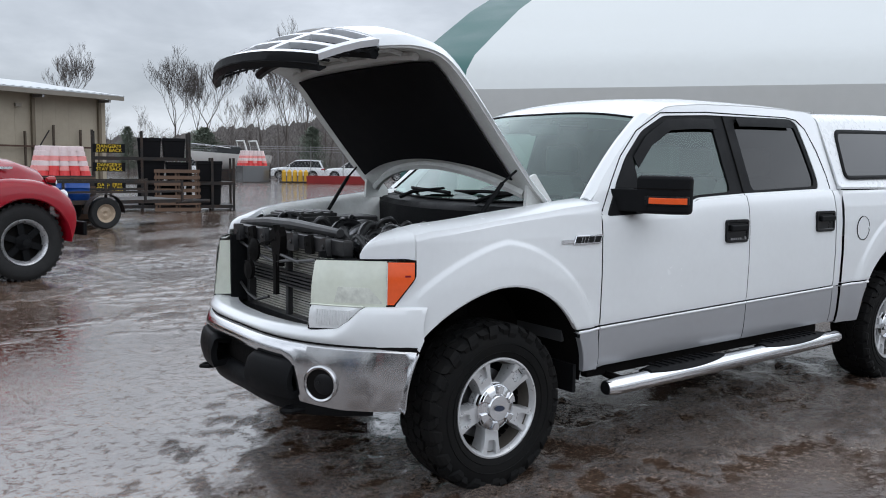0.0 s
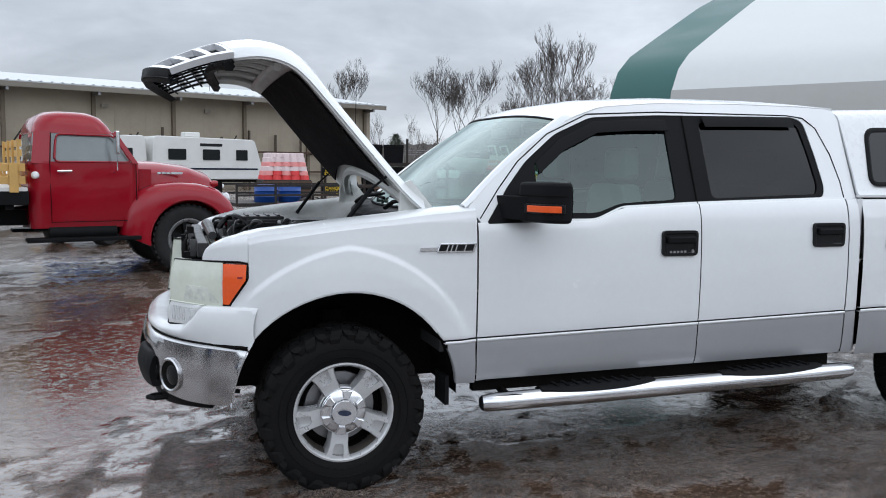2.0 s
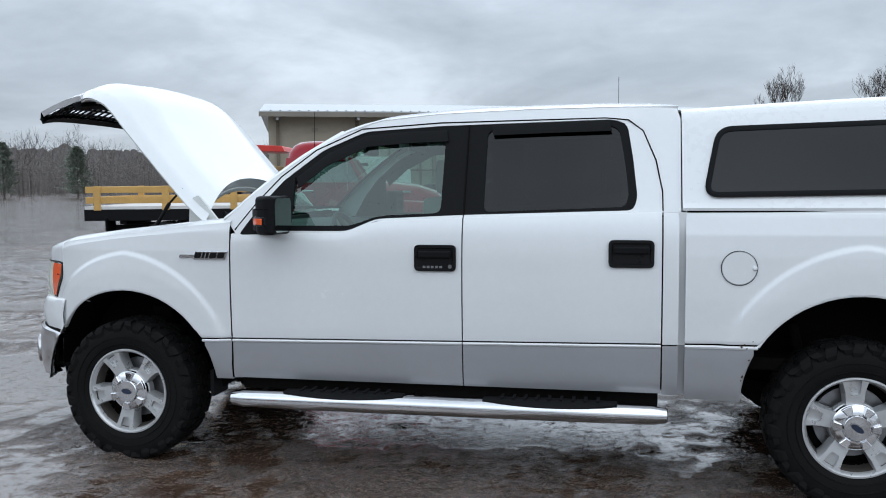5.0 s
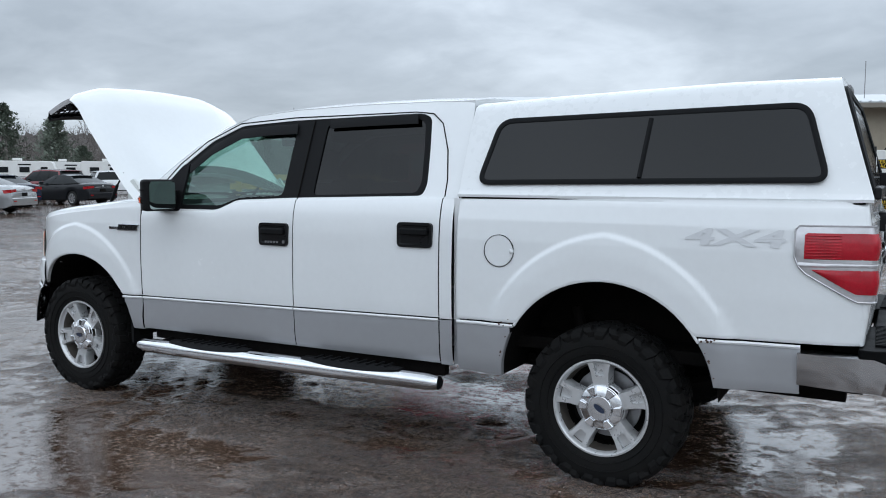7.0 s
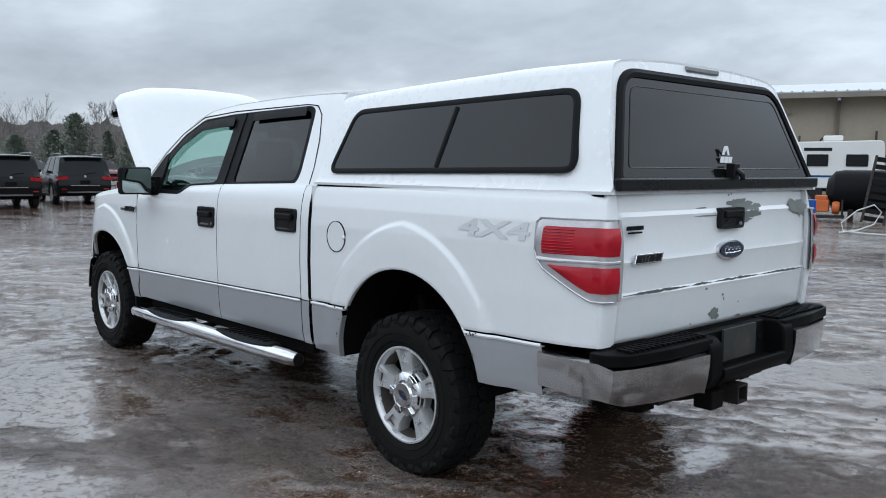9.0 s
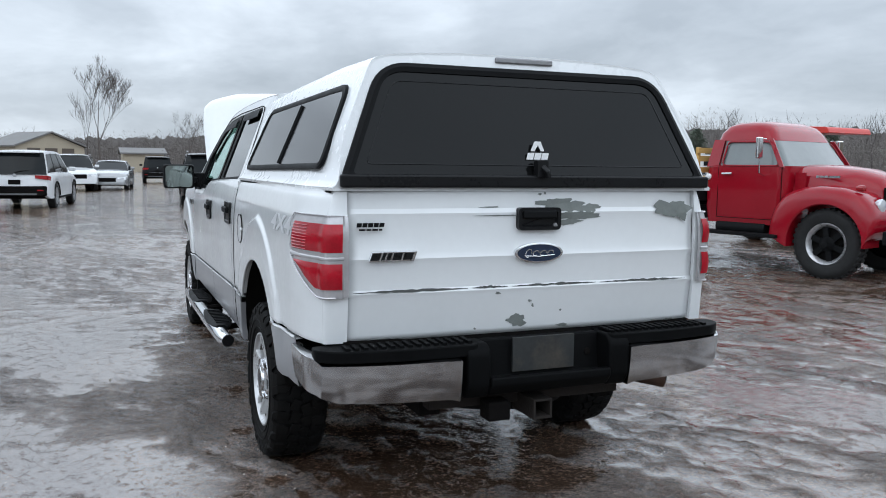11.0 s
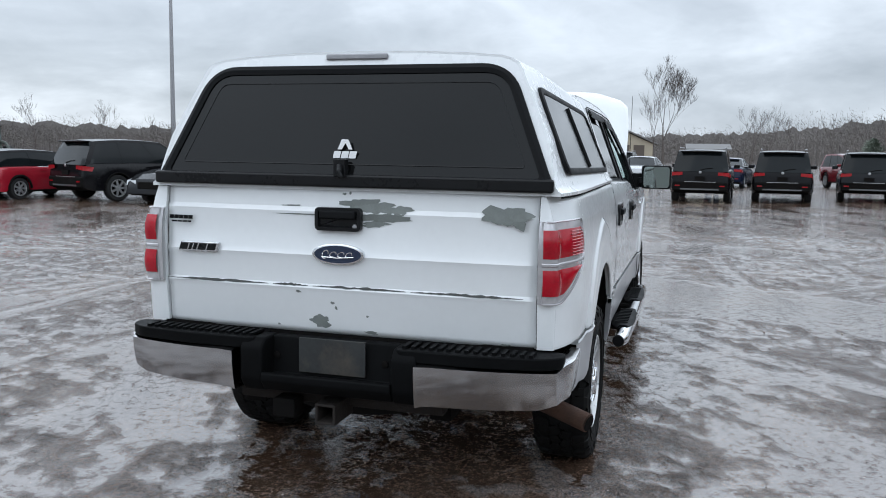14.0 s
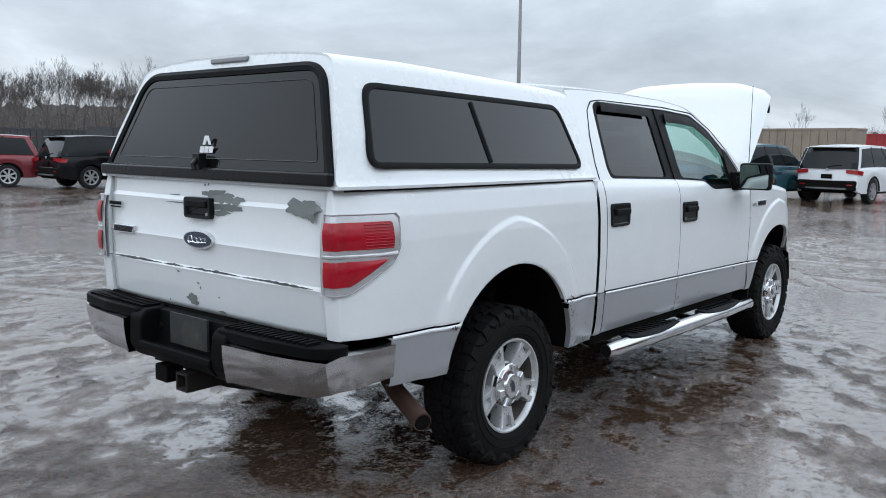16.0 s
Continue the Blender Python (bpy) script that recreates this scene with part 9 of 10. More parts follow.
def rack(at, L, levels, label, seed, signs=False):
    r = thing("storage_rack", label, "rack", "racks of black bins", at=at)
    rnd = random.Random(seed)
    for x in (0, L / 2, L):
        for y in (0, 1.1):
            part("upright", Shape().box(x, y, 0.05 + 0.37 * levels, 0.07, 0.07, 0.1 + 0.74 * levels), RACK_STEEL, r)
    for k in range(levels):
        z = 0.12 + k * 0.70
        for y in (0, 1.1):
            part("beam", Shape().box(L / 2, y, z, L, 0.06, 0.10), RACK_STEEL, r)
        part("shelf", Shape().box(L / 2, 0.55, z + 0.03, L, 1.1, 0.03), RACK_STEEL, r)
        x = (1.15 if signs else 0.1) + rnd.uniform(0, 0.1)
        while x < L - 0.4:
            w = min(rnd.uniform(0.62, 0.78), L - x - 0.02)
            hh = rnd.uniform(0.55, 0.62)
            bin_ = Shape()
            bin_.loft([[(x + w / 2 + a * w * q / 2, 0.52 + b * 0.9 * q / 2, z + 0.05 + zz) for a, b in ((-1, -1), (1, -1), (1, 1), (-1, 1))] for q, zz in ((0.90, 0), (0.97, hh * 0.82), (1.0, hh * 0.84), (1.0, hh), (0.93, hh), (0.86, hh * 0.55))])
            part("black_bin", bin_, BLACK_BIN, r, bevel=0.02)
            x += w + 0.04
        if signs:
            zb = (0.70, 1.27, 1.80)[k]
            bd = part("warning_board", Shape().box(0.44, -0.06, zb, 0.86, 0.03, 0.25), BLACK_BIN, r, "black board with yellow warning words")
            words("DANGER!!!", 0.135, SIGN_YELLOW, bd, pose(0.44, -0.078, zb + 0.055, 90, 0, 0))
            words("STAY BACK", 0.135, SIGN_YELLOW, bd, pose(0.44, -0.078, zb - 0.062, 90, 0, 0))
    return r


rack(pose(3.75, 21.4, 0, 0, 0, -15.7), 2.65, 3, "dark steel rack with black bins and yellow warning words", 4, True)
rack(pose(6.35, 20.75, 0, 0, 0, -17), 1.25, 2, "low dark steel rack stacked with black plastic bins", 5)


def pallet(at, label="brown wooden pallet leaning on a rack"):
    p = thing("pallet", label, "pallet", "leaning pallets", at=at)
    for k in range(7):
        part("slat", Shape().box(0, -0.07, 0.05 + k * 0.19, 1.2, 0.02, 0.10), WOOD_PALLET, p)
    for x in (-0.55, 0, 0.55):
        part("runner", Shape().box(x, 0, 0.62, 0.05, 0.10, 1.22), WOOD_PALLET, p)


pallet(pose(5.75, 20.25, 0.0, -14, 0, -16))
pallet(pose(5.9, 20.42, 0.0, -14, 0, -14))


# ---- utility trailer with its load ----
def barrel(at, colour, label, group):
    b = thing("barrel", label, "barrel", group, at=at)
    part("drum", Shape().lathe([(0.0001, 0), (0.28, 0.0), (0.29, 0.02), (0.285, 0.28), (0.295, 0.30), (0.285, 0.32), (0.285, 0.58), (0.295, 0.60), (0.285, 0.62), (0.28, 0.88), (0.0001, 0.88)], 24, pose(0, 0, 0, 90, 0, 0)), colour, b)
    return b


def safety_stack(at, label="wrapped stack of red and white safety barrels"):
    """Nested barrels in tiers that taper upwards, banded red, pale and pink."""
    b = thing("safety_barrel_stack", label, "safety barrels", "safety barrel stacks", at=at)
    for k in range(6):
        w = 0.56 - 0.028 * k
        for ix in range(-2, 3):
            for iy in (-1, 0, 1):
                m = SAFETY_ORANGE if k == 0 or (k == 1 and ix % 2) else (PINK_WRAP if k in (1, 3) else WRAP_WHITE)
                part("barrel_ring", Shape().lathe([(0.135, 0.0), (0.125, 0.10), (0.11, 0.115)], 10, pose(ix * w * 0.43, iy * w * 0.5, 0.115 * k, 90, 0, 0)), m, b)
    return b


PINK_WRAP = mat("pink_film", (0.80, 0.30, 0.28), 0.35, vary=0.15, scale=5)


def trailer():
    t = thing("utility_trailer", "black open utility trailer with mesh sides", "trailer", at=pose(2.3, 15.9, 0, 0, 0, 10))
    part("bed", Shape().box(0, 0, 0.56, 3.6, 1.7, 0.08), RACK_STEEL, t)
    for y in (-0.85, 0.85):
        for z in (0.78, 1.0):
            part("rail", Shape().box(0, y, z, 3.6, 0.04, 0.05), RACK_STEEL, t)
        for x in (-1.8, -0.9, 0, 0.9, 1.8):
            part("post", Shape().box(x, y, 0.8, 0.045, 0.045, 0.48), RACK_STEEL, t)
        wh = part("wheel", Shape().lathe([(0.2, -0.09), (0.22, -0.1), (0.31, -0.1), (0.335, -0.07), (0.335, 0.07), (0.31, 0.1), (0.2, 0.09)], 26, pose(-0.1, y * 1.16, 0.335), closed=True), CAR_TYRE, t)
        part("rim", Shape().lathe([(0.0001, 0), (0.06, -0.05 if y < 0 else 0.05), (0.14, -0.03 if y < 0 else 0.03), (0.2, -0.09 if y < 0 else 0.09)], 20, pose(-0.1, y * 1.16, 0.335)), mat("rusty_rim", (0.36, 0.28, 0.2), 0.6, vary=0.3, scale=20) if y < 0 else CAR_RIM, wh)
        arc = [(-0.1 + 0.42 * math.cos(a), 0.335 + 0.42 * math.sin(a)) for a in (math.pi * k / 10 for k in range(11))]
        part("mudguard", Shape().grid([[(x, y * 1.04, z) for x, z in arc], [(x, y * 1.29, z) for x, z in arc]]), RACK_STEEL, t, thick=0.01)
    part("drawbar", Shape().tube([(1.8, 0.6, 0.52), (3.0, 0, 0.5), (1.8, -0.6, 0.52)], 0.045, 6), RACK_STEEL, t)
    return t


trailer()
for k, (x, y) in enumerate(((-1.0, -0.35), (-0.4, -0.35), (-0.75, 0.3))):
    m = pose(2.3, 15.9, 0, 0, 0, 10) @ pose(x, y, 0.60) @ Matrix.Diagonal((0.9, 0.9, 0.45, 1))
    barrel(m, BLUE_PLASTIC, "blue plastic drum on the trailer", "blue drums")
crate = thing("crate", "dark slatted crate under the safety barrels", "crate", at=pose(2.1, 17.7, 0, 0, 0, 5))
part("box", Shape().box(0, 0, 0.545, 1.25, 1.0, 1.09), RACK_STEEL, crate, bevel=0.02)
for k in range(5):
    part("slat", Shape().box(0, -0.51, 0.12 + 0.22 * k, 1.27, 0.03, 0.12), WOOD_PALLET, crate)
safety_stack(pose(2.1, 17.7, 1.09, 0, 0, 5))


# ---- blue buggy and white tank ----
def buggy():
    b = thing("buggy", "blue open utility buggy with fat tyres", "buggy", at=pose(-1.75, 12.6, 0, 0, 0, 233))
    part("floor", Shape().box(0, 0, 0.42, 2.3, 0.95, 0.07), DARK, b)
    body = Shape().prism(smooth_loop([(-1.25, 0.60), (-0.45, 0.60), (-0.35, 0.46), (0.1, 0.46), (0.15, 0.82), (-0.30, 0.86), (-0.44, 1.25), (-0.70, 1.27), (-0.80, 0.88), (-1.25, 0.88)], 0.04), -0.56, 0.56)
    part("body", body, BLUE_PLASTIC, b, "blue moulded body", bevel=0.03)
    cowl_ = Shape().prism(smooth_loop([(0.72, 0.46), (1.28, 0.40), (1.30, 0.62), (1.05, 0.92), (0.86, 0.98), (0.80, 0.92), (0.95, 0.66)], 0.05), -0.54, 0.54)
    part("front_cowl", cowl_, BLUE_PLASTIC, b, bevel=0.03)
    part("seat", Shape().box(-0.08, 0, 0.90, 0.45, 0.95, 0.10), BLACK_BIN, b, "black seat pad", bevel=0.03)
    part("seat_rail", Shape().tube([(0.14, 0.52, 0.86), (0.12, 0.52, 1.02), (-0.25, 0.52, 1.02), (-0.28, 0.52, 0.86)], 0.014, 6), CHROME, b)
    part("steering_column", Shape().tube([(0.86, 0.2, 0.9), (0.45, 0.2, 1.22)], 0.025, 6), DARK, b)
    part("steering_wheel", Shape().lathe([(0.17 + 0.015 * math.cos(a), 0.015 * math.sin(a)) for a in (math.pi * k / 3 for k in range(6))], 20, pose(0.44, 0.2, 1.23, 0, 0, 90) @ pose(0, 0, 0, -50, 0, 0), closed=True), BLACK_BIN, b)
    for x in (-0.80, 0.92):
        for s in (-1, 1):
            m = pose(x, s * 0.52, 0.29) @ Matrix.Diagonal((1, -s, 1, 1))
            wh = part("wheel", Shape().lathe([(0.15, -0.12), (0.17, -0.13), (0.26, -0.13), (0.29, -0.09), (0.29, 0.09), (0.26, 0.13), (0.15, 0.12)], 24, m, closed=True), CAR_TYRE, b)
            rm = Shape().lathe([(0.13, -0.11), (0.16, -0.125), (0.16, -0.05)], 24, m).lathe([(0.0001, -0.12), (0.035, -0.11), (0.04, -0.06)], 12, m)
            for k in range(12):
                rm.box(0.085, -0.09, 0, 0.11, 0.02, 0.018, m @ Matrix.Rotation(radians(30 * k), 4, "Y"))
            part("rim", rm, CAR_RIM, wh)


buggy()
tank = thing("tank", "white steel tank lying on skids", "tank", at=pose(-4.3, 15.6, 0, 0, 0, 35))
part("vessel", Shape().lathe([(0.0001, -1.5), (0.3, -1.46), (0.5, -1.3), (0.55, -1.1), (0.55, 1.1), (0.5, 1.3), (0.3, 1.46), (0.0001, 1.5)], 28, pose(0, 0, 0.72, 0, 0, 90)), RV_WHITE, tank)
for x in (-0.8, 0.8):
    part("skid", Shape().box(x, 0, 0.12, 0.14, 0.9, 0.24), RACK_STEEL, tank)
part("band", Shape().lathe([(0.555, -0.06), (0.558, 0), (0.555, 0.06)], 28, pose(0.55, 0, 0.72, 0, 0, 90)), YELLOW_WOOD, tank)


black_tank = thing("black_tank", "long black steel tank on a low frame", "tank", at=pose(-2.6, 22.6, 0, 0, 0, 20))
part("vessel", Shape().lathe([(0.0001, -1.6), (0.35, -1.55), (0.58, -1.35), (0.62, -1.1), (0.62, 1.1), (0.58, 1.35), (0.35, 1.55), (0.0001, 1.6)], 28, pose(0, 0, 0.85, 0, 0, 90)), BLACK_TRIM, black_tank)
part("lid", Shape().lathe([(0.0001, 0.16), (0.2, 0.15), (0.22, 0.0)], 20, pose(0.3, 0, 1.46, 90, 0, 0)), BLACK_TRIM, black_tank)
for x in (-0.9, 0.9):
    part("cradle", Shape().box(x, 0, 0.16, 0.14, 1.0, 0.32), RACK_STEEL, black_tank)
ramp_panel = thing("loading_ramp", "black steel loading ramp standing on end", "ramp", at=pose(-2.3, 20.9, 0, -12, 8, 15))
for x in (-0.28, 0.28):
    part("rail", Shape().box(x, 0, 0.95, 0.07, 0.10, 1.9), RACK_STEEL, ramp_panel, bevel=0.01)
for k in range(9):
    part("tread", Shape().box(0, 0, 0.12 + 0.21 * k, 0.50, 0.04, 0.13), BLACK_TRIM, ramp_panel)
ORANGE = mat("orange_pump_paint", (0.55, 0.13, 0.03), 0.5, vary=0.2, scale=6, dirt=0.3)
pump = thing("pump", "small orange engine pump on a dark frame", "pump", at=pose(-3.9, 21.6, 0, 0, 0, 20))
part("frame", Shape().box(0, 0, 0.10, 1.0, 0.55, 0.08).box(-0.45, 0, 0.35, 0.05, 0.5, 0.5).box(0.45, 0, 0.35, 0.05, 0.5, 0.5), RACK_STEEL, pump)
part("engine", Shape().box(-0.12, 0, 0.42, 0.42, 0.38, 0.36).box(-0.12, 0, 0.66, 0.34, 0.30, 0.12), ORANGE, pump, "orange engine block", bevel=0.03)
part("housing", Shape().lathe([(0.0001, -0.12), (0.17, -0.10), (0.2, 0.0), (0.17, 0.10), (0.0001, 0.12)], 18, pose(0.28, 0, 0.36, 0, 0, 90)), ORANGE, pump)
hose = thing("garden_hose", "loop of stiff white hose lying on the mud", "hose", at=pose(-1.0, 16.6, 0.02))
part("tube", Shape().tube([(1.6, 0.3, 0.0), (0.9, -0.05, 0.0), (0.2, -0.1, 0.01), (-0.35, 0.0, 0.03), (-0.42, 0.05, 0.22), (-0.1, 0.12, 0.52), (0.25, 0.16, 0.66), (0.42, 0.14, 0.50), (0.30, 0.06, 0.22), (-0.05, 0.0, 0.06), (-0.40, -0.12, 0.0)], 0.016, 8), RV_WHITE, hose)


# ---- tractor with a red canopy behind the flatbed ----
def tractor():
    t = thing("tractor", "dark tractor with a flat red canopy", "tractor", at=pose(-5.3, 11.6, 0, 0, 0, 10))
    part("canopy", Shape().prism(smooth_loop([(-1.05, 2.20), (1.05, 2.14), (1.0, 2.26), (-0.9, 2.36), (-1.05, 2.32)], 0.04), -0.7, 0.7), mat("red_canopy", (0.55, 0.04, 0.03), 0.4, vary=0.1), t, "flat red plastic canopy", bevel=0.03)
    for x in (-0.85, 0.05):
        for y in (-0.55, 0.55):
            part("post", Shape().box(x, y, 1.55, 0.14 if x < 0 else 0.10, 0.08, 1.3), BLACK_TRIM, t)
    part("body", Shape().box(0.3, 0, 0.75, 2.0, 0.7, 0.5), BLACK_TRIM, t, bevel=0.05)
    part("hood", Shape().box(0.95, 0, 1.1, 1.0, 0.6, 0.35), mat("faded_red_hood", (0.35, 0.03, 0.02), 0.5, vary=0.1), t, bevel=0.06)
    part("seat", Shape().box(-0.45, 0, 1.15, 0.45, 0.45, 0.5), BLACK_BIN, t, bevel=0.06)
    for x, r in ((-0.55, 0.55), (1.1, 0.34)):
        for s in (-1, 1):
            part("wheel", Shape().lathe([(0.0001, -0.08), (r * 0.55, -0.1), (r * 0.6, -0.15), (r * 0.92, -0.15), (r, -0.1), (r, 0.1), (r * 0.92, 0.15), (r * 0.6, 0.15), (0.0001, 0.08)], 26, pose(x, s * 0.62, r)), CAR_TYRE, t)


tractor()


# ---- fence, boat and goods at the far side ----
fence = thing("chain_fence", "tall grey chain link fence with barbed wire arms", "fence", at=pose(0, 0, 0))
fa, fb = Vector((17.5, 62, 0)), Vector((44, 47, 0))
fd = (fb - fa).normalized()
n = 13
for k in range(n):
    p = fa + (fb - fa) * k / (n - 1)
    part("post", Shape().tube([tuple(p), (p.x, p.y, 2.4), (p.x - 0.2, p.y - 0.3, 2.75)], 0.035, 6), STEEL, fence)
for z in (0.1, 2.35, 2.55, 2.7):
    part("wire", Shape().tube([(fa.x, fa.y, z), (fb.x, fb.y, z)], 0.02, 4), STEEL, fence)
net = Shape()
for k in range(110):
    p = fa + (fb - fa) * k / 110
    q = p + fd * 1.5
    net.tube([(p.x, p.y, 0.1), (q.x, q.y, 2.35)], 0.006, 3).tube([(q.x, q.y, 0.1), (p.x, p.y, 2.35)], 0.006, 3)
tagged(part("netting", net, STEEL, fence), kind="stuff")
safety_stack(pose(23.2, 54.8, 1.2) @ Matrix.Scale(1.6, 4), "wrapped red safety barrels on a grey pallet box")
pb = thing("pallet_box", "grey wrapped pallet box under safety barrels", "box", at=pose(23.2, 54.8, 0))
part("box", Shape().box(0, 0, 0.6, 2.1, 1.4, 1.2), P_GREY, pb, bevel=0.03)
rt = thing("red_trough", "long low red steel trough", "trough", at=pose(27.5, 49.5, 0, 0, 0, -38))
part("body", Shape().loft([[(x, y * w, z) for x, y in ((-2.2, -0.6), (2.2, -0.6), (2.2, 0.6), (-2.2, 0.6))] for w, z in ((0.8, 0.0), (1.0, 0.55), (0.9, 0.55), (0.8, 0.2))]), RED_BOX, rt)
yb = thing("yellow_cans", "row of small yellow cans on a stand", "cans", at=pose(25.4, 52.2, 0, 0, 0, -30))
for k in range(5):
    part("can", Shape().lathe([(0.0001, 0), (0.16, 0), (0.16, 0.7), (0.05, 0.85), (0.0001, 0.85)], 12, pose(-0.8 + 0.4 * k, 0, 0.1, 90, 0, 0)), YELLOW, yb)
part("stand", Shape().box(0, 0, 0.05, 2.2, 0.6, 0.1), RACK_STEEL, yb)


def boat():
    b = thing("boat", "white cabin boat with a rail arch on a trailer", "boat", at=pose(23.3, 58.7, 0, 0, 0, 175))
    rings = []
    for x, w, z0, z1 in ((-2.8, 1.1, 0.9, 2.0), (0, 1.2, 0.8, 2.05), (1.8, 0.9, 0.95, 2.15), (3.0, 0.3, 1.5, 2.25), (3.3, 0.05, 1.9, 2.28)):
        rings.append([(x, -w, z1), (x, -w * 0.8, (z0 + z1) / 2), (x, 0, z0), (x, w * 0.8, (z0 + z1) / 2), (x, w, z1)])
    part("hull", Shape().loft(rings), RV_WHITE, b, "white hull")
    part("cabin", Shape().loft([[(x, y * w, 2.05 + z) for x, y in ((-0.6 + d, -1), (1.6 - d, -1), (1.6 - d, 1), (-0.6 + d, 1))] for d, w, z in ((0, 0.9, 0), (0.25, 0.75, 0.55), (0.4, 0.6, 0.6))]), CAR_GLASS, b)
    for x in (-1.9, -0.9):
        part("arch", Shape().tube([(x, -1.05, 2.0), (x + 0.3, -0.9, 3.1), (x + 0.3, 0.9, 3.1), (x, 1.05, 2.0)], 0.07, 6), RV_WHITE, b)
    part("bow_rail", Shape().tube([(0.5, -1.0, 2.5), (2.4, -0.6, 2.75), (3.2, 0, 2.8), (2.4, 0.6, 2.75), (0.5, 1.0, 2.5)], 0.025, 5), CHROME, b)
    part("cradle", Shape().box(-0.5, 0, 0.45, 4.6, 1.5, 0.9), RACK_STEEL, b)


boat()
for x, y, h in ((27, 66, 150), (31, 63, 150), (35, 60.5, 150), (39.5, 57.5, 150), (24, 69, 150)):
    copy_thing(c_white, pose(x, y, 0, 0, 0, h))


# ---- far side: dump boxes, containers, barn, machines ----
def container(x, y, h, L, colour, label, Hh=2.6):
    c = thing("container", label, "container", "containers", at=pose(x, y, 0, 0, 0, h))
    part("box", Shape().box(0, 0, Hh / 2 + 0.2, L, 2.4, Hh), colour, c, bevel=0.03)
    for k in range(int(L / 0.6)):
        for s in (-1, 1):
            part("rib", Shape().box(-L / 2 + 0.3 + 0.6 * k, s * 1.22, Hh / 2 + 0.2, 0.14, 0.07, Hh * 0.92), colour, c)
    part("rail", Shape().box(0, 0, Hh + 0.22, L + 0.06, 2.5, 0.12), colour, c)


for x, y, h, L, col, lb, hh in ((-55, -16, 80, 8.5, TAN_BOX, "tan ribbed steel dump box", 2.8), (-55, -22.4, 82, 3.4, BROWN_BOX, "brown ribbed steel dump box", 2.8), (-57, -30, 84, 5.5, BROWN_BOX, "dark brown ribbed steel dump box", 2.0), (-74, -13.8, 80, 7.5, RED_BOX, "red ribbed steel shipping container", 2.8),
                               (-20, -62, 20, 14, DARK_BOX, "long dark steel container", 2.2), (-30, -60, 16, 9, DARK_BOX, "long dark steel container", 2.4), (-5, -66, 10, 12, DARK_BOX, "long dark steel container", 2.0)):
    container(x, y, h, L, col, lb, hh)


BARN_ROOF = mat("weathered_barn_roof", (0.17, 0.165, 0.16), 0.65, metal=0.1, vary=0.15, scale=1)
BARN_WALL = mat("pale_tan_boards", (0.40, 0.345, 0.26), 0.6, vary=0.1, scale=0.5, fine=6, dirt=0.2, dirt_color=(0.25, 0.20, 0.15))


def barn(x, y, h, L, D, eave, ridge, label, doors=3):
    b = thing("barn", label, "building", kind="structure", at=pose(x, y, 0, 0, 0, h))
    part("wall", Shape().prism([(-D / 2, 0), (D / 2, 0), (D / 2, eave), (0, ridge), (-D / 2, eave)], -L / 2, L / 2, "x"), BARN_WALL, b)
    for s in (-1, 1):
        part("roof", Shape().prism([(0, ridge + 0.05), (s * (D / 2 + 0.4), eave - 0.05), (s * (D / 2 + 0.4), eave + 0.15), (0, ridge + 0.25)], -L / 2 - 0.4, L / 2 + 0.4, "x"), BARN_ROOF, b)
    door_m = mat("brown_door", (0.10, 0.08, 0.065), 0.7)
    for k in range(doors):
        yk = -D / 2 + D * (k + 1) / (doors + 1)
        part("door", Shape().box(L / 2 + 0.03, yk, 1.5, 0.08, D / (doors + 2.6), 2.7), door_m, b)


barn(-112, -9.6, 32, 8, 9.0, 3.0, 4.7, "tan gabled barn with brown doors")
barn(-112, 3.4, 92, 5, 6, 2.3, 2.9, "low grey-roofed shed far off", 2)
barn(-119, 58.6, 60, 10, 7, 3.2, 5.0, "pale house beyond the pines", 2)


CAB_GLASS = mat("pale_cab_glass", (0.10, 0.125, 0.12), 0.08, vary=0.2, scale=2)


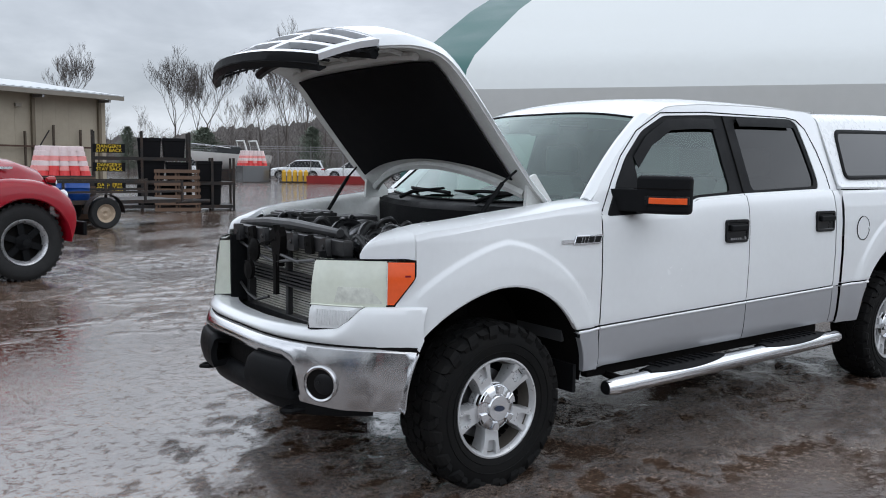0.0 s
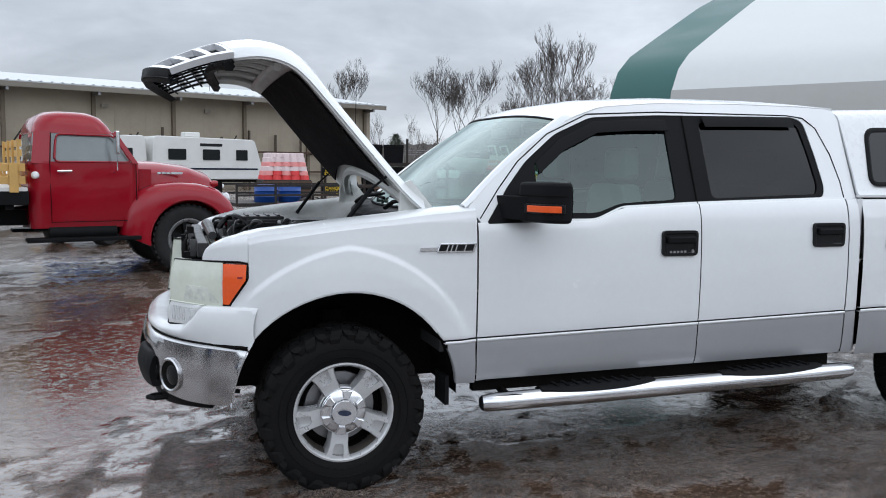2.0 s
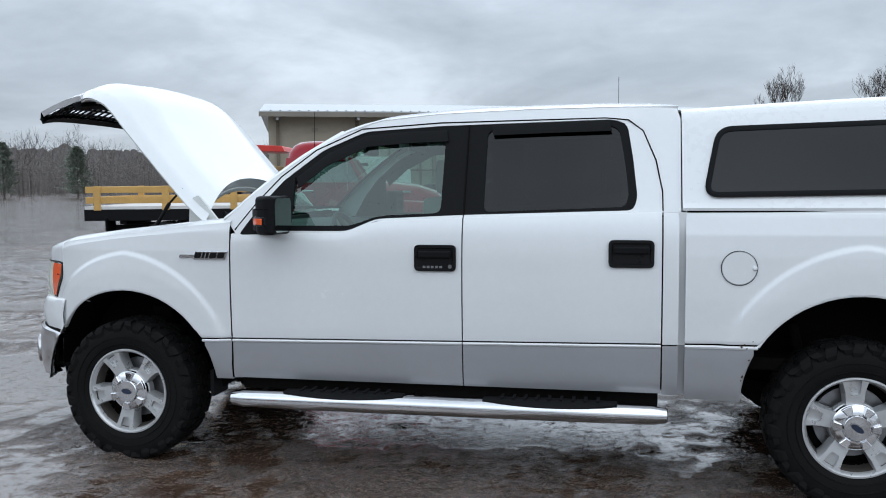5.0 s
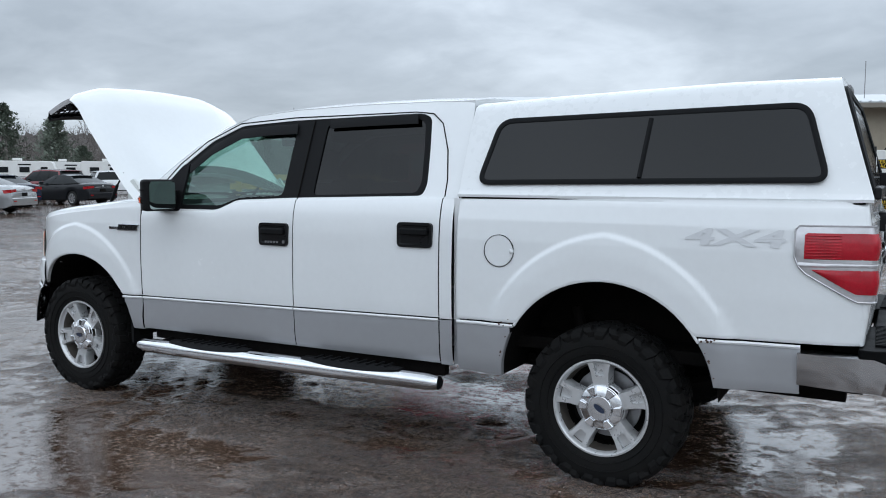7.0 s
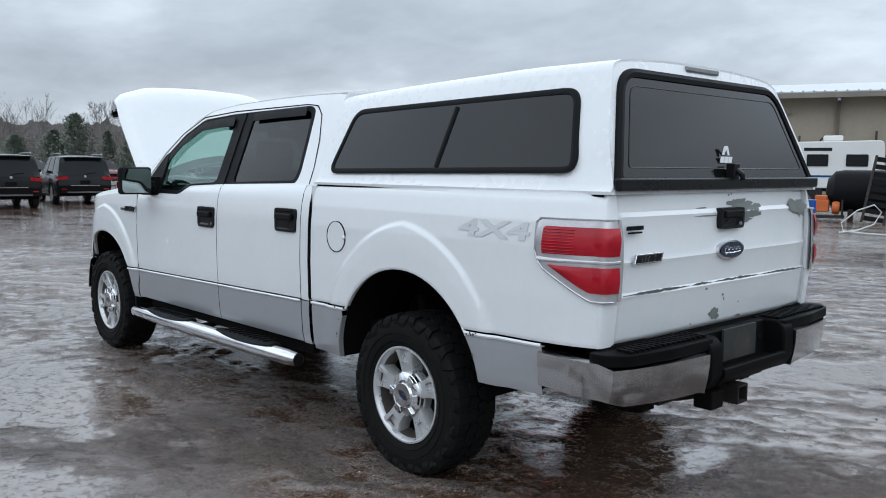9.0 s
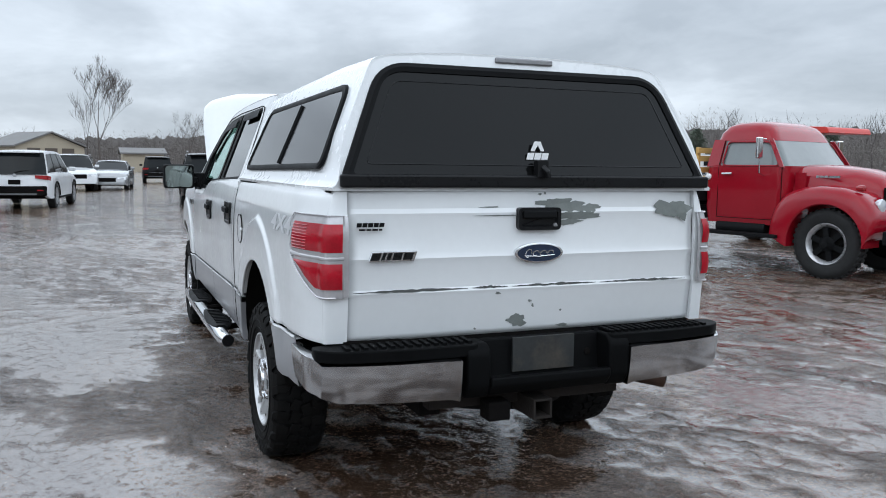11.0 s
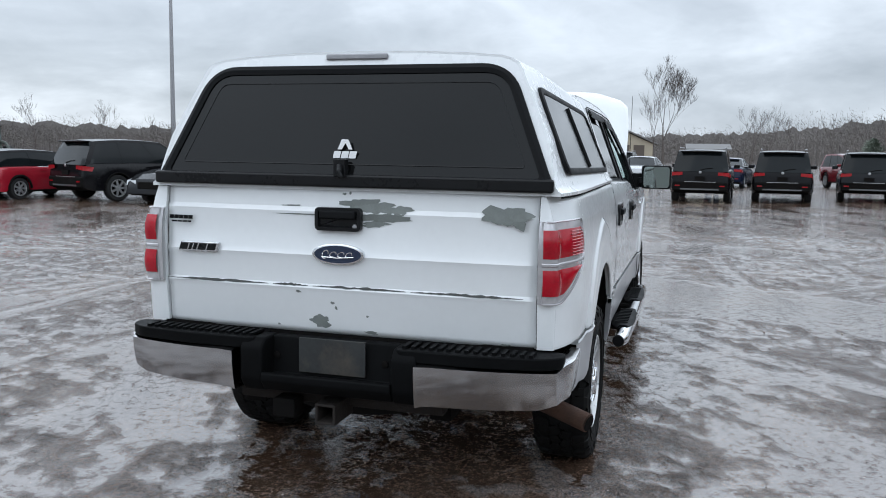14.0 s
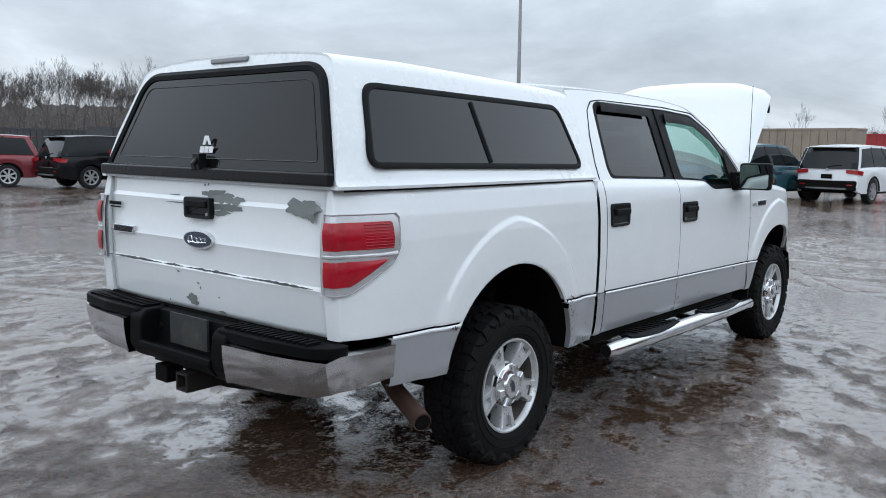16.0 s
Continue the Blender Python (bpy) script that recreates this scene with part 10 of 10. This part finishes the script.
def loader(x, y, h, colour, label, size=0.8):
    l = thing("loader", label, "loader", "machines", at=pose(x, y, 0, 0, 0, h) @ Matrix.Scale(size, 4))
    part("body", Shape().prism(smooth_loop([(-2.3, 0.8), (-0.2, 0.8), (-0.2, 1.75), (-1.6, 1.75), (-2.3, 1.5)], 0.12), -0.8, 0.8), colour, l, bevel=0.04)
    part("front_frame", Shape().prism([(0.9, 0.7), (2.0, 0.7), (1.9, 1.3), (1.2, 1.9), (0.9, 1.6)], -0.5, 0.5), colour, l, bevel=0.03)
    cab = part("cab", Shape().prism(smooth_loop([(-0.25, 1.3), (1.0, 1.3), (1.12, 2.1), (0.95, 3.05), (-0.2, 3.05)], 0.06), -0.70, 0.70), CAB_GLASS, l, "cab with pale glass")
    part("cab_roof", Shape().box(0.4, 0, 3.12, 1.5, 1.6, 0.14), RACK_STEEL, cab, bevel=0.04)
    for px, lean in ((-0.24, 0.0), (0.45, 0.0), (1.06, -0.06)):
        for py in (-0.72, 0.72):
            part("post", Shape().tube([(px, py, 1.3), (px + lean * 0.3, py, 2.2), (px + lean * 1.6, py, 3.06)], 0.05, 5), colour, cab)
    part("exhaust_stack", Shape().tube([(-0.9, 0.3, 1.7), (-0.9, 0.3, 2.5), (-0.98, 0.3, 2.62)], 0.05, 6), RACK_STEEL, l)
    for py in (-0.55, 0.55):
        part("arm", Shape().tube([(1.2, py, 1.9), (2.2, py, 1.75), (2.9, py, 1.1), (3.15, py, 0.7)], 0.13, 6), colour, l)
    part("bucket", Shape().prism([(3.0, 0.2), (4.1, 0.15), (3.5, 0.5), (3.3, 1.3), (2.9, 1.2)], -1.3, 1.3), RACK_STEEL, l)
    for px in (-1.4, 1.4):
        for s in (-1, 1):
            part("wheel", Shape().lathe([(0.0001, -0.2), (0.35, -0.22), (0.4, -0.28), (0.7, -0.28), (0.78, -0.2), (0.78, 0.2), (0.7, 0.28), (0.0001, 0.2)], 24, pose(px, s * 1.05, 0.78)), CAR_TYRE, l)


OLIVE = mat("dull_green_machine_paint", (0.045, 0.055, 0.045), 0.5, vary=0.2, scale=2, dirt=0.3)
loader(-45.0, -51.5, 70, OLIVE, "dull green machine with a tall glass cab", 0.95)
loader(-42.0, -52.8, 120, YELLOW, "yellow wheel loader far off")
loader(-52.5, -35.0, 60, YELLOW, "yellow machine with a cab far off", 0.75)
loader(-53.5, -39.4, 70, mat("orange_machine_paint", (0.55, 0.14, 0.02), 0.5, vary=0.15), "orange machine with a cab far off")
loader(-29, -43, 30, P_TEAL, "dark green machine with a cab far off")
